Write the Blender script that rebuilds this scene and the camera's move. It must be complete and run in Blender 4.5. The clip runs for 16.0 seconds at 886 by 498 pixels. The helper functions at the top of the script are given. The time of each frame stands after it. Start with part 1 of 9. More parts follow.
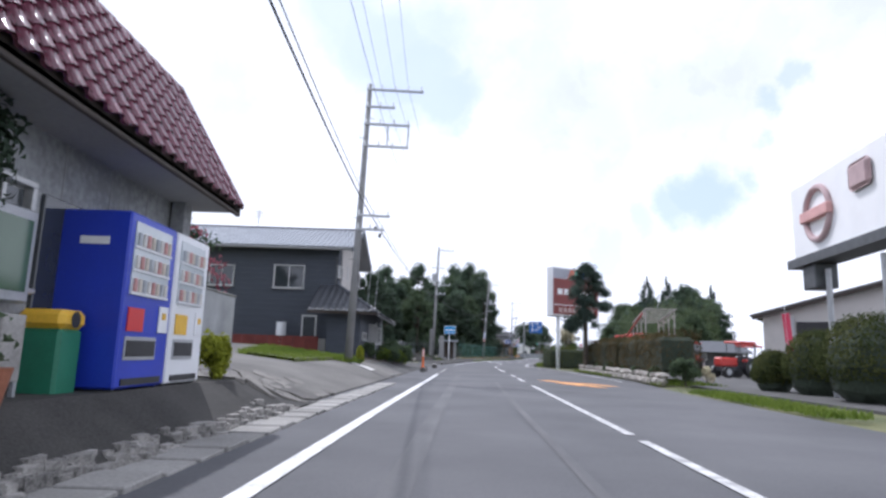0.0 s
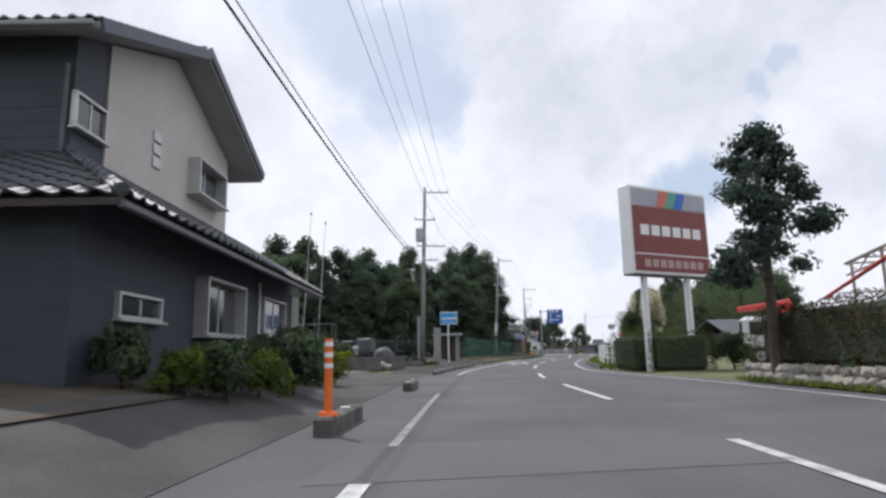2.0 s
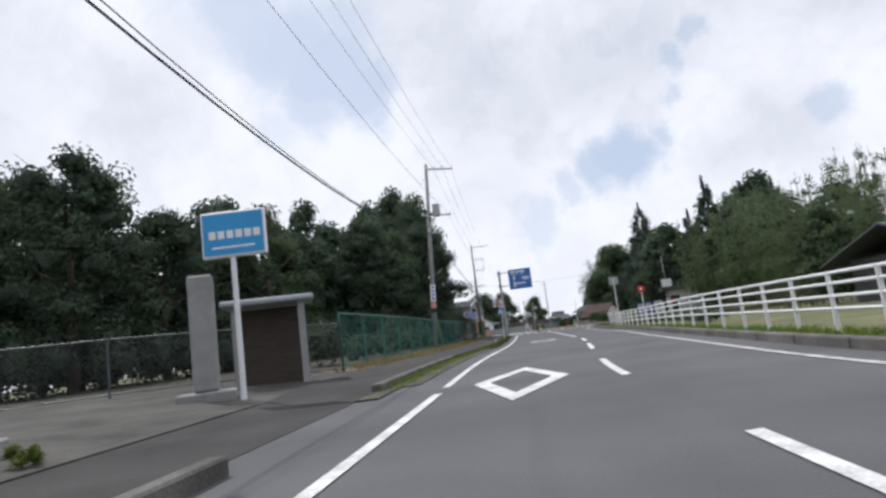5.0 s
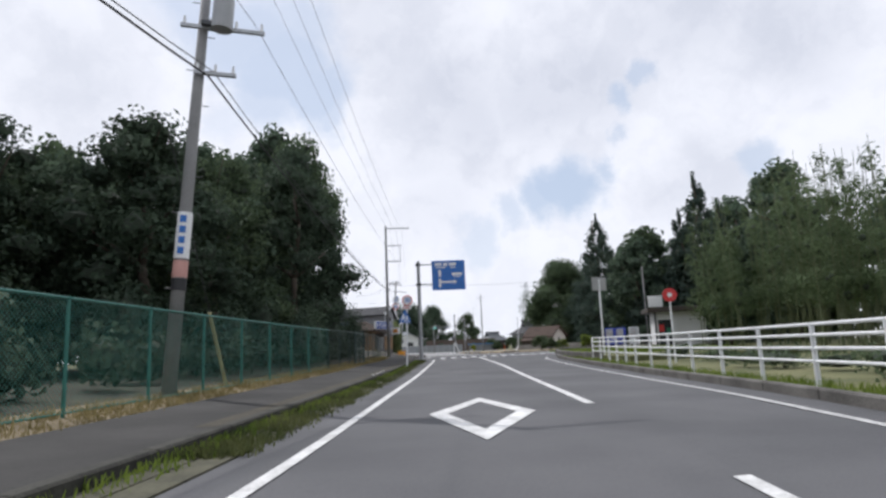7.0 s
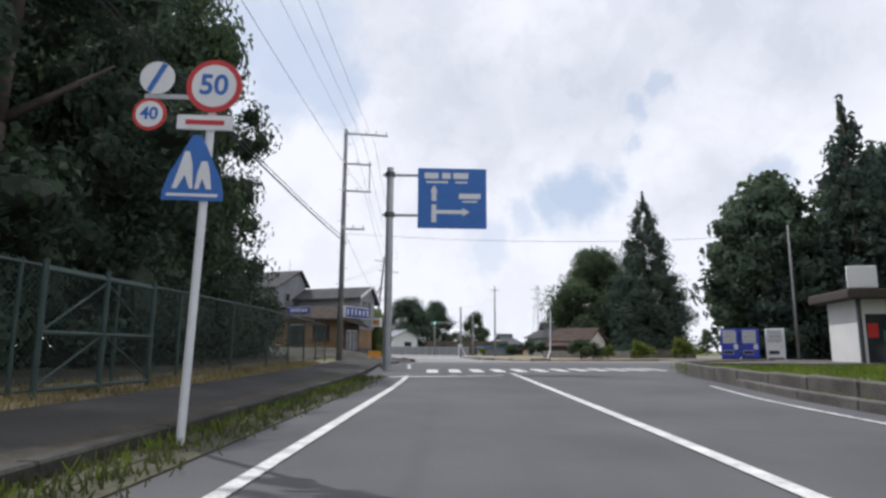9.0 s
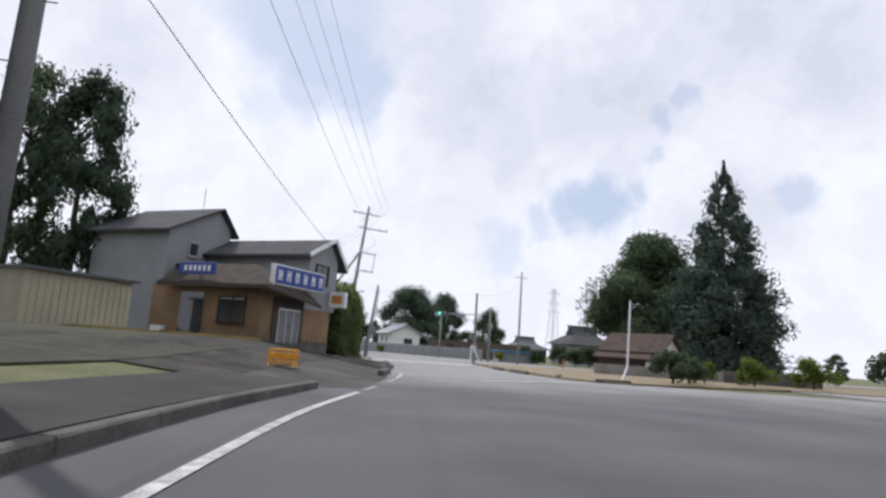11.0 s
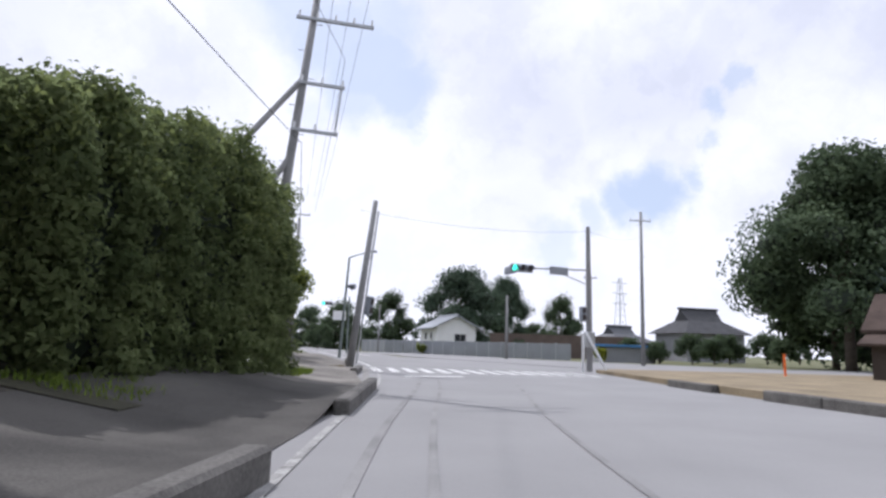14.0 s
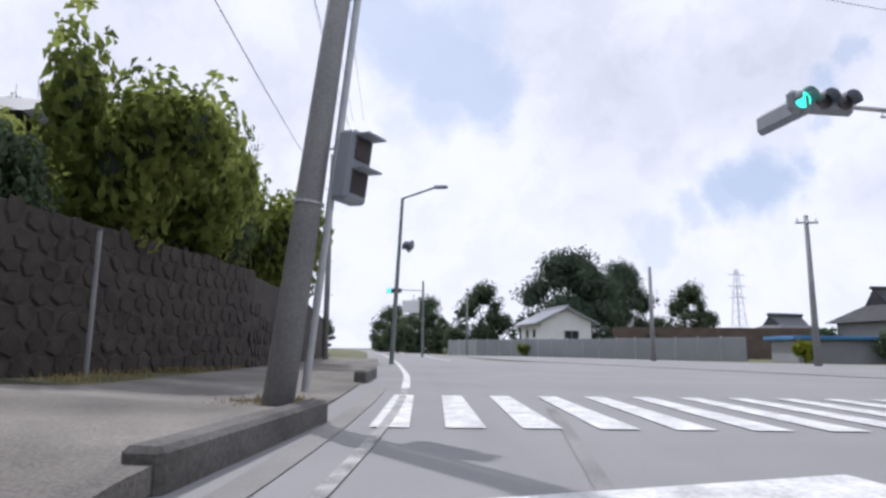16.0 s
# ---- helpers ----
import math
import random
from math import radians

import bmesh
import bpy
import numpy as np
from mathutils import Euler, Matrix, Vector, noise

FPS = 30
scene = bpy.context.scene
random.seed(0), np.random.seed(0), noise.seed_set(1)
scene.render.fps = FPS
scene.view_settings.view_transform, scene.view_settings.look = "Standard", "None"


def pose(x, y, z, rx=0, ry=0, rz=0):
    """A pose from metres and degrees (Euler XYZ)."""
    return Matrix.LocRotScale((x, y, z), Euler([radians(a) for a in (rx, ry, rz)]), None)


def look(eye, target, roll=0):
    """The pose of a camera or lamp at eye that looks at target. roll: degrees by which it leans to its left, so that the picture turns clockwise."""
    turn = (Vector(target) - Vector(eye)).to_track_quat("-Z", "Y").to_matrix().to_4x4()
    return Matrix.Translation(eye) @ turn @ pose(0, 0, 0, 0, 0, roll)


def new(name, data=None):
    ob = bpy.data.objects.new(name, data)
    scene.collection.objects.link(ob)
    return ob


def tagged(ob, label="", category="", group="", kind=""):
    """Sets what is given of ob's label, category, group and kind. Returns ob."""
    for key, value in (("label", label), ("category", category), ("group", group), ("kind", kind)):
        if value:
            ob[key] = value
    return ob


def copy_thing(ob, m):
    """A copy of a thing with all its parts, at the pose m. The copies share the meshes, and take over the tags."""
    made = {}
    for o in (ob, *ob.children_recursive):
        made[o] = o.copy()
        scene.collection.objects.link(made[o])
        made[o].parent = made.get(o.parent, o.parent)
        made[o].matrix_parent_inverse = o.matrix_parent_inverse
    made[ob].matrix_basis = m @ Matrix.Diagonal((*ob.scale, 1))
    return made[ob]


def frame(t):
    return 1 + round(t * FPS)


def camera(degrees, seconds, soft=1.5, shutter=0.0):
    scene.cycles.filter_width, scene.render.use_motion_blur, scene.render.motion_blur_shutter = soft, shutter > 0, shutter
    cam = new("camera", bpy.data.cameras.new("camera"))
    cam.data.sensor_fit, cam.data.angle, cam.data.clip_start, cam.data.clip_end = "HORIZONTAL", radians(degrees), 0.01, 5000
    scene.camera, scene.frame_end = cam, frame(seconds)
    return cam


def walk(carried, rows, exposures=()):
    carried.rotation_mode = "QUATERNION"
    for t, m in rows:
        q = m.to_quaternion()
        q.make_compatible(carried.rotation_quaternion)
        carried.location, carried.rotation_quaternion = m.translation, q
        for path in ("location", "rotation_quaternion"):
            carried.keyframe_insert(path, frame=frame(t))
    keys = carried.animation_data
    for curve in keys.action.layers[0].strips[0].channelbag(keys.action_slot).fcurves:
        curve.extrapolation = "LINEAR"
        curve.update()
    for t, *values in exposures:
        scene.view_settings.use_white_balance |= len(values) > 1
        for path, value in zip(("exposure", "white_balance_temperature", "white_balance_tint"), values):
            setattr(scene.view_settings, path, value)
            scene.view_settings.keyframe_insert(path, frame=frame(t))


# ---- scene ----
# The camera's way: seconds, place, yaw, pitch, roll
PATH = [
    (0, 0, 0, 1.032, -0.34, 9.488, -1.78),
    (0.5, 0.016, 6.634, 1.015, 0.132, 9.547, -1.92),
    (1, 0.143, 13.25, 1.001, 0.594, 9.537, -0.936),
    (1.5, 0.343, 19.661, 0.989, 0.532, 9.509, 0.858),
    (2, 0.621, 25.962, 0.983, -0.082, 9.57, 1.15),
    (2.5, 0.952, 32.205, 0.98, -0.581, 9.336, -0.082),
    (3, 1.392, 38.425, 0.986, -0.613, 9.432, 1.024),
    (3.5, 1.755, 44.659, 0.975, -1.006, 9.254, 1.86),
    (4, 2.354, 50.838, 0.959, -1.657, 8.979, 4.452),
    (4.5, 3.257, 56.973, 0.978, -3.259, 8.808, 6.092),
    (4.7, 3.629, 59.394, 0.988, -4.119, 8.233, 6.873),
    (6.8, 9.922, 86.148, 1.246, -10.579, 8.936, 3.705),
    (7, 10.555, 88.892, 1.222, -11.142, 9.002, 2.423),
    (7.5, 12.117, 95.675, 1.163, -11.785, 9.265, -0.105),
    (8, 13.591, 102.471, 1.133, -11.872, 9.426, -1.31),
    (8.5, 15.067, 109.324, 1.134, -11.383, 9.36, -2.015),
    (9, 16.557, 116.304, 1.143, -10.663, 9.219, -0.276),
    (9.2, 17.138, 119.093, 1.148, -10.76, 9.105, 1.168),
    (11.3, 22.398, 146.215, 1.393, -9.556, 9.159, -4.642),
    (11.5, 22.798, 148.599, 1.366, -8.805, 9.137, -4.45),
    (12, 23.723, 154.522, 1.289, -7.15, 9.004, -3.435),
    (12.5, 24.487, 160.388, 1.214, -5.685, 8.932, -1.773),
    (13, 25.189, 165.776, 1.153, -4.894, 8.755, -0.934),
    (13.5, 25.764, 170.804, 1.099, -4.709, 8.73, -0.114),
    (14, 26.315, 176.033, 1.034, -4.76, 8.966, -1.81),
    (14.5, 26.718, 181.137, 0.942, -3.696, 9.063, -4.17),
    (15, 26.935, 186.016, 0.846, -1.659, 9.106, -5.01),
    (15.5, 26.933, 190.739, 0.767, 1.094, 9.096, -3.686),
    (16, 26.803, 195.227, 0.706, 4.078, 9.155, -0.579),
]
cam = camera(71.0, 16.0, soft=2.7, shutter=0.0)
walk(cam, [(t, pose(x, y, z, 90 + pitch, roll, yaw)) for t, x, y, z, yaw, pitch, roll in PATH],
     exposures=[(0, 0.32, 5700, 16), (0.5, 0.08, 6000, 14), (2, -0.07, 6080, 13), (9, -0.08, 6080, 13), (12, -0.06, 6000, 15), (14, 0.08, 5880, 17), (16, -0.05, 5850, 17)])

# ---------------------------------------------------------------- light
SUN_AZ, SUN_EL = radians(-34), radians(54)      # azimuth from +y towards +x
sun_dir = Vector((math.sin(SUN_AZ) * math.cos(SUN_EL), math.cos(SUN_AZ) * math.cos(SUN_EL), math.sin(SUN_EL)))
sun_data = bpy.data.lights.new("sun", "SUN")
sun_data.energy, sun_data.angle, sun_data.color = 2.8, radians(0.9), (1.0, 0.95, 0.87)
sun = new("sun", sun_data)
sun.matrix_world = look((0, 0, 60), Vector((0, 0, 60)) - sun_dir)

world = bpy.data.worlds.new("world")
scene.world = world
world.use_nodes = True
wt = world.node_tree
wt.nodes.clear()


def wnode(kind, **props):
    n = wt.nodes.new(kind)
    for k, v in props.items():
        setattr(n, k, v)
    return n


def wlink(a, b):
    wt.links.new(a, b)


sky = wnode("ShaderNodeTexSky", sky_type="NISHITA", sun_disc=False, sun_elevation=SUN_EL, sun_rotation=SUN_AZ)
wcoord = wnode("ShaderNodeTexCoord")


def wnoise(scale, detail, rough, source):
    n = wnode("ShaderNodeTexNoise")
    n.inputs["Scale"].default_value, n.inputs["Detail"].default_value, n.inputs["Roughness"].default_value = scale, detail, rough
    wlink(source, n.inputs["Vector"])
    return n


def wmath(op, a, b, clamp=False):
    n = wnode("ShaderNodeMath", operation=op, use_clamp=clamp)
    for k, v in enumerate((a, b)):
        if isinstance(v, (int, float)):
            n.inputs[k].default_value = v
        else:
            wlink(v, n.inputs[k])
    return n.outputs[0]


def wbent(scale, amount):
    """The view direction, pushed about by billowing noise."""
    warp = wnoise(scale, 10, 0.62, wcoord.outputs["Generated"])
    centred = wnode("ShaderNodeVectorMath", operation="SUBTRACT")
    centred.inputs[1].default_value = (0.5, 0.5, 0.5)
    wlink(warp.outputs["Color"], centred.inputs[0])
    scaled = wnode("ShaderNodeVectorMath", operation="SCALE")
    scaled.inputs["Scale"].default_value = amount
    wlink(centred.outputs[0], scaled.inputs[0])
    moved = wnode("ShaderNodeVectorMath", operation="ADD")
    wlink(wcoord.outputs["Generated"], moved.inputs[0])
    wlink(scaled.outputs[0], moved.inputs[1])
    return moved.outputs[0]


def wspots(spots, source, outer, inner):
    """One mask out of round spots: direction, angular radius, weight."""
    total = None
    for direction, width, weight in spots:
        dist = wnode("ShaderNodeVectorMath", operation="DISTANCE")
        dist.inputs[1].default_value = Vector(direction).normalized()
        wlink(source, dist.inputs[0])
        rng = wnode("ShaderNodeMapRange", interpolation_type="SMOOTHSTEP")
        rng.inputs["From Min"].default_value, rng.inputs["From Max"].default_value = width * outer, width * inner
        rng.inputs["To Min"].default_value, rng.inputs["To Max"].default_value = 0.0, weight
        wlink(dist.outputs["Value"], rng.inputs["Value"])
        total = rng.outputs[0] if total is None else wmath("MAXIMUM", total, rng.outputs[0])
    return total


billow = wbent(6.5, 0.15)
soft_billow = wbent(3.0, 0.30)
# gaps of blue between the cumulus heads
gap = wspots((((-0.15, 0.86, 0.49), 0.07, 0.75), ((-0.10, 0.88, 0.455), 0.075, 0.8), ((-0.05, 0.905, 0.42), 0.07, 0.85), ((0.0, 0.92, 0.39), 0.055, 0.85), ((-0.07, 0.925, 0.37), 0.05, 0.7),
              ((-0.04, 0.88, 0.474), 0.06, 0.7), ((-0.17, 0.80, 0.57), 0.10, 0.7), ((-0.13, 0.93, 0.345), 0.035, 0.35), ((0.025, 0.93, 0.365), 0.03, 0.7),
              ((0.395, 0.888, 0.238), 0.044, 1.0), ((0.36, 0.905, 0.22), 0.036, 0.9), ((0.435, 0.86, 0.268), 0.022, 0.8), ((0.462, 0.81, 0.36), 0.020, 0.8), ((0.485, 0.785, 0.385), 0.016, 0.7),
              ((0.445, 0.835, 0.318), 0.014, 0.6), ((0.308, 0.93, 0.201), 0.030, 0.6), ((0.252, 0.954, 0.160), 0.030, 0.5), ((0.62, 0.75, 0.24), 0.03, 0.7), ((-0.55, 0.80, 0.26), 0.05, 0.4),
              ((0.10, -0.75, 0.6), 0.25, 0.8), ((-0.8, -0.2, 0.55), 0.25, 0.8), ((0.85, -0.1, 0.5), 0.2, 0.7)), billow, 1.55, 0.55)
# grey undersides of the larger clouds
grey = wspots((((0.22, 0.90, 0.37), 0.13, 0.75), ((0.36, 0.84, 0.40), 0.12, 0.75), ((0.12, 0.87, 0.48), 0.12, 0.6), ((0.50, 0.70, 0.50), 0.16, 0.7), ((0.20, 0.95, 0.22), 0.08, 0.35),
               ((-0.30, 0.87, 0.38), 0.10, 0.45), ((0.55, 0.80, 0.22), 0.08, 0.5), ((-0.50, 0.75, 0.42), 0.14, 0.5), ((0.62, 0.66, 0.42), 0.12, 0.7), ((-0.2, -0.8, 0.5), 0.4, 0.7)), soft_billow, 1.5, 0.25)
fine = wnoise(11.0, 9, 0.6, billow)
lumps = wnode("ShaderNodeMapRange", interpolation_type="SMOOTHSTEP")
lumps.inputs["From Min"].default_value, lumps.inputs["From Max"].default_value = 0.36, 0.60
lumps.inputs["To Min"].default_value, lumps.inputs["To Max"].default_value = 0.34, 0.0
wlink(fine.outputs["Fac"], lumps.inputs["Value"])
tone = wnode("ShaderNodeMix", data_type="RGBA")
wlink(wmath("ADD", grey, wmath("MULTIPLY", lumps.outputs[0], 0.8), True), tone.inputs["Factor"])
tone.inputs[6].default_value, tone.inputs[7].default_value = (1.10, 1.10, 1.11, 1), (0.79, 0.81, 0.86, 1)
scale_sky = wnode("ShaderNodeVectorMath", operation="SCALE")
scale_sky.inputs["Scale"].default_value = 0.10
wlink(sky.outputs["Color"], scale_sky.inputs[0])
haze = wnode("ShaderNodeMix", data_type="RGBA")
haze.inputs["Factor"].default_value = 0.70
wlink(scale_sky.outputs[0], haze.inputs[6])
haze.inputs[7].default_value = (0.80, 0.89, 1.0, 1)
blend = wnode("ShaderNodeMix", data_type="RGBA")
wlink(gap, blend.inputs["Factor"])
wlink(tone.outputs[2], blend.inputs[6])
wlink(haze.outputs[2], blend.inputs[7])
bg = wnode("ShaderNodeBackground")
bg.inputs["Strength"].default_value = 0.93
wlink(blend.outputs[2], bg.inputs["Color"])
wout = wnode("ShaderNodeOutputWorld")
wlink(bg.outputs[0], wout.inputs["Surface"])

# ---------------------------------------------------------------- materials
MATS = {}


def mat(name, color, rough=0.7, var=0.25, scale=3.0, fine=40.0, bump=0.2, metal=0.0, second=None, spread=0.0, spec=0.5, stretch=(1, 1, 1)):
    """A surface with stains and fine grain. second: a colour that shows in patches; spread: how far single pieces differ."""
    if name in MATS:
        return MATS[name]
    m = bpy.data.materials.new(name)
    m.use_nodes = True
    nt = m.node_tree
    b = nt.nodes["Principled BSDF"]
    b.inputs["Roughness"].default_value, b.inputs["Metallic"].default_value = rough, metal
    b.inputs["Specular IOR Level"].default_value = spec
    tc = nt.nodes.new("ShaderNodeTexCoord")
    mp = nt.nodes.new("ShaderNodeMapping")
    mp.inputs["Scale"].default_value = stretch
    nt.links.new(tc.outputs["Object"], mp.inputs["Vector"])
    n1, n2 = nt.nodes.new("ShaderNodeTexNoise"), nt.nodes.new("ShaderNodeTexNoise")
    n1.inputs["Scale"].default_value, n1.inputs["Detail"].default_value = scale, 6
    n2.inputs["Scale"].default_value, n2.inputs["Detail"].default_value = fine, 3
    for n in (n1, n2):
        nt.links.new(mp.outputs["Vector"], n.inputs["Vector"])
    mixn = nt.nodes.new("ShaderNodeMath")
    mixn.operation = "MULTIPLY_ADD"
    nt.links.new(n2.outputs["Fac"], mixn.inputs[0])
    mixn.inputs[1].default_value = 0.4
    half = nt.nodes.new("ShaderNodeMath")
    half.operation = "MULTIPLY"
    half.inputs[1].default_value = 0.6
    nt.links.new(n1.outputs["Fac"], half.inputs[0])
    nt.links.new(half.outputs[0], mixn.inputs[2])
    ramp = nt.nodes.new("ShaderNodeValToRGB")
    lo = [c * (1 - var) for c in color]
    hi = [min(1, c * (1 + var)) for c in color] if second is None else list(second)
    ramp.color_ramp.elements[0].position, ramp.color_ramp.elements[0].color = 0.36, (*lo, 1)
    ramp.color_ramp.elements[1].position, ramp.color_ramp.elements[1].color = 0.64, (*hi, 1)
    nt.links.new(mixn.outputs[0], ramp.inputs["Fac"])
    col = ramp.outputs["Color"]
    if spread:
        oi = nt.nodes.new("ShaderNodeObjectInfo")
        geo = nt.nodes.new("ShaderNodeNewGeometry")
        addr = nt.nodes.new("ShaderNodeMath")
        addr.operation = "ADD"
        nt.links.new(oi.outputs["Random"], addr.inputs[0])
        nt.links.new(geo.outputs["Random Per Island"], addr.inputs[1])
        mr = nt.nodes.new("ShaderNodeMapRange")
        mr.inputs["From Max"].default_value = 2.0
        mr.inputs["To Min"].default_value, mr.inputs["To Max"].default_value = 1 - spread, 1 + spread
        nt.links.new(addr.outputs[0], mr.inputs["Value"])
        sc = nt.nodes.new("ShaderNodeVectorMath")
        sc.operation = "SCALE"
        nt.links.new(col, sc.inputs[0])
        nt.links.new(mr.outputs[0], sc.inputs["Scale"])
        col = sc.outputs[0]
    nt.links.new(col, b.inputs["Base Color"])
    if bump:
        bp = nt.nodes.new("ShaderNodeBump")
        bp.inputs["Strength"].default_value, bp.inputs["Distance"].default_value = bump, 0.02
        nt.links.new(mixn.outputs[0], bp.inputs["Height"])
        nt.links.new(bp.outputs["Normal"], b.inputs["Normal"])
    MATS[name] = m
    return m


def leafmat(name, a, c, through_light=0.25):
    """Foliage: single leaves differ in tone, some light comes through."""
    if name in MATS:
        return MATS[name]
    m = mat(name, a, 0.8, 0.15, 0.6, 6, 0.0, second=c, spread=0.16, spec=0.12)
    nt = m.node_tree
    b = nt.nodes["Principled BSDF"]
    src = b.inputs["Base Color"].links[0].from_socket
    tr = nt.nodes.new("ShaderNodeBsdfTranslucent")
    nt.links.new(src, tr.inputs["Color"])
    mx = nt.nodes.new("ShaderNodeMixShader")
    mx.inputs[0].default_value = through_light
    nt.links.new(b.outputs[0], mx.inputs[1])
    nt.links.new(tr.outputs[0], mx.inputs[2])
    nt.links.new(mx.outputs[0], nt.nodes["Material Output"].inputs["Surface"])
    return m


def glassmat(name, color, rough=0.05, spec=0.8):
    return mat(name, color, rough, 0.1, 1.0, 5, 0.0, spec=spec)


def lampmat(name, color, strength):
    m = mat(name, color, 0.3, 0.05, 4, 20, 0.0)
    b = m.node_tree.nodes["Principled BSDF"]
    b.inputs["Emission Color"].default_value, b.inputs["Emission Strength"].default_value = (*color, 1), strength
    return m


ASPHALT = mat("asphalt", (0.088, 0.089, 0.095), 0.9, 0.12, 0.35, 60, 0.25, second=(0.125, 0.125, 0.130), spec=0.3)


def sunlit_road(base):
    """Sunlight put into the asphalt's colour towards the crossing; dark seams and a dusty grain stay."""
    nt = base.node_tree
    b = nt.nodes["Principled BSDF"]
    src = b.inputs["Base Color"].links[0].from_socket
    tc = nt.nodes.new("ShaderNodeTexCoord")
    sep = nt.nodes.new("ShaderNodeSeparateXYZ")
    nt.links.new(tc.outputs["Object"], sep.inputs[0])
    nz = nt.nodes.new("ShaderNodeTexNoise")
    nz.inputs["Scale"].default_value, nz.inputs["Detail"].default_value = 0.16, 5
    nt.links.new(tc.outputs["Object"], nz.inputs["Vector"])
    wob = nt.nodes.new("ShaderNodeMath")
    wob.operation = "MULTIPLY_ADD"
    nt.links.new(nz.outputs["Fac"], wob.inputs[0])
    wob.inputs[1].default_value = 26.0
    nt.links.new(sep.outputs["Y"], wob.inputs[2])
    rg = nt.nodes.new("ShaderNodeMapRange")
    rg.interpolation_type = "SMOOTHSTEP"
    rg.inputs["From Min"].default_value, rg.inputs["From Max"].default_value = 168, 192
    nt.links.new(wob.outputs[0], rg.inputs["Value"])
    gain = nt.nodes.new("ShaderNodeCombineXYZ")
    for k, v in enumerate((0.155, 0.153, 0.147)):
        m = nt.nodes.new("ShaderNodeMath")
        m.operation = "MULTIPLY"
        m.inputs[1].default_value = v
        nt.links.new(rg.outputs[0], m.inputs[0])
        nt.links.new(m.outputs[0], gain.inputs[k])
    add = nt.nodes.new("ShaderNodeVectorMath")
    add.operation = "ADD"
    nt.links.new(src, add.inputs[0])
    nt.links.new(gain.outputs[0], add.inputs[1])
    nt.links.new(add.outputs[0], b.inputs["Base Color"])


# full sun near the crossing is painted as a paler base colour
sunlit_road(ASPHALT)
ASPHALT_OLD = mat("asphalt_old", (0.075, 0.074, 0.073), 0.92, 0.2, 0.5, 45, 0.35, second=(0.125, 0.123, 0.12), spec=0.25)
ASPHALT_DARK = mat("asphalt_dark", (0.034, 0.033, 0.031), 0.9, 0.25, 0.8, 40, 0.4, second=(0.068, 0.065, 0.06), spec=0.25)
CONCRETE = mat("concrete", (0.23, 0.222, 0.205), 0.9, 0.25, 0.7, 35, 0.3, second=(0.33, 0.32, 0.30))
CONCRETE_DARK = mat("concrete_dark", (0.085, 0.08, 0.073), 0.92, 0.3, 1.2, 30, 0.4, second=(0.16, 0.152, 0.14))
POLE = mat("pole_concrete", (0.22, 0.22, 0.222), 0.8, 0.16, 0.8, 30, 0.15, second=(0.31, 0.308, 0.305))
PAINT = mat("road_paint", (0.55, 0.55, 0.54), 0.75, 0.25, 3.5, 28, 0.2, second=(0.78, 0.78, 0.77))
PAINT_WORN = mat("road_paint_worn", (0.34, 0.34, 0.34), 0.8, 0.35, 5, 60, 0.2, second=(0.66, 0.66, 0.65))
ORANGE_PAINT = mat("orange_road_paint", (0.62, 0.30, 0.10), 0.8, 0.25, 4, 50, 0.2)
GRASS_SOIL = mat("grassy_soil", (0.075, 0.10, 0.032), 0.95, 0.35, 0.5, 12, 0.4, second=(0.17, 0.165, 0.075))
DRY_SOIL = mat("dry_soil", (0.21, 0.165, 0.10), 0.95, 0.3, 0.6, 14, 0.4, second=(0.30, 0.24, 0.15))
STEEL = mat("galvanised_steel", (0.42, 0.43, 0.44), 0.45, 0.12, 4, 40, 0.05, metal=0.6)
DARK_STEEL = mat("dark_steel", (0.09, 0.095, 0.10), 0.5, 0.2, 4, 40, 0.05, metal=0.4)
WHITE_METAL = mat("white_painted_metal", (0.74, 0.75, 0.76), 0.4, 0.06, 3, 30, 0.03)
CABLE = mat("black_cable", (0.03, 0.03, 0.032), 0.6, 0.2, 3, 30, 0.0)
BARK = mat("bark", (0.085, 0.068, 0.052), 0.95, 0.3, 3, 25, 0.5)
GLASS_DARK = glassmat("dark_window_glass", (0.035, 0.042, 0.048))
ALU = mat("aluminium_frame", (0.50, 0.50, 0.49), 0.4, 0.08, 5, 30, 0.02, metal=0.5)

# ---------------------------------------------------------------- geometry helpers


def thing(name, label="", category="", group="", at=(0, 0, 0), rz=0.0, kind=""):
    ob = new(name)
    ob.empty_display_size = 0.2
    ob.matrix_world = pose(*at, 0, 0, rz)
    return tagged(ob, label, category, group, kind)


def part(name, bm, material, parent=None, label="", smooth=False):
    me = bpy.data.meshes.new(name)
    if isinstance(bm, bmesh.types.BMesh):
        bmesh.ops.recalc_face_normals(bm, faces=bm.faces)
        bm.to_mesh(me)
        bm.free()
    else:
        verts, faces = bm
        me.from_pydata(verts, [], faces)
    me.materials.append(material)
    if smooth:
        for p in me.polygons:
            p.use_smooth = True
    ob = new(name, me)
    if parent is not None:
        ob.parent = parent
    return tagged(ob, label)


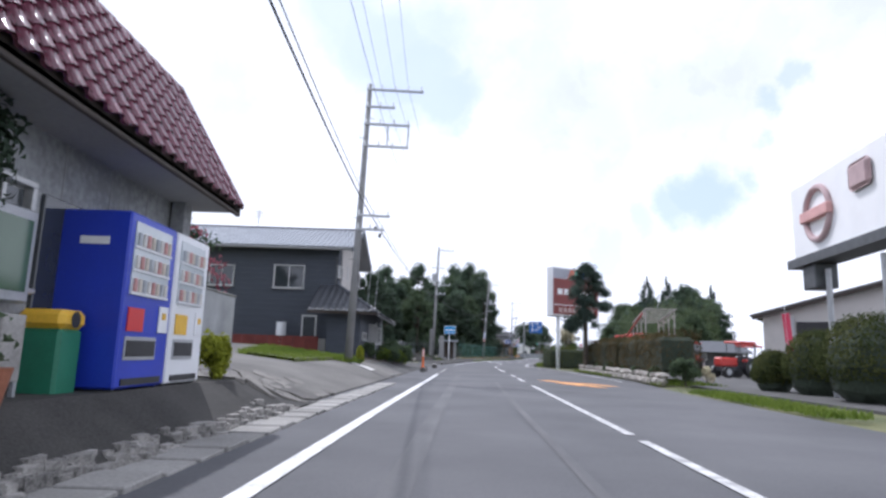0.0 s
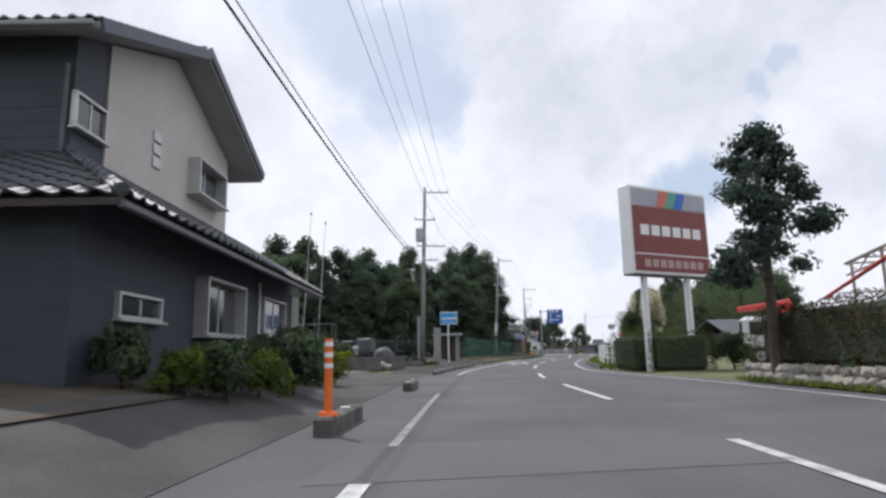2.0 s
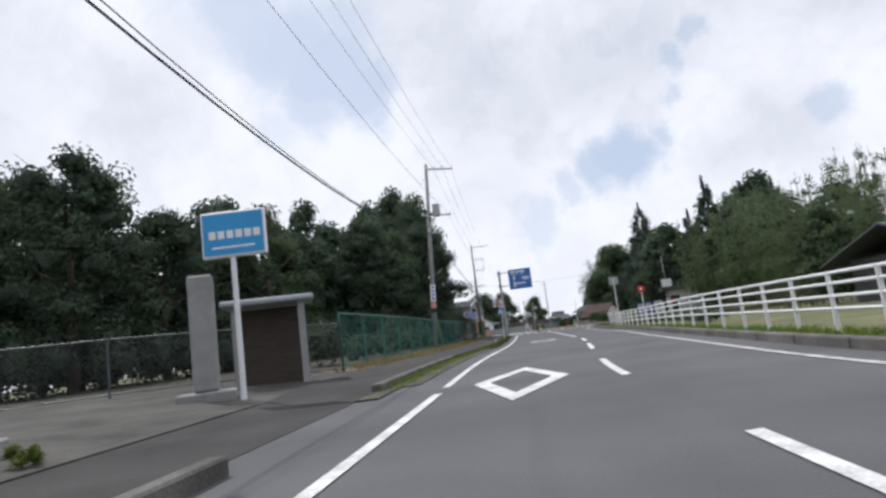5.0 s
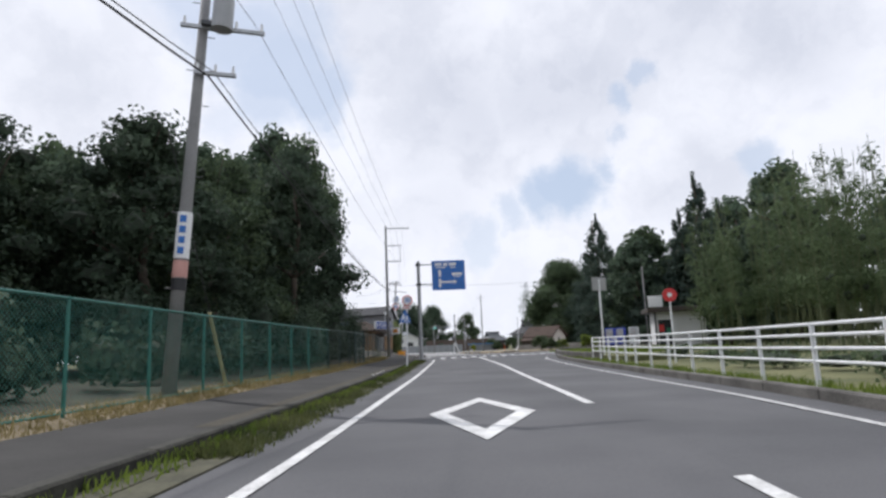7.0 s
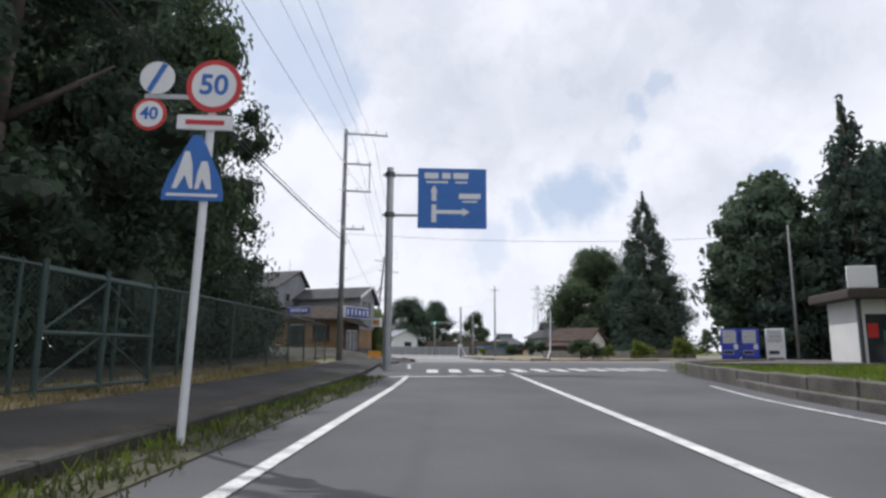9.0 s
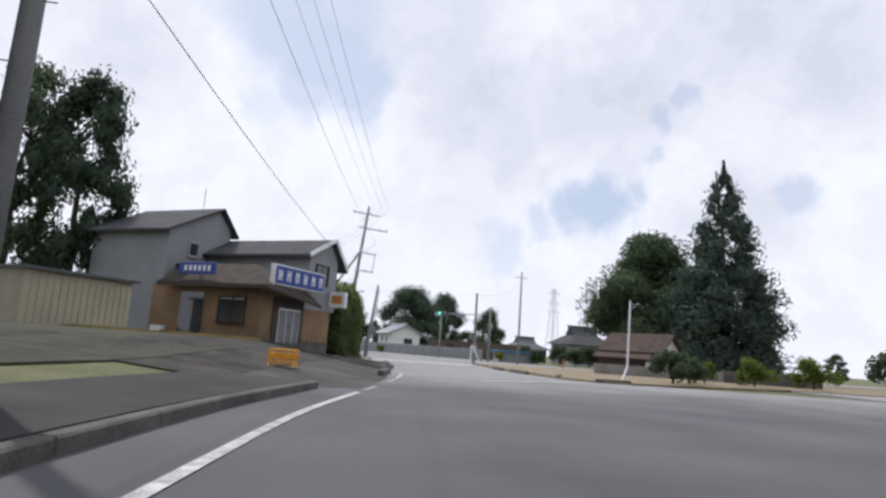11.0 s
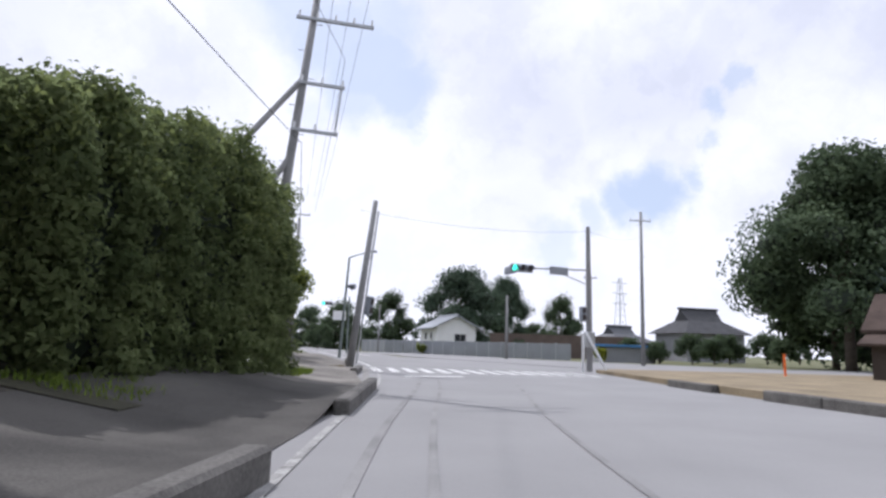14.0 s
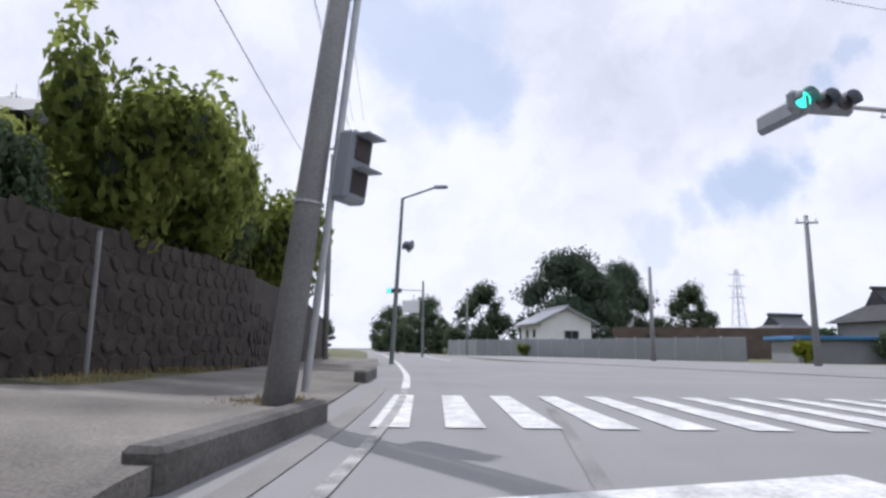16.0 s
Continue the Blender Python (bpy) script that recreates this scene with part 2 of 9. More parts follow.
def box(bm, x0, x1, y0, y1, z0, z1, bevel=0.0, m=None):
    made = bmesh.ops.create_cube(bm, size=1.0, matrix=Matrix.LocRotScale(((x0 + x1) / 2, (y0 + y1) / 2, (z0 + z1) / 2), None, (x1 - x0, y1 - y0, z1 - z0)))
    vs = made["verts"]
    if bevel:
        es = {e for v in vs for e in v.link_edges}
        out = bmesh.ops.bevel(bm, geom=list(es), offset=bevel, segments=1, affect="EDGES")
        vs = out["verts"]
    if m is not None:
        bmesh.ops.transform(bm, matrix=m, verts=list(vs))
    return bm


def nbox(*a, **k):
    return box(bmesh.new(), *a, **k)


def tube(bm, p0, p1, r0, r1=None, n=10, caps=True):
    p0, p1 = Vector(p0), Vector(p1)
    r1 = r0 if r1 is None else r1
    d = p1 - p0
    m = Matrix.Translation((p0 + p1) / 2) @ d.to_track_quat("Z", "Y").to_matrix().to_4x4()
    bmesh.ops.create_cone(bm, cap_ends=caps, segments=n, radius1=r0, radius2=r1, depth=d.length, matrix=m)
    return bm


def ntube(*a, **k):
    return tube(bmesh.new(), *a, **k)


def prism(bm, profile, a, b):
    """A profile of (y, z) swept along x from a to b."""
    va = [bm.verts.new((a, y, z)) for y, z in profile]
    vb = [bm.verts.new((b, y, z)) for y, z in profile]
    n = len(profile)
    bm.faces.new(va)
    bm.faces.new(vb[::-1])
    for i in range(n):
        bm.faces.new((va[i], va[(i + 1) % n], vb[(i + 1) % n], vb[i]))
    return bm


def slab(bm, outline, z0, z1):
    """A flat plate with that outline of (x, y)."""
    lo = [bm.verts.new((x, y, z0)) for x, y in outline]
    hi = [bm.verts.new((x, y, z1)) for x, y in outline]
    n = len(outline)
    bm.faces.new(lo[::-1])
    bm.faces.new(hi)
    for i in range(n):
        bm.faces.new((lo[i], lo[(i + 1) % n], hi[(i + 1) % n], hi[i]))
    return bm


def cable(name, p0, p1, sag, r, parent=None, n=16):
    """A hanging cable as a thin tube."""
    p0, p1 = Vector(p0), Vector(p1)
    bm = bmesh.new()
    rings = []
    for i in range(n + 1):
        s = i / n
        p = p0.lerp(p1, s) - Vector((0, 0, 4 * sag * s * (1 - s)))
        rings.append([bm.verts.new(p + Vector((r * math.cos(a), 0, r * math.sin(a)))) for a in (0.5, 2.6, 4.7)])
    for a, b in zip(rings, rings[1:]):
        for k in range(3):
            bm.faces.new((a[k], a[(k + 1) % 3], b[(k + 1) % 3], b[k]))
    return part(name, bm, CABLE, parent)


# ---------------------------------------------------------------- the lie of the land
def curve(knots, smooth=3.0):
    ys = np.array([k[0] for k in knots], float)
    xs = np.array([k[1] for k in knots], float)
    fine = np.arange(ys[0], ys[-1] + 0.5, 0.5)
    v = np.interp(fine, ys, xs)
    w = int(smooth / 0.5)
    ker = np.ones(2 * w + 1) / (2 * w + 1)
    v = np.convolve(np.pad(v, w, mode="edge"), ker, mode="valid")
    v = np.convolve(np.pad(v, w, mode="edge"), ker, mode="valid")
    return lambda y: float(np.interp(y, fine, v))


HEIGHT = curve([(-80, .03), (0, .03), (20, 0), (45, -.02), (57, -.02), (70, .1), (86, .21), (95, .17), (105, .14), (116, .15), (130, .25), (146, .34), (154, .29), (160, .21), (171, .11), (181, .02), (190, -.05), (196, -.06), (205, .03), (600, .05)], 2.5)
LEFT = curve([(-80, -3.9), (-40, -2.7), (0, -1.5), (5, -1.3), (11, -1.04), (24, -.38), (37, .26), (44.5, .65), (55, 1.27), (62, 2.3), (67.6, 3.63), (73, 4.87), (80, 6.4), (94, 9.97), (98, 10.88), (104.4, 12.28), (112, 14.0), (121, 15.95), (124, 16.6), (131.5, 18.25), (137, 19.3), (145, 20.4), (152.9, 21.39), (154.6, 21.84), (160.3, 22.99), (165, 23.98), (171, 24.93), (175, 25.3), (180, 25.48), (185, 25.63), (190, 25.9), (194, 26.05), (199.5, 25.95), (203, 25.75), (206, 25.4), (211, 24.8), (225, 22.5), (250, 18), (300, 8), (400, -14), (600, -70)], 2.0)
MIDDLE = curve([(-80, 0), (0, 2.2), (5, 2.42), (27, 3.5), (39, 4.05), (50.5, 4.5), (64, 6.15), (74, 8.1), (93, 13.6), (99, 15.1), (120, 19.8), (138, 23.2), (150, 25.6), (205, 29.2), (250, 21.5), (300, 11.5), (400, -10), (600, -66)], 2.0)
RIGHT = curve([(-80, 3.5), (0, 6.2), (10, 6.7), (20, 7.4), (30, 8.9), (45, 9.4), (58, 8.6), (64, 9.3), (72, 10.8), (86, 14.4), (99, 18.4), (115, 22.2), (127, 25.2), (133, 27.6), (139, 31), (141, 44), (143, 60), (175, 60), (177, 44), (178.5, 37), (180, 35.8), (207, 35.9), (209.5, 39), (211, 60), (220, 60), (225, 40), (232, 27), (250, 24.5), (300, 14.5), (400, -7), (600, -62)], 1.0)
RISE = curve([(-80, 1.3), (35, 1.3), (42, 0.6), (50, 0.3), (60, 0.25), (100, 0.45), (150, 0.5), (165, 0.9), (175, 1.1), (190, 0.9), (205, 0.35), (230, 0.2), (600, 0.2)], 4.0)


def smooth01(t):
    t = max(0.0, min(1.0, t))
    return t * t * (3 - 2 * t)


def ramp01(t):
    return max(0.0, min(1.0, t))


def land(x, y):
    """Height of the ground."""
    d = LEFT(y) - x
    z = HEIGHT(y)
    if d > 0.6:
        first = 1 - smooth01((y - 37) / 9)
        last = smooth01((y - 158) / 10) * (1 - 0.93 * smooth01((y - 191) / 9))
        yard = 1 - smooth01((y - 9.5) / 3)
        bank = (0.50 * ramp01((d - 1.32) / 0.62)) * yard + (0.50 * ramp01((d - 1.65) / 1.55) + 0.75 * ramp01((d - 3.2) / 7)) * (1 - yard)
        z += first * bank + last * (1.08 * ramp01((d - 1.3) / 5.8))
        z += (1 - first) * (1 - last) * RISE(y) * smooth01((d - 1.0) / 9.0)
    return z


def strip(name, y0, y1, inner, outer, material, up=0.02, step=1.0, follow=True, label="", parent=None, side=LEFT, sign=-1, cuts=1):
    """A sheet along the road between two distances from a line; up: above the ground."""
    verts, faces = [], []
    n = max(1, int(round((y1 - y0) / step)))
    f_in = inner if callable(inner) else (lambda y: inner)
    f_out = outer if callable(outer) else (lambda y: outer)
    for i in range(n + 1):
        y = y0 + (y1 - y0) * i / n
        for k in range(cuts + 1):
            x = side(y) + sign * (f_in(y) + (f_out(y) - f_in(y)) * k / cuts)
            verts.append((x, y, (land(x, y) if follow else HEIGHT(y)) + (up(y) if callable(up) else up)))
    for i in range(n):
        for k in range(cuts):
            a = i * (cuts + 1) + k
            faces.append((a, a + 1, a + cuts + 2, a + cuts + 1))
    drop = up(y1 - 20) if callable(up) else up
    if drop > 0.015 and follow:
        for k in (0, cuts):
            o = len(verts)
            for i in range(n + 1):
                x, y, z = verts[i * (cuts + 1) + k]
                verts.append((x, y, z - drop - 0.12))
            for i in range(n):
                a, b = i * (cuts + 1) + k, (i + 1) * (cuts + 1) + k
                faces.append((a, b, o + i + 1, o + i))
    return part(name, (verts, faces), material, parent, label)

# ---------------------------------------------------------------- ground and road
def ground_sheet():
    offs = [-1500, -800, -400, -250, -160, -110, -80, -60, -46, -36, -29, -24, -20, -17, -14.5, -12.5, -10.8, -9.2, -7.8, -6.6, -5.6, -4.7, -3.9, -3.2, -2.6, -2.3, -2.0, -1.8, -1.66, -1.3, 0, 3.7, 7, 10, 13, 16, 20, 25, 30, 36, 44, 54, 68, 90, 120, 170, 250, 400, 800, 1500]
    ys = [-900, -400, -200, -120, -80] + list(np.arange(-60, 300, 2.0)) + [310, 330, 360, 400, 460, 540, 700, 1000, 1800, 3000]
    verts, faces = [], []
    for y in ys:
        yy = max(-79, min(599, y))
        for o in offs:
            x = LEFT(yy) + o
            road = -1.6 < o and x < RIGHT(yy) + 0.6
            verts.append((x, y, land(x, yy) - (0.14 if road else 0.03)))
    w = len(offs)
    for j in range(len(ys) - 1):
        for i in range(w - 1):
            a = j * w + i
            faces.append((a, a + 1, a + w + 1, a + w))
    return tagged(part("ground", (verts, faces), GRASS_SOIL, smooth=True), "grassy soil of the roadside fields and yards", "ground", kind="structure")


ground_sheet()


def road_sheet():
    verts, faces = [], []
    ys = list(np.arange(-78, 260, 1.5)) + list(np.arange(260, 596, 8))
    cuts = 6
    for y in ys:
        a, b = LEFT(y) - 1.66, RIGHT(y) + 0.3
        for k in range(cuts + 1):
            verts.append((a + (b - a) * k / cuts, y, HEIGHT(y)))
    for j in range(len(ys) - 1):
        for k in range(cuts):
            a = j * (cuts + 1) + k
            faces.append((a, a + 1, a + cuts + 2, a + cuts + 1))
    return tagged(part("road", (verts, faces), ASPHALT, smooth=True), "grey worn asphalt of a two-lane country road", "road", kind="structure")


ROAD = road_sheet()
# the side road that leaves to the right, and the one beyond the crossing
side_road = bmesh.new()
slab(side_road, [(55, 146), (200, 138), (400, 130), (400, 170), (200, 176), (55, 184)], 0.0, 0.12)
slab(side_road, [(38, 212), (60, 214), (110, 226), (250, 250), (250, 262), (108, 238), (58, 226), (44, 236), (30, 262), (22, 262), (28, 236)], -0.05, 0.055)
tagged(part("road", side_road, ASPHALT), "grey asphalt of the side roads at the crossing", "road", kind="structure")


def line(name, y0, y1, at, width, material=PAINT, off=0.0, up=0.012, step=1.0):
    ob = strip(name, y0, y1, off - width / 2, off + width / 2, material, up, step, False, side=at, sign=1)
    ob.parent = ROAD
    return ob


line("edge_line", -70, 31, LEFT, 0.17)
line("edge_line", 33, 42, LEFT, 0.11, mat("dusty_worn_line", (.22, .218, .21), .85, .3, 4, 50, .2, second=(.46, .455, .44)))
line("edge_line", 54.8, 57.5, LEFT, 0.13, PAINT_WORN)
line("edge_line", 57.5, 73.5, LEFT, 0.15)
line("edge_line", 74.5, 137, LEFT, 0.15)
line("edge_line", 143, 157.6, LEFT, 0.15, PAINT_WORN)
line("edge_line", 158.4, 160.6, LEFT, 0.13, MATS["dusty_worn_line"])
line("edge_line", 163.8, 166.2, LEFT, 0.13, MATS["dusty_worn_line"])
line("edge_line", 166.8, 172, LEFT, 0.14, PAINT_WORN)
line("edge_line", 172, 206, LEFT, 0.10, MATS["dusty_worn_line"])
line("edge_line", 206, 400, LEFT, 0.15)
for a, b in ((-40, 8), (8.6, 22)):
    line("centre_line", a, b, MIDDLE, 0.13, PAINT_WORN)
for a, b in ((25.2, 28.6), (30, 33), (39, 45.2), (50.3, 55.2), (62.8, 67.5), (72.5, 76.5), (81, 85), (88, 93.2)):
    line("lane_dash", a, b, MIDDLE, 0.15, PAINT if a > 38 else PAINT_WORN)
line("centre_line", 99.2, 138.5, MIDDLE, 0.17)
line("edge_line", 28, 131, RIGHT, 0.14, PAINT_WORN, off=-0.5)
line("centre_line", 232, 420, MIDDLE, 0.15)


def flat_mark(name, pts, material=PAINT, up=0.012, hole=None):
    bm = bmesh.new()
    outer = [bm.verts.new((x, y, HEIGHT(y) + up)) for x, y in pts]
    if hole:
        inner = [bm.verts.new((x, y, HEIGHT(y) + up)) for x, y in hole]
        n = len(outer)
        for i in range(n):
            bm.faces.new((outer[i], outer[(i + 1) % n], inner[(i + 1) % n], inner[i]))
    else:
        bm.faces.new(outer)
    return part(name, bm, material, ROAD)


def diamond(cx, cy, turn, half_w=0.85, half_l=3.0):
    def at(u, v):
        c, s = math.cos(radians(turn)), math.sin(radians(turn))
        return cx + u * c - v * s, cy + u * s + v * c
    outer = [at(0, -half_l), at(half_w, 0), at(0, half_l), at(-half_w, 0)]
    inner = [at(0, -half_l + .95), at(half_w - .3, 0), at(0, half_l - .95), at(-half_w + .3, 0)]
    flat_mark("diamond_mark", outer, hole=inner)


diamond(6.5, 74.1, -14)
diamond(13.1, 98.8, -13.5)
# crossing before the side road
for i in range(12):
    x = 20.25 + i * 0.92
    y = 139.2 + i * 0.13
    flat_mark("zebra_bar", [(x, y), (x + 0.46, y + .05), (x + 0.95, y + 3.0), (x + 0.49, y + 2.95)])
flat_mark("stop_line", [(18.6, 136.1), (22.4, 136.4), (22.4, 136.75), (18.6, 136.45)])
# crossing at the signals
for i in range(14):
    x = 25.72 + i * 0.70
    y = 201.0 + i * 0.05
    flat_mark("zebra_bar", [(x, y), (x + 0.37, y + .03), (x - 0.01, y + 3.6), (x - 0.30, y + 3.57)])
flat_mark("stop_line", [(26.9, 198.0), (29.1, 198.75), (28.95, 199.3), (26.75, 198.45)])
flat_mark("stop_line", [(28.45, 169.7), (37.0, 177.5), (36.85, 177.7), (28.3, 169.9)])
for pts in ([(4.25, 27.3), (4.7, 27.5), (5.75, 23.3), (5.9, 22.0), (5.5, 22.2), (5.2, 23.6)], [(5.0, 25.6), (6.1, 25.0), (6.6, 23.2), (6.25, 23.0), (5.8, 24.4), (5.1, 25.1)], [(4.5, 24.9), (5.0, 24.6), (5.4, 23.0), (5.1, 23.0)]):
    flat_mark("orange_mark", pts, ORANGE_PAINT)
# darker patch of new asphalt and cracks across the lane
flat_mark("asphalt_patch", [(-.8, 24.5), (3.4, 25.2), (3.5, 28), (-.6, 27.4)], mat("asphalt_patch", (0.096, 0.097, 0.103), 0.9, 0.12, 0.6, 60, 0.25), 0.004)
flat_mark("asphalt_patch", [(-.5, 31), (3.7, 31.6), (3.8, 33.6), (-.3, 33.2)], MATS["asphalt_patch"], 0.004)

# darker asphalt for the painted cable shadows on the first stretch
CABLE_SHADOW = mat("cable_shadow_asphalt", (0.085, 0.085, 0.089), 0.85, 0.15, 0.5, 60, 0.2, second=(0.115, 0.115, 0.119))
TYRE_PALE = mat("tyre_streak_on_pale", (0.20, 0.198, 0.196), 0.88, 0.2, 0.9, 60, 0.2, second=(0.275, 0.272, 0.267))
# soft shadows of the overhead cables, painted as two streaks
line("tyre_track", -20, 30, LEFT, .24, CABLE_SHADOW, off=1.02, up=.006)
line("tyre_track", -20, 24, LEFT, .12, CABLE_SHADOW, off=2.55, up=.006)
# tyre streaks and a dusty streak on the pale stretch
line("tyre_track", 168, 197, lambda y: LEFT(y) + 1.0 + .0011 * (y - 168) ** 2, .09, TYRE_PALE, up=.009)
line("tyre_track", 165, 196, lambda y: LEFT(y) + 2.2 + .0022 * (y - 165) ** 2, .08, TYRE_PALE, up=.009)
line("tyre_track", 174, 203, lambda y: LEFT(y) + .5 + .0016 * (y - 174) ** 2, .11, TYRE_PALE, up=.009)
line("tyre_track", 168, 206, LEFT, .22, mat("dusty_streak", (.24, .234, .22), .95, .15, .8, 40, .2), off=-.45, up=.009)

# ---------------------------------------------------------------- verges, walks and yards
def sheet(name, *a, label="", category="pavement", **k):
    return tagged(strip(name, *a, **k), label, category, kind="structure")


FOOTWAY = mat("footway_asphalt", (0.062, 0.061, 0.060), 0.92, 0.2, 0.5, 45, 0.35, second=(0.105, 0.103, 0.10), spec=0.25)
FOOTWAY_DARK = mat("dark_footway", (0.036, 0.035, 0.034), 0.92, 0.25, 0.5, 45, 0.35, second=(0.066, 0.064, 0.061), spec=0.25)
DUSTY = mat("dusty_asphalt", (0.14, 0.131, 0.118), 0.93, 0.25, 0.55, 45, 0.35, second=(0.28, 0.262, 0.235), spec=0.2)
sheet("pavement_1", 12.5, 29.5, 1.5, 12.0, mat("stained_concrete", (0.078, 0.073, 0.066), 0.92, 0.3, 0.35, 25, 0.35, second=(0.165, 0.157, 0.143)), up=0.035, cuts=8, label="pale cracked concrete driveway rising to the yard")
sheet("pavement_2", -30, 12.5, 1.34, 9.0, ASPHALT_DARK, up=0.03, cuts=24, label="dark worn asphalt forecourt before the shop")
sheet("pavement_3", 29.5, 58, 1.5, 5.2, FOOTWAY, up=0.008, cuts=4, label="old grey asphalt shoulder along the house")
sheet("pavement_4", 57, 159, 1.5, 3.7, FOOTWAY_DARK, up=lambda y: 0.006 + 0.114 * smooth01((y - 57) / 3) * (1 - smooth01((y - 157.5) / 3.5)) * (smooth01((66.6 - y) / 2) + smooth01((y - 75.5) / 1.5)), cuts=3, label="old asphalt footway behind a low kerb")
sheet("pavement_11", 30, 47.5, 3.1, 5.4, mat("dark_garden_soil", (.045, .036, .028), .95, .35, 1.2, 20, .5, second=(.10, .075, .05)), up=0.014, cuts=3, label="dark bare soil strip along the house wall")
# dusty asphalt in a darker copy: shade of shop and hedge as colour
FOOT_SHADED = mat("shaded_dusty_footway", (0.055, 0.053, 0.050), 0.93, 0.25, 0.5, 45, 0.35, second=(0.115, 0.109, 0.10), spec=0.2)
WALK_EDGE = curve([(155, .2), (163, .24), (167, .36), (170, .6), (174, .66), (179, .48), (184, .22), (191, .16), (195, .5), (198, .86), (210, .9)], 1.0)
WALK_STEP = curve([(155, .01), (177, .01), (177.8, .18), (180.4, .18), (181.6, .01), (184.6, .01), (185.6, .19), (191.6, .19), (192.8, .02), (196.8, .02), (198, .17), (201.6, .17), (202.6, .02), (210, .02)], .5)
sheet("pavement_12", 159, 190, WALK_EDGE, 3.6, FOOT_SHADED, up=WALK_STEP, cuts=5, label="old dusty asphalt footway before the shop")
sheet("pavement_5", 190, 236, lambda y: WALK_EDGE(min(y, 205)), 4.2, DUSTY, up=lambda y: WALK_STEP(min(y, 209)), cuts=6, label="dusty asphalt footway beside the hedge")
# dirty asphalt, darkened further to hold the shop's shadow
sheet("pavement_6", 158, 184, 3.4, 11.0, mat("shaded_dirty_asphalt", (0.024, 0.023, 0.021), 0.92, 0.3, 0.9, 12, 0.5, second=(0.085, 0.078, 0.066), spec=0.2), up=0.014, cuts=6, label="dark asphalt forecourt of the shuttered shop")
sheet("pavement_7", 48, 62, 5.2, 12.0, mat("yard_gravel", (0.12, 0.106, 0.088), 0.95, 0.3, 0.8, 30, 0.5, second=(.21, .19, .16)), up=0.025, cuts=4, label="pale trodden gravel yard by the stone planters")
sheet("verge_1", 74, 137, 1.1, 1.5, mat("weedy_silt", (.055, .055, .034), .95, .35, 1.5, 15, .4, second=(.10, .095, .06)), up=0.03, label="weedy strip between road edge and kerb", category="verge")
sheet("verge_2", 84, 150, 3.7, 5.6, DRY_SOIL, up=0.05, cuts=2, label="dry mown grass strip below the fence", category="verge")
sheet("verge_3", 20, 30, 4.0, 5.5, GRASS_SOIL, up=0.12, cuts=2, label="bright green grass bank", category="verge")
sheet("verge_7", 76, 137, .72, 1.1, MATS["weedy_silt"], up=0.02, label="weedy silt spreading from the kerb", category="verge")
sheet("verge_9", 98, 137, 1.6, 2.0, mat("brown_moss", (.038, .032, .02), .95, .35, 2.5, 20, .4, second=(.07, .06, .04)), up=lambda y: .126 * (smooth01((137.5 - y) / 1)), label="brown moss on the edge of the footway", category="verge")
sheet("verge_8", 62, 84, 3.7, 26, mat("dark_yard_soil", (.045, .043, .037), .95, .35, 1.0, 20, .5, second=(.09, .086, .075)), up=0.03, cuts=8, label="dark bare soil round the stones and planters", category="verge")
# leaf litter, its tone lowered for the shade it lies in
LITTER = mat("shaded_leaf_litter", (.028, .026, .018), .95, .35, 1.0, 14, .5, second=(.06, .058, .032))
sheet("verge_5", 183.5, 203, 2.3, 6.0, LITTER, up=0.03, cuts=3, label="leaf litter at the foot of the hedge, its shade in the colour", category="verge")
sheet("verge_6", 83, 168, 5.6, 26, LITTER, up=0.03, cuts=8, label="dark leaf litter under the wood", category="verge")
yard = bmesh.new()
slab(yard, [(9.5, 2), (60, -5), (70, 58), (30, 62), (17, 50), (10.3, 46.6), (10.0, 23)], -0.02, 0.055)
tagged(part("pavement_8", yard, ASPHALT_OLD), "grey concrete yard of the farm machine dealer", "pavement", kind="structure")
bank = bmesh.new()
slab(bank, [(36.9, 178.2), (39.5, 177.6), (46, 180.2), (55, 184.6), (90, 184), (110, 190), (110, 214), (58, 211), (44, 209.4), (38.2, 208.6), (36.3, 206), (36.0, 195), (36.0, 181)], -0.2, 0.16)
tagged(part("verge_4", bank, DRY_SOIL), "dry bare earth bank at the crossing", "verge", kind="structure")
corner = bmesh.new()
slab(corner, [(28.3, 134), (31.5, 139.6), (60, 141), (120, 136), (120, 118), (34, 118), (25.8, 118), (26.5, 127)], 0.0, 0.40)
tagged(part("pavement_9", corner, GRASS_SOIL), "grassy corner with a concrete kerb before the kiosk", "pavement", kind="structure")

# ---------------------------------------------------------------- kerbs


def kerb_run(y0, y1, off, h=0.17, w=0.2, label="grey concrete kerb stones in a row", material=CONCRETE_DARK, side=LEFT, sign=-1, pitch=2.0, base=0.0):
    t = thing("kerb", label, "kerb", "kerbs along the road", (side(y0) + sign * off, y0, HEIGHT(y0)), kind="structure")
    n = max(1, int(round((y1 - y0) / pitch)))
    for i in range(n):
        a, b = y0 + (y1 - y0) * i / n, y0 + (y1 - y0) * (i + 1) / n
        pa = Vector((side(a) + sign * off, a, HEIGHT(a) + base))
        pb = Vector((side(b) + sign * off, b, HEIGHT(b) + base))
        d = pb - pa
        m = Matrix.Translation(pa) @ d.to_track_quat("X", "Z").to_matrix().to_4x4()
        bm = nbox(0.006, d.length - 0.006, -w / 2, w / 2, -0.15, h, 0.025, m)
        ob = part("kerb_stone", bm, material)
        ob.parent, ob.matrix_parent_inverse = t, t.matrix_world.inverted()
    return t


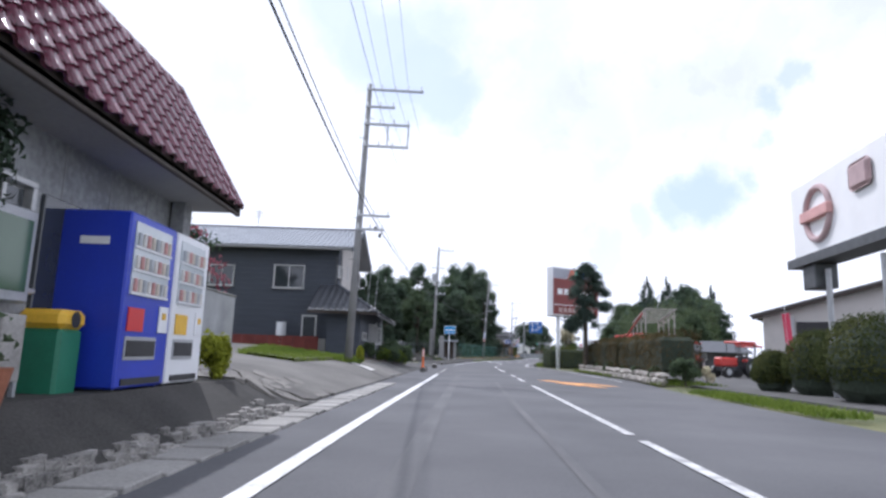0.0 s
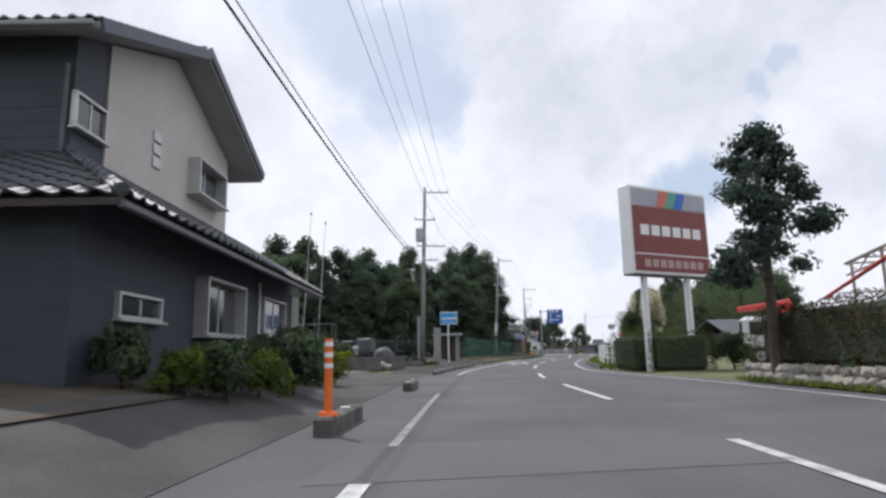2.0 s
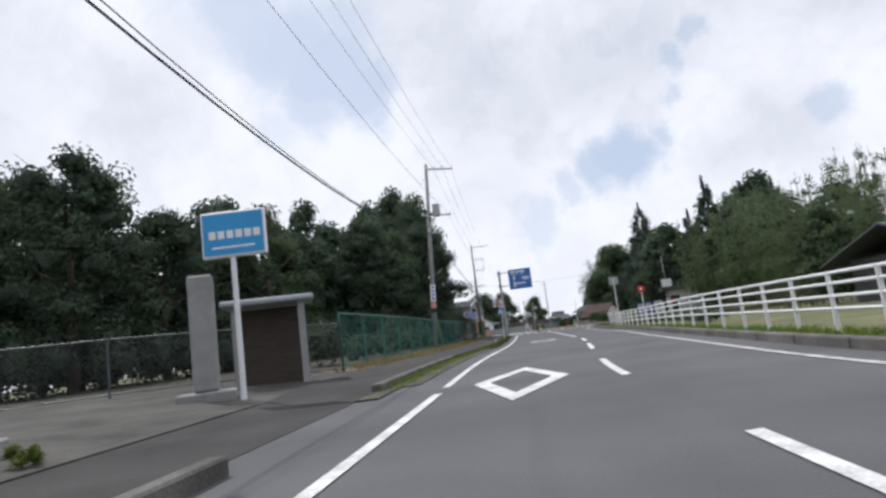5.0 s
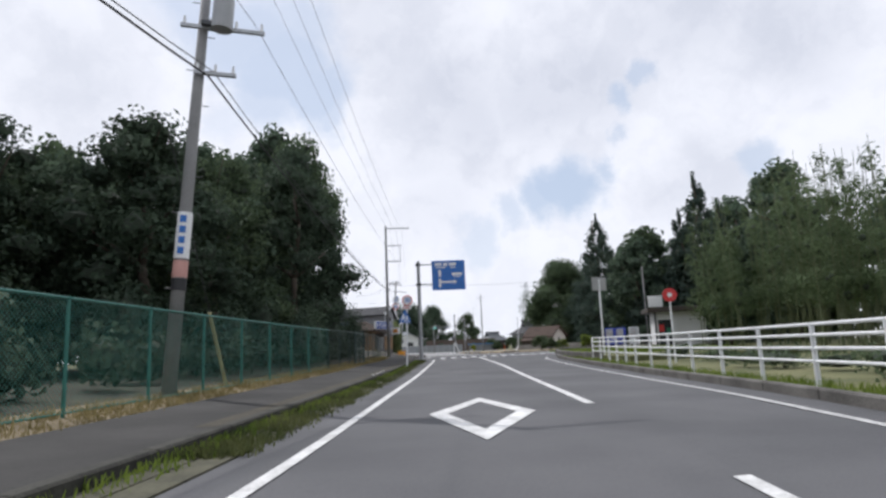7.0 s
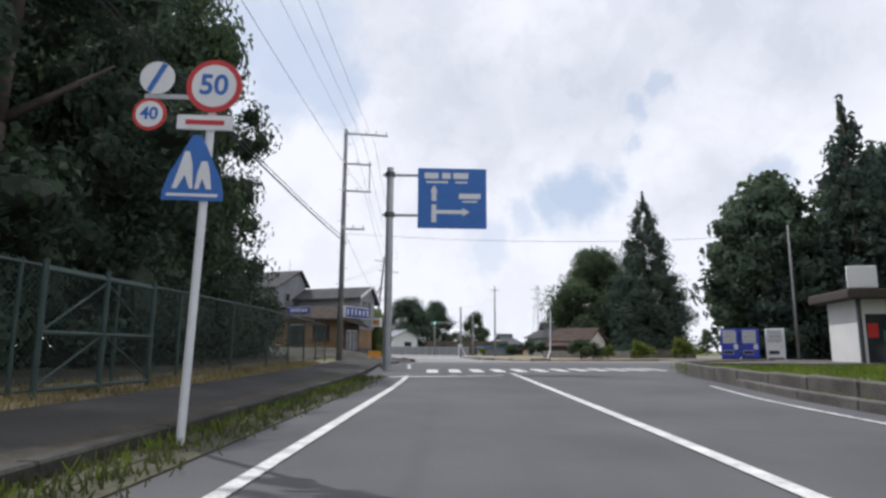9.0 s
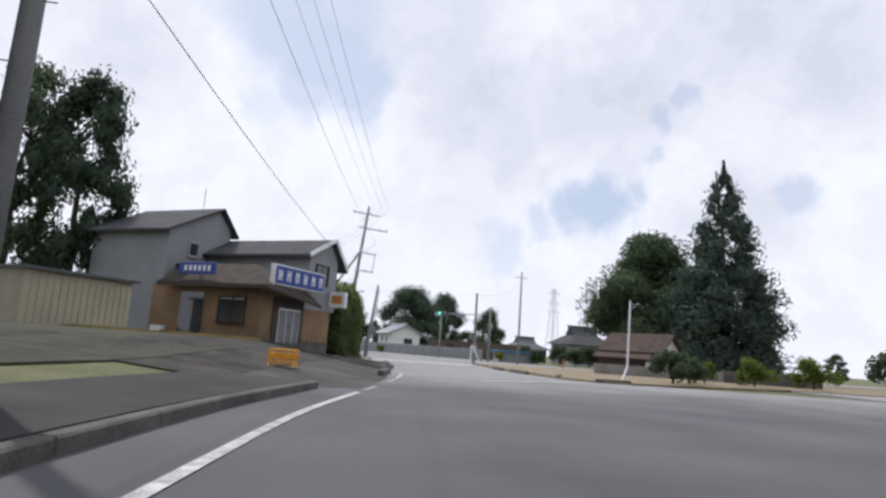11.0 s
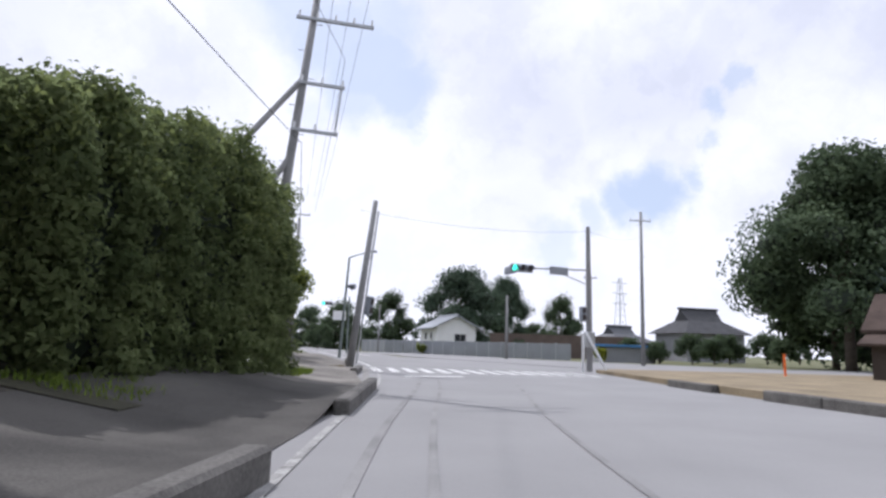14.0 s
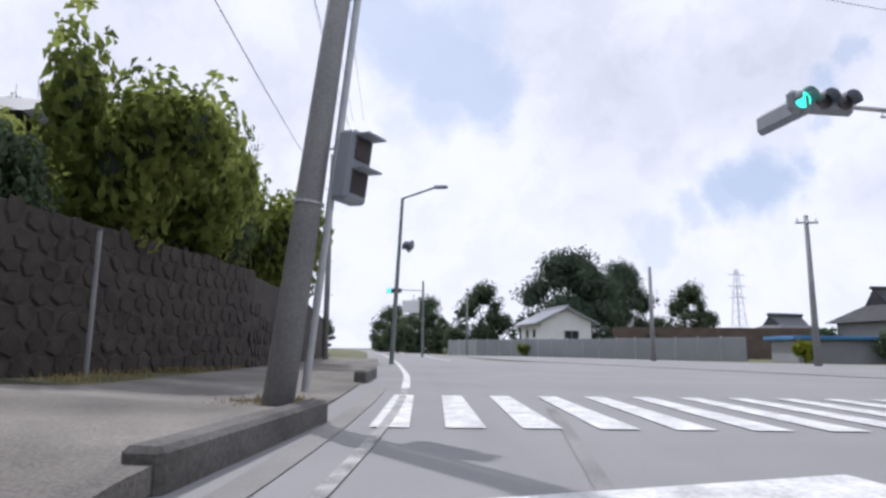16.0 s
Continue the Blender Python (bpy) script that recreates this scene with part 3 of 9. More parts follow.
kerb_run(55.9, 68.8, 1.2)
for y, off in ((56.6, 1.2), (57.7, 1.2), (58.9, 1.2), (111.9, 1.5), (113.0, 1.5), (114.05, 1.5), (115.1, 1.5)):
    stud = thing("kerb_reflector", "small white reflector fixed on the kerb", "reflector", "kerb reflectors", (LEFT(y) - off, y, HEIGHT(y) + .17), 15)
    part("base", nbox(-.05, .05, -.09, .09, -.01, .02, .01), DARK_STEEL, stud)
    part("lens", nbox(-.04, .04, -.07, .07, .02, .04, .008), PAINT, stud)
kerb_run(75.5, 86, 1.5)
kerb_run(86, 137, 1.5, material=mat("mossy_kerb", (.028, .028, .022), .95, .35, 1.5, 25, .4, second=(.062, .06, .048)), label="dark mossy kerb stones in a row")
kerb_run(144, 158.4, 1.2)
kerb_run(60, 131, 0.35, 0.18, side=RIGHT, sign=1, label="grey concrete kerb below the white guard rail")


def block(x, y, yaw, length, h=0.24, w=0.24, label="weathered concrete kerb block standing alone"):
    t = thing("kerb_block", label, "kerb block", "kerb blocks", (x, y, HEIGHT(y)), yaw)
    n = max(1, int(round(length / (0.62 if y < 100 else 2.4))))
    for i in range(n):
        a, b = length * i / n, length * (i + 1) / n
        part("kerb_stone", nbox(-w / 2, w / 2, a + 0.006, b - 0.006, -0.05, h, 0.035), CONCRETE_DARK, t)
        if i % 2 == 0 and y < 100:
            part("reflector", nbox(-0.06, 0.06, a + .2, a + .34, h, h + .025, 0.008), PAINT, t, "small white reflector")
    return t


block(-0.88, 33.9, -3, 2.2)
block(-0.35, 43.3, -3, 2.0)
block(23.75, 168.2, -10, 3.6)
block(24.86, 177.6, -9, 3.3)
block(25.62, 185.6, -2.5, 6.4)
block(25.06, 198.35, -1, 3.1)
block(24.3, 207.5, 6, 3.0)
block(37.3, 178.15, -92, 2.2)
block(36.05, 181.2, -25, 2.0)
block(35.85, 187.0, 0, 4.4)
block(35.9, 194.0, 0, 3.0)

# the gutter with its concrete lids before the shop
gutter = thing("gutter", "row of concrete gutter lids along the road edge", "gutter", kind="structure")
for i in range(46):
    y = -8 + i * 0.62
    x = LEFT(y) - 1.02
    part("gutter_lid", nbox(x - 0.25, x + 0.25, y + 0.014, y + 0.606, HEIGHT(y) - 0.05, HEIGHT(y) + 0.022 + 0.012 * (i * 7 % 3), 0.012), CONCRETE, gutter)

# ---------------------------------------------------------------- foliage
def quad_mesh(name, quads, material):
    q = np.asarray(quads, dtype=np.float32)
    n = len(q)
    me = bpy.data.meshes.new(name)
    me.vertices.add(n * 4)
    me.vertices.foreach_set("co", q.reshape(-1))
    me.loops.add(n * 4)
    me.loops.foreach_set("vertex_index", np.arange(n * 4, dtype=np.int32))
    me.polygons.add(n)
    me.polygons.foreach_set("loop_start", np.arange(0, n * 4, 4, dtype=np.int32))
    me.update(calc_edges=True)
    me.materials.append(material)
    return me


def leaf_quads(rng, centres, size, aspect=0.6, normals=None, droop=0.0):
    """One folded-looking leaf spray per centre, turned at random."""
    n = len(centres)
    a = rng.normal(size=(n, 3))
    if normals is not None:
        a = a * 0.38 + normals
    a /= np.linalg.norm(a, axis=1, keepdims=True) + 1e-9
    b = rng.normal(size=(n, 3))
    b[:, 2] -= droop
    u = np.cross(a, b)
    u /= np.linalg.norm(u, axis=1, keepdims=True) + 1e-9
    v = np.cross(a, u)
    s = size * rng.uniform(0.6, 1.35, size=(n, 1))
    u, v = u * s * 0.5, v * s * 0.5 * aspect
    bend = a * s * 0.12
    return np.stack([centres - u - bend, centres - v * 0.9 + bend, centres + u - bend, centres + v + bend], axis=1)


def clump_points(rng, clumps, per):
    """Leaf places in and round lumpy clumps, thinning out towards their rims."""
    pts, nor = [], []
    usual = sum(r[0] * (r[0] + r[2]) for c, r in clumps) / len(clumps)
    for (c, r) in clumps:
        n = max(8, int(per * min(2.2, max(0.35, r[0] * (r[0] + r[2]) / usual))))
        d = rng.normal(size=(n, 3))
        d /= np.linalg.norm(d, axis=1, keepdims=True)
        lobe = np.ones((n, 1))
        for _ in range(4):
            axis = rng.normal(size=3)
            axis /= np.linalg.norm(axis)
            lobe[:, 0] += 0.16 * np.clip(d @ axis * 2.2 - 1.0, -0.6, 1.2)
        rad = (0.38 + 0.60 * rng.uniform(0, 1, size=(n, 1)) ** 0.85) * np.clip(lobe, 0.6, 1.08)
        pts.append(np.array(c) + d * rad * np.array(r))
        nor.append(d)
    return np.concatenate(pts), np.concatenate(nor)


# haze is mixed into the next three: bluer and lighter, the wood most
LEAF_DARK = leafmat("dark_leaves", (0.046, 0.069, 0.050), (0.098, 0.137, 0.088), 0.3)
LEAF_WOOD = leafmat("hazy_wood_leaves", (0.066, 0.100, 0.070), (0.130, 0.180, 0.118), 0.4)
LEAF_MID = leafmat("green_leaves", (0.072, 0.106, 0.062), (0.142, 0.192, 0.105), 0.35)
LEAF_LIGHT = leafmat("light_green_leaves", (0.075, 0.11, 0.026), (0.15, 0.19, 0.05), 0.4)
LEAF_CONIFER = leafmat("conifer_needles", (0.052, 0.077, 0.066), (0.100, 0.140, 0.108), 0.25)
LEAF_BAMBOO = leafmat("bamboo_leaves", (0.075, 0.112, 0.056), (0.155, 0.205, 0.105), 0.4)
LEAF_HEDGE = leafmat("hedge_leaves", (0.042, 0.063, 0.021), (0.119, 0.126, 0.042))
LEAF_VINE = leafmat("vine_leaves", (0.125, 0.165, 0.073), (0.26, 0.31, 0.14), 0.65)
LEAF_RUST = leafmat("rusty_hedge_leaves", (0.05, 0.045, 0.02), (0.12, 0.085, 0.035))
LEAF_YELLOW = leafmat("yellow_green_leaves", (0.24, 0.28, 0.03), (0.42, 0.44, 0.05), 0.3)
FLOWER_PINK = leafmat("pink_blossom", (0.25, 0.07, 0.10), (0.42, 0.16, 0.19), 0.3)
LEAF_FRESH = leafmat("fresh_green_leaves", (0.10, 0.15, 0.03), (0.20, 0.25, 0.05), 0.4)
PLUME = leafmat("pampas_plumes", (0.55, 0.50, 0.36), (0.75, 0.70, 0.52), 0.35)
# twigs, with the shade between the leaves put into their dark colour
TWIG_SHADE = mat("shaded_twig_core", (0.044, 0.058, 0.040), 1.0, 0.3, 2, 12, 0.3)


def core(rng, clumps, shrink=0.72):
    """The twig mass inside a crown, as rough lumps darkened to give its inner shade."""
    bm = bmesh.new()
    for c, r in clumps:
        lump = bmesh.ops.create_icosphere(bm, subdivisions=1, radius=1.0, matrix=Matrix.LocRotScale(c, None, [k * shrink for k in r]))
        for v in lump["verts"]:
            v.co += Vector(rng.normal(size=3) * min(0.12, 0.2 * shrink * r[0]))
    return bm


def make_crown(rng, tree_ob, clumps, per, size, material, aspect=0.6, droop=0.0, shrink=0.7, with_core=True):
    pts, nor = clump_points(rng, clumps, per)
    crown = new("crown", quad_mesh("crown", leaf_quads(rng, pts, size, aspect, nor, droop), material))
    crown.parent = tree_ob
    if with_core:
        tagged(part("twig_mass", core(rng, clumps, shrink), TWIG_SHADE, crown), kind="stuff")
    return crown


def trunk_part(rng, t, height, r, lean=0.0, limbs=5, reach=2.5, start=0.35):
    bm = bmesh.new()
    p = Vector((0, 0, -0.2))
    prev_r = r
    tops = []
    for i in range(6):
        q = Vector((rng.normal() * 0.04 * height * i / 6, rng.normal() * 0.04 * height * i / 6, height * (i + 1) / 6))
        nr = r * (1 - 0.8 * (i + 1) / 6)
        tube(bm, p, q, prev_r, nr, 8)
        if (i + 1) / 6 >= start:
            tops.append((q, nr))
        p, prev_r = q, nr
    for k in range(limbs):
        q, nr = tops[k % len(tops)]
        a = rng.uniform(0, 6.28)
        tube(bm, q, q + Vector((math.cos(a) * reach, math.sin(a) * reach, reach * rng.uniform(0.4, 0.9))), nr * 0.7, nr * 0.15, 6)
    return part("trunk", bm, BARK, t, smooth=True)


def broadleaf(seed, h, w, material, label, per=230, clumps=44, size=0.36, low=0.1, name="tree", droop=0.0, see_through=False, full=1.0):
    rng = np.random.default_rng(seed)
    t = thing(name, label, "tree")
    trunk_part(rng, t, h * 0.8, 0.02 * h + 0.06, limbs=8, reach=w * 0.25)
    cl = []
    for i in range(clumps):
        f = (i + 0.5) / clumps
        z = h * (low + (1 - low) * f * 0.93)
        env = w / 2 * (0.35 + 0.65 * math.sin(math.pi * min(1, 0.25 + 0.72 * f))) * (1.0 if f < 0.75 else 1.0 - (f - 0.75) * 1.9)
        a, rad = rng.uniform(0, 6.28), env * math.sqrt(rng.uniform(0.15, 1)) * 0.86
        s = w * rng.uniform(0.11, 0.19) * full
        cl.append(((math.cos(a) * rad, math.sin(a) * rad, z), (s * 1.15, s * 1.15, s * 0.85)))
    make_crown(rng, t, cl, per, size, material, droop=droop, shrink=0.26 if see_through else 0.38)
    return t


def conifer(seed, h, w, material, label, per=130, tiers=16, size=0.32, low=0.08, lush=0.75):
    rng = np.random.default_rng(seed)
    t = thing("conifer", label, "tree")
    trunk_part(rng, t, h * 0.97, 0.018 * h + 0.05, limbs=0)
    cl = []
    for i in range(tiers):
        f = i / (tiers - 1)
        z = h * (low + (0.97 - low) * f)
        r = w / 2 * (1 - f) ** 0.72 * rng.uniform(0.72, 1.15) + 0.15
        k = max(2, int(7 * (1 - f)) + 2)
        for j in range(k):
            a = 6.28 * (j + rng.uniform(0, 0.7)) / k
            cl.append(((math.cos(a) * r * 0.68, math.sin(a) * r * 0.68, z - 0.10 * r), (r * 0.58 + 0.16, r * 0.58 + 0.16, h / tiers * lush)))
    make_crown(rng, t, cl, per, size, material, 0.55, 0.6, shrink=0.40)
    return t


def bamboo(seed, h, w, label, stalks=26, per=190, size=0.34):
    rng = np.random.default_rng(seed)
    t = thing("bamboo_clump", label, "bamboo")
    bm = bmesh.new()
    cl = []
    for i in range(stalks):
        a, r = rng.uniform(0, 6.28), w / 2 * math.sqrt(rng.uniform(0, 1))
        x, y, hh = math.cos(a) * r, math.sin(a) * r, h * rng.uniform(0.72, 1.0)
        lean = Vector((rng.normal() * 0.6, rng.normal() * 0.6, 0))
        top = Vector((x, y, hh)) + lean
        tube(bm, (x, y, -0.2), top, 0.05, 0.015, 5)
        for f in (0.35, 0.55, 0.75, 0.92):
            p = Vector((x, y, 0)).lerp(top, f)
            s = (1.05 - f) * 1.1 + 0.45
            cl.append(((p.x + rng.normal() * 0.4, p.y + rng.normal() * 0.4, p.z), (s, s, s * 1.1)))
    tagged(part("bamboo_stalk", bm, mat("bamboo_stalk", (0.10, 0.12, 0.05), 0.6, 0.2, 3, 20, 0.1), t), kind="stuff")
    make_crown(rng, t, cl, per // 3, size, LEAF_BAMBOO, 0.3, 0.8, with_core=False)
    tagged(part("twig_mass", core(rng, cl[::3], 0.22), TWIG_SHADE, t), kind="stuff")
    return t


def place(ob, x, y, yaw=0.0, s=1.0, sz=None, z=None):
    """Stand a thing on the ground, turned and scaled."""
    sz = s if sz is None else sz
    ob.matrix_world = pose(x, y, land(x, y) if z is None else z, 0, 0, yaw) @ Matrix.Diagonal((s, s, sz, 1))
    return ob


def again(ob, x, y, yaw=0.0, s=1.0, sz=None, z=None):
    sz = s if sz is None else sz
    c = copy_thing(ob, Matrix.Identity(4))
    c.matrix_basis = pose(x, y, land(x, y) if z is None else z, 0, 0, yaw) @ Matrix.Diagonal((s, s, sz, 1))
    return c


# the wood on the left: dark broadleaf trees and some bamboo, standing close
rng0 = np.random.default_rng(11)
WOOD = [broadleaf(21, 13.0, 9.0, LEAF_WOOD, "tall dark green broadleaf tree of a dense wood", per=105, size=.50),
        broadleaf(22, 12.0, 8.0, LEAF_MID, "tall green broadleaf tree of a dense wood", per=105, size=.50),
        broadleaf(23, 11.0, 8.5, LEAF_WOOD, "spreading dark green tree of a dense wood", per=105, size=.50)]
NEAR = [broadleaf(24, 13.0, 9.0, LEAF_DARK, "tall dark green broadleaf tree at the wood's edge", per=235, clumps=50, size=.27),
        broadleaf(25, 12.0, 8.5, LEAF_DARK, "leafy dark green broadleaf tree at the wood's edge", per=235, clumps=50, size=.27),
        broadleaf(26, 12.0, 8.0, LEAF_MID, "tall green broadleaf tree at the wood's edge", per=255, clumps=46, size=.25, see_through=True)]
edge = [(-36, 60), (-31, 68), (-27, 76), (-22, 83), (-18, 91), (-13, 97), (-9, 103), (-5, 109), (-1.5, 115), (2.5, 119), (6.5, 125), (7.8, 131), (9.4, 138), (10.2, 145), (10.2, 152), (8.0, 160)]
near_count = 0
for row, (dx, dy, n) in enumerate(((0, 0, 16), (-4, 3, 16), (-8, 6, 15), (-14, 11, 13))):
    for i, (x, y) in enumerate(edge[:n]):
        src = WOOD[(i * 7 + row * 2) % 3]
        xx, yy = x + dx + rng0.uniform(-1.5, 1.5), y + dy + rng0.uniform(-1.5, 1.5)
        s = rng0.uniform(0.95, 1.12) * (1.0 + 0.03 * row)
        tall = s * (0.80 + 0.13 * smooth01((y - 92) / 8) + 0.12 * smooth01((y - 114) / 10) + 0.46 * smooth01((y - 132) / 8) + (.34 if row > 2 else .0) * smooth01((y - 84) / 8) * (1 - smooth01((y - 122) / 8)) - .10 * smooth01((y - 111) / 4) * (1 - smooth01((y - 124) / 6)) + .06 * smooth01((-8 - x) / 6))
        yaw = rng0.uniform(0, 360)
        if row == 0 and i < 3:
            place(WOOD[i], xx, yy, yaw, s, tall)
        elif row == 0 and i >= 5:
            (place if near_count < 3 else again)(NEAR[near_count % 3], xx, yy, yaw, s, tall)
            near_count += 1
        else:
            again(src, xx, yy, yaw, s, tall)
for o in list(scene.objects):
    if o.name.split(".")[0] == "tree":
        tagged(o, group="trees of the wood")
# low undergrowth along the wood's edge
def thicket(seed, outline_pts, h, material, label, name="undergrowth", per_m=520, size=0.2, depth=2.5):
    rng = np.random.default_rng(seed)
    cl = []
    for (xa, ya), (xb, yb) in zip(outline_pts, outline_pts[1:]):
        n = max(1, int(math.hypot(xb - xa, yb - ya) / 1.6))
        for i in range(n):
            f = (i + rng.uniform(0, 1)) / n
            x, y = xa + (xb - xa) * f + rng.normal() * depth * 0.3, ya + (yb - ya) * f + rng.normal() * depth * 0.3
            hh = h * rng.uniform(0.55, 1.05)
            cl.append(((x, y, land(x, y) + hh * 0.42), (1.15, 1.15, hh * 0.55)))
    pts, nor = clump_points(rng, cl, per_m)
    ob = new(name, quad_mesh(name, leaf_quads(rng, pts, size, 0.6, nor), material))
    tagged(part("twig_mass", core(rng, cl, 0.4), TWIG_SHADE, ob), kind="stuff")
    return tagged(ob, label, "undergrowth", kind="stuff")


thicket(31, [(min(x + 4.0, LEFT(y - 2) - 7.2), y - 2) for x, y in edge], 4.6, LEAF_DARK, "dark tangled undergrowth at the edge of the wood")

thicket(32, [(x - 1.5, y + 2.5) for x, y in edge], 4.2, LEAF_DARK, "dark shaded undergrowth inside the wood", per_m=160, size=.34)
thicket(33, [(x + 1.8, y - 1) for x, y in edge], 3.4, LEAF_DARK, "low dark undergrowth inside the wood", per_m=160, size=.34)

thicket(35, [(LEFT(y) - 7.4, y) for y in range(88, 152, 6)], 2.3, LEAF_DARK, "dark shaded undergrowth close behind the fence", per_m=190, size=.26, depth=.8)
thicket(34, [(20.6, 92), (23.2, 100), (26.2, 110), (29, 119)], .95, LEAF_MID, "tall green weeds behind the guard rail", name="weeds", per_m=170, size=.14, depth=1.6)

# the wood on the right: bamboo, round trees and dark conifers
BAMBOO = bamboo(41, 13.5, 7.0, "tall feathery bamboo clump of a grove")
place(BAMBOO, 37, 116, 0, .8)
for x, y, s in ((42, 121, .85), (36, 109, .7), (44, 112, .8), (47, 128, 1.05), (39, 127, .8), (31, 101, .62), (36, 100, .75), (50, 119, 1.0), (52, 136, 1.0)):
    again(BAMBOO, x, y, rng0.uniform(0, 360), s)
for x, y, s, k in ((44, 135, .78, 1), (56, 128, 1.0, 0), (30, 97, .5, 1), (60, 140, 1.0, 1), (40, 98, .7, 1), (52, 153, 1.05, 1), (63, 152, 1.2, 0), (46, 153.5, .95, 0), (50, 158, 1.3, 2), (55, 141, 1.35, 0), (60, 146, 1.4, 1), (49, 157, 1.2, 1), (66, 163, 1.5, 0)):
    tagged(again(WOOD[k], x, y, rng0.uniform(0, 360), s), "round green tree at the edge of the bamboo grove", group="trees of the grove")
CEDAR = conifer(51, 14.0, 9.6, LEAF_CONIFER, "tall dark green conifer with a pointed top", per=150, tiers=15, size=.46, low=0.02, lush=1.35)
place(CEDAR, 57.5, 158, 30, 1.15, 1.5)
for x, y, s, sz in ((50.5, 151, .85, 1.05), (62, 160, 1.0, 1.3), (47.3, 153, .62, .78), (68, 156, 1.1, 1.35), (54, 146, .8, 1.0)):
    again(CEDAR, x, y, rng0.uniform(0, 360), s, sz)
GIANT = conifer(52, 25.0, 14.5, LEAF_CONIFER, "tall dense dark conifer with a broad ragged crown", per=300, tiers=22, size=.44, low=0.03, lush=1.6)
place(GIANT, 72.6, 218.2, 40, 1.12, 1.17)
OAK = broadleaf(61, 14.0, 12.0, LEAF_MID, "broad old tree with an airy rounded crown", clumps=64, per=640, size=.32, low=0.26, full=1.22)
place(OAK, 68.0, 230.0, 0, 1.5, 1.45)
FAR = broadleaf(63, 14.0, 12.0, LEAF_MID, "dark round tree far behind the houses", clumps=44, per=190, size=.5, low=0.1, full=1.3)
again(FAR, 71, 236, 90, 1.1)
place(FAR, 64.2, 313.8, 20, .8, 1.05, z=-1.6)
BIG = broadleaf(62, 15.0, 14.5, LEAF_WOOD, "broad dense dark tree behind the storehouse", clumps=60, per=300, size=.48, low=0.03, full=1.25)
place(BIG, 38.5, 286, 10)
again(BIG, 49.5, 302, 200, .72, 1.03)
again(FAR, 26, 290, 70, .78, .9, z=-2)
again(FAR, 17, 296, 140, .75, .8, z=-2.2)
again(FAR, 8, 320, 140, .8, .8, z=-2)
again(FAR, 56, 306, 60, .6, .6, z=-2)
for i in range(9):
    again(WOOD[i % 3], -30 + i * 11 + rng0.uniform(-3, 3), 380 + rng0.uniform(-20, 40), rng0.uniform(0, 360), 0.8)
for i in range(7):
    again(WOOD[i % 3], 95 + i * 15, 250 + rng0.uniform(-20, 30) + i * 4, rng0.uniform(0, 360), 0.55)

# ---------------------------------------------------------------- poles
def utility_pole(x, y, h, label, arms=(), boxes=(), z=None, rungs=True, r=0.17, lean=0.0, back=0.0):
    z = land(x, y) if z is None else z
    t = thing("utility_pole", label, "utility pole", "utility poles along the road", (x, y, z))
    t.matrix_world = pose(x, y, z, -back, lean, 0)
    part("shaft", ntube((0, 0, -0.3), (0, 0, h), r, r * 0.6, 16), POLE, t, smooth=True)
    for (za, xa, xb, yaw) in arms:
        bm = bmesh.new()
        m = pose(0, 0, za, 0, 0, yaw)
        box(bm, xa, xb, -0.14 - 0.045, -0.14 + 0.045, -0.045, 0.045, 0, m)
        arm = part("crossarm", bm, STEEL, t)
        n = max(2, int((xb - xa) / 0.6))
        for i in range(n + 1):
            xx = xa + 0.08 + (xb - xa - 0.16) * i / n
            p = m @ Vector((xx, -0.14, 0.04))
            part("insulator", ntube(p, p + Vector((0, 0, 0.2)), 0.045, 0.03, 8), WHITE_METAL, arm)
    for (zb, xb, yb, rr, hh) in boxes:
        tr = part("transformer", ntube((xb, yb, zb), (xb, yb, zb + hh), rr, rr, 14), mat("grey_enamel", (0.36, 0.37, 0.38), 0.5, 0.1, 3, 30, 0.05), t)
        part("bracket", nbox(min(0, xb), max(0, xb), min(0, yb) - .03, max(0, yb) + .03, zb + .1, zb + .2), DARK_STEEL, tr)
    if rungs:
        for i in range(int((h - 2.5) / 0.9)):
            zz = 2.5 + i * 0.9
            s = 1 if i % 2 else -1
            part("step_bolt", ntube((0, 0, zz), (s * 0.3, 0, zz), 0.012, 0.012, 6), DARK_STEEL, t)
    return t


A_TOP = 13.0
pole_a = utility_pole(-3.75, 26.1, 12.2, "grey concrete utility pole beside the grass bank", arms=((11.9, -0.1, 2.4, 0), (11.1, -0.1, 1.2, 0), (10.3, -0.1, 1.9, 0), (9.3, -0.1, 1.9, 0), (6.2, -0.1, 1.3, 0), (5.6, -0.1, 1.1, 0)), lean=1.4)
for zb, xb in ((9.3, .95), (9.3, 1.85)):
    part("hanger", nbox(xb - .03, xb + .03, -.17, -.11, zb, zb + 1.0), STEEL, pole_a)
pole_b = utility_pole(-0.75, 69.3, 12.6, "grey concrete utility pole with a transformer by the memorial stones", arms=((12.2, -0.1, 1.7, 0), (10.2, -0.7, .8, 0), (8.3, -0.5, 1.5, 0), (7.3, -0.1, 1.0, 0)), boxes=((8.6, -0.3, -.3, .28, .9),), lean=1.6)
pole_c = utility_pole(7.2, 104.2, 12.6, "grey concrete utility pole at the green fence with small posters", arms=((12.2, -0.1, 1.8, 0), (9.0, -.5, 1.5, 0), (7.8, -.1, .9, 0)), boxes=((8.9, 0.5, -.3, .25, .8),), lean=3.8)
pole_d = utility_pole(17.35, 151.2, 13.3, "slim utility pole behind the road sign", arms=((13.0, -0.1, 2.4, 0), (11.2, -0.1, 1.5, 0), (9.6, -.1, 1.5, 0), (7.4, -.1, 1.2, 0)))
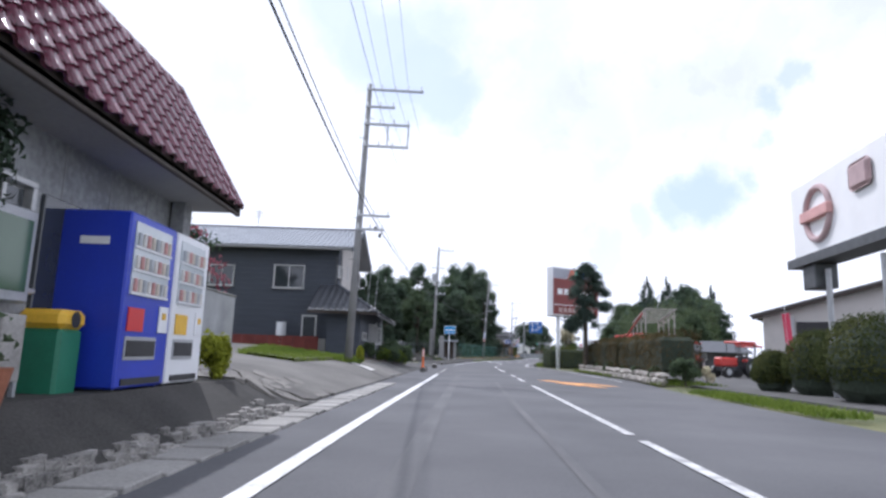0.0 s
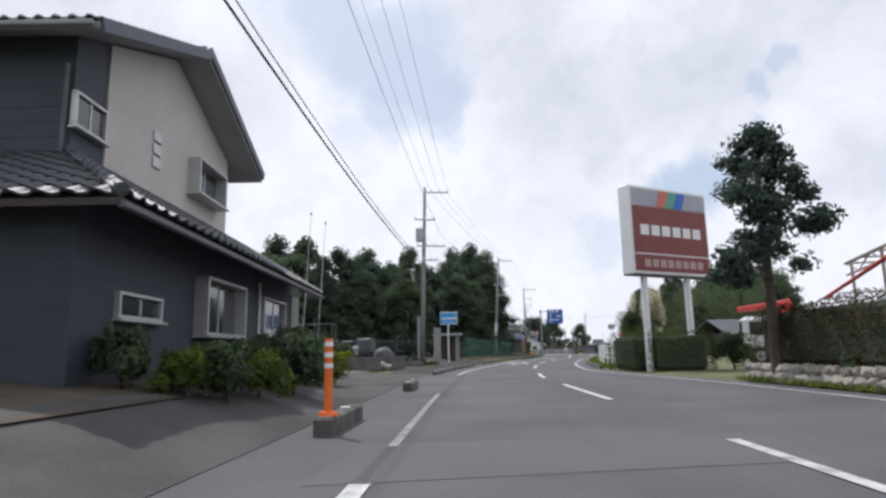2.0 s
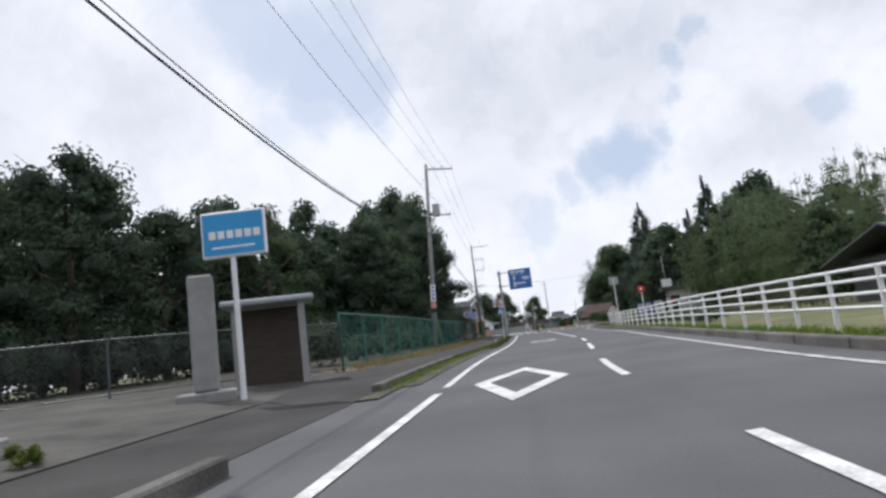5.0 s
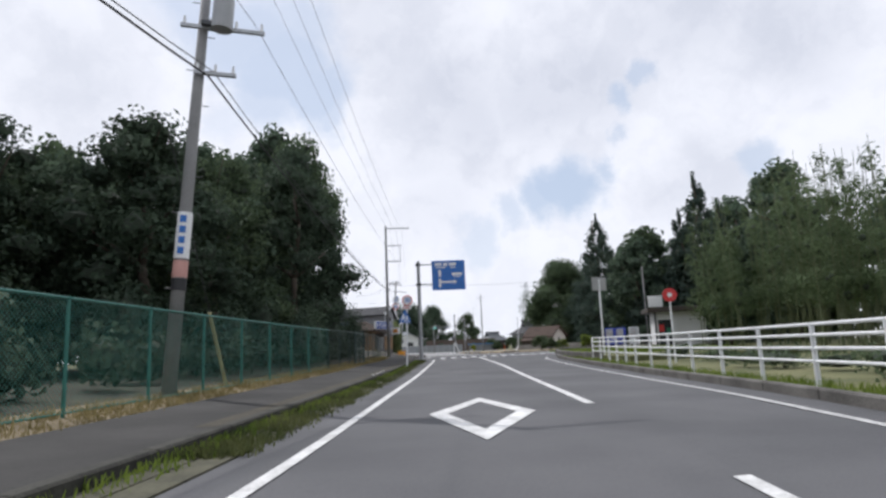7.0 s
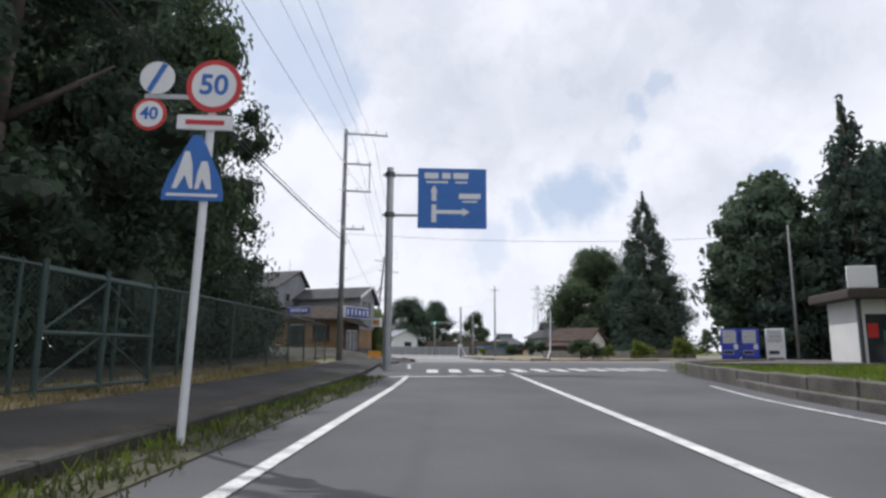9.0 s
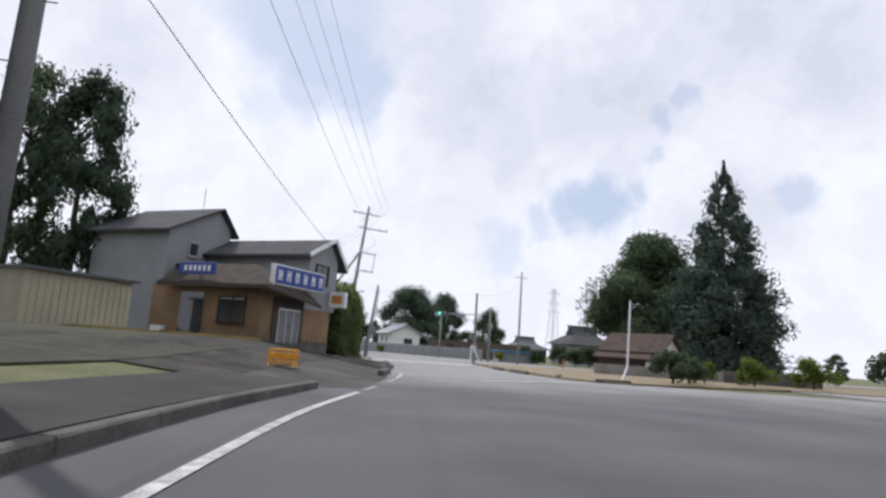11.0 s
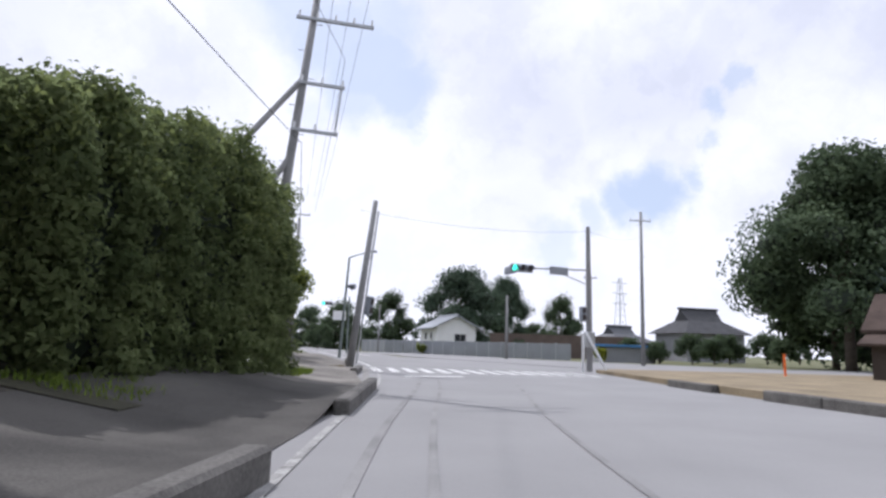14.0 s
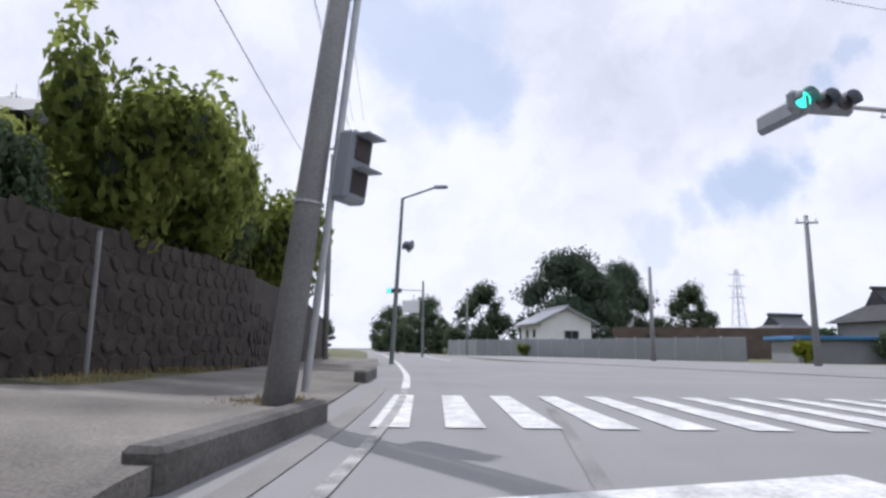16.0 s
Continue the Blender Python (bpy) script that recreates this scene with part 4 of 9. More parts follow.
pole_e = utility_pole(22.5, 194.3, 12.6, "utility pole held by two slanting stays in the hedge", arms=((11.9, -1.2, 1.0, 0), (10.7, -0.5, 1.9, 0), (8.6, -.1, 1.3, 0), (7.1, -.1, 1.3, 0)), lean=5.2, back=0.3)
for (za, dx, dy, zb) in ((8.8, -2.6, -2.2, 1.5), (6.3, -2.2, -2.0, 1.8)):
    part("stay", ntube((0, 0, za), (dx * (za - zb) / 5, dy * (za - zb) / 5, zb - 1), .09, .09, 10), POLE, pole_e)
part("hanger", nbox(1.38, 1.44, -.17, -.11, 9.6, 11.2), STEEL, pole_d)
part("hanger", nbox(1.18, 1.24, -.17, -.11, 7.1, 8.6), STEEL, pole_e)
pole_h = utility_pole(46.5, 225.0, 12.6, "slim utility pole across the crossing", arms=((11.8, -1.0, .8, 0),))
pole_i = utility_pole(43.0, 227.5, 7.6, "short grey pole by the crossing", arms=((7.2, -.6, .5, 0),), rungs=False)
pole_j = utility_pole(37.9, 238.5, 6.4, "short grey pole before the long wall", rungs=False)
pole_k = utility_pole(24.6, 262, 6.5, "thin grey pole before the white storehouse", rungs=False, r=.12)
pole_l = utility_pole(18.2, 228.0, 11.2, "far slim utility pole by the road", arms=((11.5, -.8, .9, 0),))
pole_f = utility_pole(24.7, 201.45, 7.0, "stout grey signal pole at the kerb block", rungs=False, r=0.165, lean=6.0)


# ---------------------------------------------------------------- building parts
WALL_GREY = mat("charcoal_siding", (0.050, 0.058, 0.075), 0.7, 0.12, 0.8, 30, 0.15, stretch=(1, 1, 8))
WALL_CREAM = mat("cream_plaster", (0.52, 0.49, 0.46), 0.85, 0.07, 1.0, 40, 0.15)
WALL_WHITE = mat("white_plaster", (0.66, 0.66, 0.65), 0.85, 0.1, 0.6, 30, 0.15)
WALL_STAINED = mat("stained_white_wall", (0.31, 0.32, 0.325), 0.9, 0.25, 0.5, 12, 0.05, second=(0.47, 0.48, 0.485))
TILE_GREY = mat("grey_roof_tile", (0.075, 0.08, 0.09), 0.55, 0.15, 2, 20, 0.05, spread=0.2)
# the sky's reflection on the glazed house roof is part of this pale colour
TILE_PALE = mat("pale_glazed_tile", (0.30, 0.32, 0.35), 0.35, 0.1, 2, 20, 0.05, spread=0.12)
TILE_RED = mat("maroon_glazed_tile", (0.13, 0.035, 0.055), 0.22, 0.2, 3, 25, 0.05, spread=0.3)
SLATE = mat("grey_slate_roof", (0.12, 0.115, 0.11), 0.8, 0.2, 1, 20, 0.2)
WOOD_DARK = mat("dark_brown_wood", (0.05, 0.038, 0.03), 0.7, 0.25, 3, 25, 0.2, stretch=(1, 1, 6))
SOFFIT = mat("grey_soffit_board", (0.30, 0.30, 0.30), 0.85, 0.1, 1, 20, 0.1)
RED_PAINT = mat("red_paint", (0.50, 0.045, 0.035), 0.45, 0.15, 3, 30, 0.05)
RED_BOARD = mat("dull_red_board", (0.16, 0.035, 0.028), 0.8, 0.25, 2, 20, 0.2)
BLUE_VM = mat("blue_enamel", (0.02, 0.045, 0.42), 0.35, 0.08, 2, 30, 0.02)
WHITE_VM = mat("white_enamel", (0.72, 0.73, 0.74), 0.35, 0.05, 2, 30, 0.02)
BLACK = mat("black_plastic", (0.02, 0.02, 0.022), 0.5, 0.2, 3, 30, 0.05)
ORANGE = mat("orange_plastic", (0.80, 0.16, 0.02), 0.5, 0.1, 3, 30, 0.05)
YELLOW = mat("yellow_plastic", (0.70, 0.42, 0.03), 0.5, 0.12, 3, 30, 0.05)
GREEN_PLASTIC = mat("green_plastic", (0.02, 0.16, 0.09), 0.5, 0.12, 3, 30, 0.05)
SIGN_WHITE = mat("white_sign_face", (0.78, 0.78, 0.78), 0.45, 0.05, 1, 30, 0.02)
SIGN_BLUE = mat("sign_blue", (.03, .15, .48), .45, .08, 3, 30, .02)
SKY_BLUE = mat("light_blue_sign_face", (0.03, 0.30, 0.62), 0.45, 0.06, 1, 30, 0.02)
SIGN_RED = mat("red_sign_face", (0.55, 0.03, 0.03), 0.45, 0.08, 1, 30, 0.02)
MAROON = mat("maroon_sign_face", (0.20, 0.045, 0.04), 0.5, 0.12, 1, 30, 0.02)
GREEN_FENCE = mat("green_coated_wire", (0.03, 0.15, 0.12), 0.5, 0.15, 3, 30, 0.05)
STONE = mat("grey_granite", (0.26, 0.26, 0.255), 0.8, 0.18, 3, 50, 0.2, spread=0.15)
ROCK = mat("pale_rock", (0.30, 0.28, 0.25), 0.9, 0.3, 3, 30, 0.5, spread=0.3)
SCREEN_GREY = mat("grey_writing", (0.20, 0.16, 0.15), 0.6, 0.1, 2, 20, 0.0)


def window(parent, m, w, h, sashes=2, frame=ALU, depth=0.10, label="sliding window in a pale aluminium frame", name="window"):
    """A window on a wall: m puts its lower left corner, x along the wall, y out of it."""
    t = thing(name, label)
    t.parent = parent
    t.matrix_world = m
    for a in ((0, w, 0, 0.06), (0, w, h - 0.06, h), (0, 0.06, 0.06, h - 0.06), (w - 0.06, w, 0.06, h - 0.06)):
        part("frame_bar", nbox(a[0], a[1], -0.02, depth, a[2], a[3], 0.008), frame, t)
    for i in range(sashes):
        x0, x1 = 0.06 + (w - 0.12) * i / sashes, 0.06 + (w - 0.12) * (i + 1) / sashes
        part("pane", nbox(x0 + .03, x1 - .03, 0.012 + 0.02 * (i % 2), 0.024 + 0.02 * (i % 2), 0.09, h - 0.09), GLASS_DARK, t)
        part("sash", nbox(x1 - 0.03, x1 + 0.02, 0.0, 0.06, 0.06, h - 0.06), frame, t)
    part("sill", nbox(-0.05, w + 0.05, -0.02, depth + 0.07, -0.05, 0.0, 0.01), frame, t)
    return t


def onwall(x, y, z, yaw):
    return pose(x, y, z, 0, 0, yaw)


TILE_MESH = {}


def tile_mesh(w, l, material):
    """One S-shaped roof tile, its lower edge at y = 0, running up to y = l."""
    key = (w, l, material.name)
    if key not in TILE_MESH:
        prof = [(0, .0), (.12 * w, .045), (.30 * w, .06), (.48 * w, .04), (.62 * w, .008), (.82 * w, .0), (w, .012)]
        bm = bmesh.new()
        a = [bm.verts.new((x, 0, z + 0.022)) for x, z in prof]
        b = [bm.verts.new((x, l * 1.12, z)) for x, z in prof]
        c = [bm.verts.new((x, 0, z - 0.012)) for x, z in prof]
        for i in range(len(prof) - 1):
            bm.faces.new((a[i], a[i + 1], b[i + 1], b[i]))
            bm.faces.new((c[i + 1], c[i], a[i], a[i + 1]))
        me = bpy.data.meshes.new("tile")
        bm.to_mesh(me)
        bm.free()
        me.materials.append(material)
        for p in me.polygons:
            p.use_smooth = len(p.vertices) == 4
        TILE_MESH[key] = me
    return TILE_MESH[key]


def tiles(parent, corner, along, up, n_along, n_up, w, l, material, inside=None, limit=300):
    """Lay roof tiles on a slope from its lower corner; along and up are unit vectors."""
    along, up = Vector(along).normalized(), Vector(up).normalized()
    nrm = along.cross(up)
    if nrm.z < 0:
        first, total, old = inside, n_along * w, along
        corner = Vector(corner) + old * total
        along, nrm = -old, -nrm
        inside = (lambda a, b: first(total - a, b)) if first else None
    rot = Matrix((along, up, nrm)).transposed().to_4x4()
    me = tile_mesh(w, l, material)
    inv = parent.matrix_world.inverted()
    count = 0
    rest = []
    for j in range(n_up):
        for i in range(n_along):
            p = Vector(corner) + along * (i * w) + up * (j * l) + nrm * 0.02
            if inside and not inside(i * w + w / 2, j * l + l / 2):
                continue
            if count < limit:
                ob = new("roof_tile", me)
                ob.parent = parent
                ob.matrix_local = inv @ Matrix.Translation(p) @ rot
            else:
                rest.append(p)
            count += 1
    if rest:
        verts, faces = [], []
        src = [v.co.copy() for v in me.vertices]
        polys = [tuple(p.vertices) for p in me.polygons]
        for p in rest:
            o = len(verts)
            verts += [inv @ (Matrix.Translation(p) @ rot @ v) for v in src]
            faces += [tuple(k + o for k in f) for f in polys]
        tagged(part("tile_field", (verts, faces), material, parent), kind="stuff")


def poly_part(name, faces, material, parent, thick=0.0, label=""):
    """Planar faces given as corner lists; thick: pushed down to a plate."""
    bm = bmesh.new()
    inv = parent.matrix_world.inverted()
    for f in faces:
        top = [bm.verts.new(inv @ Vector(p)) for p in f]
        bm.faces.new(top)
        if thick:
            low = [bm.verts.new(inv @ (Vector(p) - Vector((0, 0, thick)))) for p in f]
            bm.faces.new(low[::-1])
            n = len(f)
            for i in range(n):
                bm.faces.new((top[i], low[i], low[(i + 1) % n], top[(i + 1) % n]))
    return part(name, bm, material, parent, label)


# ---------------------------------------------------------------- the shop with the maroon roof
shop = thing("shop_building", "old white shop with a steep maroon glazed tile roof", "building", at=(-4.0, 9.0, 0.45))
S = shop.matrix_world.inverted()


def inparent(ob, parent):
    ob.matrix_parent_inverse = parent.matrix_world.inverted()
    return ob


inparent(part("wall", nbox(-9.5, -3.95, -14, 9.0, 0.2, 3.15), WALL_STAINED, shop), shop)
for k in range(16):
    inparent(part("wall_joint", nbox(-3.953, -3.944, 9.0 - k * .91 - .02, 9.0 - k * .91, .45, 3.05), SOFFIT, shop), shop)
inparent(part("soffit", nbox(-4.3, -3.2, -14, 9.35, 3.06, 3.14), SOFFIT, shop), shop)
inparent(part("fascia", nbox(-3.2, -3.14, -14, 9.4, 3.0, 3.16, 0.01), WOOD_DARK, shop), shop)
inparent(part("corner_post", nbox(-3.92, -3.72, 8.75, 9.0, 0.4, 3.08, 0.01), WALL_STAINED, shop), shop)
poly_part("roof_slope", [[(-3.14, -14, 3.1), (-3.14, 9.35, 3.1), (-4.05, 8.9, 4.75), (-4.05, -14, 4.75)], [(-3.14, 9.35, 3.1), (-9.5, 9.35, 3.1), (-8.6, 8.9, 4.75), (-4.05, 8.9, 4.75)], [(-4.05, -14, 4.75), (-4.05, 8.9, 4.75), (-8.6, 8.9, 4.75), (-8.6, -14, 4.75)]], WOOD_DARK, shop, 0.05)
tiles(shop, (-3.12, 9.36, 3.1), (0, -1, 0), (-0.91, 0, 1.65), 29, 9, 0.30, 0.215, TILE_RED, inside=lambda a, b: a > b * 0.27)
ridge = bmesh.new()
for i in range(36):
    tube(ridge, (-4.05, 8.9 - i * .4, 4.8), (-4.05, 8.9 - i * .4 - .38, 4.8), .085, .075, 8)
tube(ridge, (-3.14, 9.36, 3.14), (-4.05, 8.92, 4.8), .075, .075, 8)
inparent(part("ridge_cap", ridge, TILE_RED, shop), shop)
mast = bmesh.new()
for dx in (0, .5):
    tube(mast, (-4.6 - dx, 6.1, 4.7), (-4.5 - dx, 6.1, 6.6), .03, .03, 6)
for k in range(6):
    tube(mast, (-4.58, 6.1, 5.0 + k * .28), (-5.1, 6.1, 5.0 + k * .28), .02, .02, 6)
tube(mast, (-4.6, 6.1, 4.8), (-4.1, 6.1, 6.6), .03, .03, 6)
inparent(part("roof_ladder", mast, DARK_STEEL, shop, "dark metal frame on the roof"), shop)
window(shop, onwall(-3.95, 5.75, 1.5, -90), 0.8, 1.0)
inparent(part("door", nbox(-3.98, -3.9, 5.95, 6.6, 0.5, 2.45, .01), GLASS_DARK, shop, "dark glass shop door"), shop)


def vending(name, label, body_mat, x, y, yaw, w=1.05, d=0.72, h=1.86, panel=None, drinks=((.50, .26, .24), (.62, .60, .56), (.36, .38, .40), (.55, .50, .42)), z=None, group="vending machines"):
    """Front looks along +x of the thing; y runs along the front."""
    t = thing(name, label, "vending machine", group, (x, y, land(x, y) if z is None else z), yaw)
    part("body", nbox(-d, 0, 0, w, 0.05, h, 0.02), body_mat, t)
    part("display_box", nbox(0.0, 0.012, 0.1, w - .16, h * .54, h - .09), glassmat("drink_window", (0.50, 0.54, 0.56), 0.15), t, "lit display window")
    sh = [h * .54, h * .67, h * .80]
    k = 0
    for s_ in sh:
        part("shelf", nbox(0.012, 0.03, .1, w - .16, s_ + .005, s_ + .03), body_mat if body_mat is WHITE_VM else SIGN_WHITE, t)
        for i in range(8):
            c = drinks[(i * 3 + k) % len(drinks)]
            yy = .14 + (w - .36) * i / 7.4
            part("drink_sample", ntube((.025, yy + .03, s_ + .035), (.025, yy + .03, s_ + .17), .024, .021, 8), mat("drink_%d" % ((i * 3 + k) % len(drinks)), c, .35, .15, 8, 40, .0), t)
        k += 1
    if panel:
        part("poster", nbox(0.002, .014, .12, .46, h * .34, h * .47), panel, t, "small red price poster")
    part("coin_panel", nbox(0.0, .02, w - .3, w - .08, h * .34, h * .5, .004), WHITE_VM, t)
    part("button", nbox(.02, .03, w - .24, w - .16, h * .42, h * .46), YELLOW, t)
    part("delivery_flap", nbox(0.0, .02, .14, w - .34, h * .2, h * .29, .005), BLACK, t, "dark delivery flap")
    part("delivery_frame", nbox(-.002, .012, .11, w - .31, h * .18, h * .31, .004), STEEL, t)
    part("kick_plate", nbox(0.0, .012, .12, w - .12, .08, .15), BLACK, t)
    for yy in (.06, w - .12):
        part("foot", nbox(-d + .05, -.05, yy, yy + .06, 0, .05), DARK_STEEL, t)
    return t


vm1 = vending("vending_machine", "blue drinks vending machine under the shop eave", BLUE_VM, -3.2, 6.27, 0, 1.12, panel=SIGN_RED)
part("side_mark", nbox(-.5, -.2, -.012, -.004, 1.5, 1.58), SIGN_WHITE, vm1, "white brand mark without lettering")
vm2 = vending("vending_machine", "white drinks vending machine next to the blue one", WHITE_VM, -3.2, 7.43, 0, 1.02, panel=YELLOW)
bin1 = thing("recycling_bin", "green plastic bottle bin with a yellow lid", "bin", "bins", (-3.68, 5.95, land(-3.68, 5.95)))
part("tub", nbox(-.2, .2, -.18, .18, 0, .62, .03), GREEN_PLASTIC, bin1)
lid = part("lid", nbox(-.22, .22, -.2, .2, .62, .8, .05), YELLOW, bin1, "yellow domed lid with a round hole")
part("hole", ntube((.22, 0, .71), (.225, 0, .71), .07, .08, 12), BLACK, lid)
box1 = thing("meter_box", "pale grey metal box on the shop wall", "meter box", at=(-3.86, 5.3, 1.35))
part("case", nbox(-.1, .12, -.25, .35, 0, .85, .02), STEEL, box1)
part("pane", nbox(.121, .126, -.18, .28, .1, .75), glassmat("green_poster_glass", (.055, .11, .06), .1), box1, "glass with a green notice behind")
sign_small = thing("white_board", "small white notice board leaning at the wall", "board", at=(-3.6, 5.25, land(-3.6, 5.25)))
part("panel", nbox(-.02, .02, -.12, .18, .15, .72, .01), mat("faded_board", (.30, .29, .27), .7, .25, 5, 30, .1), sign_small)
part("leg", nbox(-.02, .02, -.1, -.06, 0, .15), STEEL, sign_small)
part("leg", nbox(-.02, .02, .12, .16, 0, .15), STEEL, sign_small)
pot = thing("flower_pot", "brown clay flower pot with a trailing plant", "flower pot", at=(-3.3, 4.6, land(-3.3, 4.6)))
part("pot", ntube((0, 0, 0), (0, 0, .3), .13, .19, 14), mat("terracotta", (.28, .11, .06), .9, .2, 5, 40, .2), pot)
rngp = np.random.default_rng(5)
pp, pn = clump_points(rngp, [((0, 0, .45), (.22, .22, .25))], 60)
lv = new("plant", quad_mesh("plant", leaf_quads(rngp, pp, .1, .5, pn), LEAF_MID))
lv.parent = pot
hang = thing("climbing_plant", "dark climbing plant hanging on the shop wall", "plant", at=(-3.75, 4.6, land(-3.75, 4.6)))
pp, pn = clump_points(rngp, [((0, 0, 1.0), (.2, .35, 1.0)), ((.05, .3, 2.0), (.2, .4, .7))], 300)
lv = new("foliage", quad_mesh("foliage", leaf_quads(rngp, pp, .12, .5, pn), LEAF_DARK))
lv.parent = hang
part("stem", ntube((0, 0, 0), (0, .1, 2.4), .03, .015, 6), BARK, hang)

# ---------------------------------------------------------------- white yard wall, trees over it, grass
ywall = thing("yard_wall", "weathered white plaster yard wall", "wall", at=(-10.4, 22, 1.0), kind="structure")
inparent(part("wall", nbox(-10.6, -10.25, 12, 31, .6, 3.45), WALL_STAINED, ywall), ywall)
inparent(part("coping", nbox(-10.66, -10.19, 12, 31.05, 3.45, 3.53, .02), CONCRETE, ywall), ywall)
inparent(part("wall_door", nbox(-10.25, -10.2, 24.6, 25.5, 1.1, 3.0, .01), mat("grey_door", (.2, .19, .19), .6, .15, 2, 20, .1), ywall), ywall)
inparent(part("wall_door", nbox(-10.25, -10.2, 20.5, 21.3, 1.1, 3.0, .01), MATS["grey_door"], ywall), ywall)
t1 = place(broadleaf(71, 6.5, 4.6, LEAF_DARK, "dark green garden tree behind the white wall", clumps=26, per=110, size=.28), -13.0, 23.5)
t2 = place(broadleaf(72, 6.0, 5.0, LEAF_DARK, "crape myrtle with pink blossom behind the white wall", clumps=24, per=90, size=.26, see_through=True), -12.8, 28.8)
rngp = np.random.default_rng(6)
pp, pn = clump_points(rngp, [((1.4, 1.8, 3.6), (.9, .9, .8)), ((2.2, 1.2, 2.9), (.6, .8, .6)), ((.6, 2.0, 4.6), (.8, .7, .6)), ((1.2, -.6, 4.9), (.9, .9, .5))], 60)
fl = new("blossom", quad_mesh("blossom", leaf_quads(rngp, pp, .2, .8, pn), FLOWER_PINK))
fl.parent = t2


def grass_tufts(name, seed, area, n, h, material, label, dz=0.0):
    """Upright blades over an area given as (x0, x1, y0, y1) or a function of two random numbers."""
    rng = np.random.default_rng(seed)
    qs = []
    for _ in range(n):
        x, y = area(rng.uniform(), rng.uniform())
        z = land(x, y) + .02 + dz
        for _ in range(7):
            a, hh, w = rng.uniform(0, 6.28), h * rng.uniform(.4, 1.25), .010 * rng.uniform(.7, 1.6)
            dx, dy = math.cos(a), math.sin(a)
            ox, oy = rng.normal() * .09, rng.normal() * .09
            lx, ly = rng.normal() * hh * .35, rng.normal() * hh * .35
            qs.append([(x + ox - dx * w, y + oy - dy * w, z), (x + ox + dx * w, y + oy + dy * w, z), (x + ox + lx + dx * w * .3, y + oy + ly + dy * w * .3, z + hh), (x + ox + lx - dx * w * .3, y + oy + ly - dy * w * .3, z + hh)])
    return tagged(new(name, quad_mesh(name, qs, material)), label, "grass", kind="stuff")


GRASS_LEAF = leafmat("grass_blades", (0.10, 0.16, 0.025), (0.21, 0.27, 0.05), 0.3)
WEED_LEAF = leafmat("dull_weed_blades", (0.055, 0.075, 0.026), (0.14, 0.15, 0.06), 0.3)
DRY_LEAF = leafmat("dry_grass_blades", (0.20, 0.17, 0.08), (0.34, 0.28, 0.13), 0.3)
grass_tufts("grass", 1, lambda a, b: (LEFT(20 + 11 * b) - 4.0 - 4.5 * a * (0.4 + .6 * b), 20 + 11 * b), 1800, .16, GRASS_LEAF, "bright green grass on the bank before the dark house")
grass_tufts("grass", 12, lambda a, b: (LEFT(96 + 40 * b ** 1.7) - 1.38 + .75 * a ** 1.8, 96 + 40 * b ** 1.7), 1500, .085, WEED_LEAF, "thick weeds between the kerb and the edge line")
grass_tufts("grass", 2, lambda a, b: (LEFT(75 + 61 * b) - 1.12 - .3 * a, 75 + 61 * b), 520, .11, GRASS_LEAF, "weeds growing in the gutter along the kerb")
grass_tufts("grass", 3, lambda a, b: (LEFT(84 + 60 * b) - 3.7 - 1.6 * a, 84 + 60 * b), 2400, .16, DRY_LEAF, "dry mown grass below the green fence")
grass_tufts("grass", 4, lambda a, b: (RIGHT(60 + 70 * b) + .5 + 1.2 * a, 60 + 70 * b), 2000, .15, GRASS_LEAF, "green grass below the white guard rail")
GY = lambda b: 12 + 8 * b / .3 if b < .3 else 25 + 21 * (b - .3) / .7
grass_tufts("grass", 7, lambda a, b: (RIGHT(GY(b)) + .5 + (.9 if b < .3 or b > .5 else 2.6) * a, GY(b)), 1700, .15, GRASS_LEAF, "green grass at the foot of the hedges")

# ---------------------------------------------------------------- the dark house
house = thing("house", "two-storey charcoal house with cream gable and tiled roofs", "house", at=(-9, 40, .6))


def hpart(name, bm, material, label=""):
    return inparent(part(name, bm, material, house, label), house)


wall = bmesh.new()
prism(wall, [(37, .1), (45.2, .1), (45.2, 7.2), (41.2, 8.7), (37, 7.1)], -16.5, -6.2)
hpart("wall", wall, WALL_GREY)
cream = bmesh.new()
prism(cream, [(38.1, 4.6), (45.23, 4.6), (45.23, 7.2), (41.2, 8.7), (38.1, 7.5)], -6.2, -6.16)
hpart("gable_panel", cream, WALL_CREAM, "cream plaster of the gable")
hpart("extension_wall", nbox(-6.25, -4.4, 34.4, 46.2, .1, 3.5), WALL_GREY)
hpart("annex_wall", nbox(-6.2, -4.46, 46.2, 48.1, -.1, 3.4), mat("dark_grey_boards", (.07, .072, .076), .8, .25, 1, 15, .2))
hpart("annex_panel", nbox(-4.46, -4.42, 46.9, 48.0, 1.65, 3.0, .005), mat("pale_green_sheet", (.19, .21, .195), .6, .1, 1, 20, .05), "pale sheet panel")
for zz in np.arange(.6, 6.6, .3):
    hpart("siding_groove", nbox(-16.4, -6.3, 36.985, 37.0, zz, zz + .012), DARK_STEEL)
EAVE_N, EAVE_F, RIDGE_Z, EAVE_Z, RIDGE_Y = 36.2, 46.3, 8.9, 6.95, 41.2
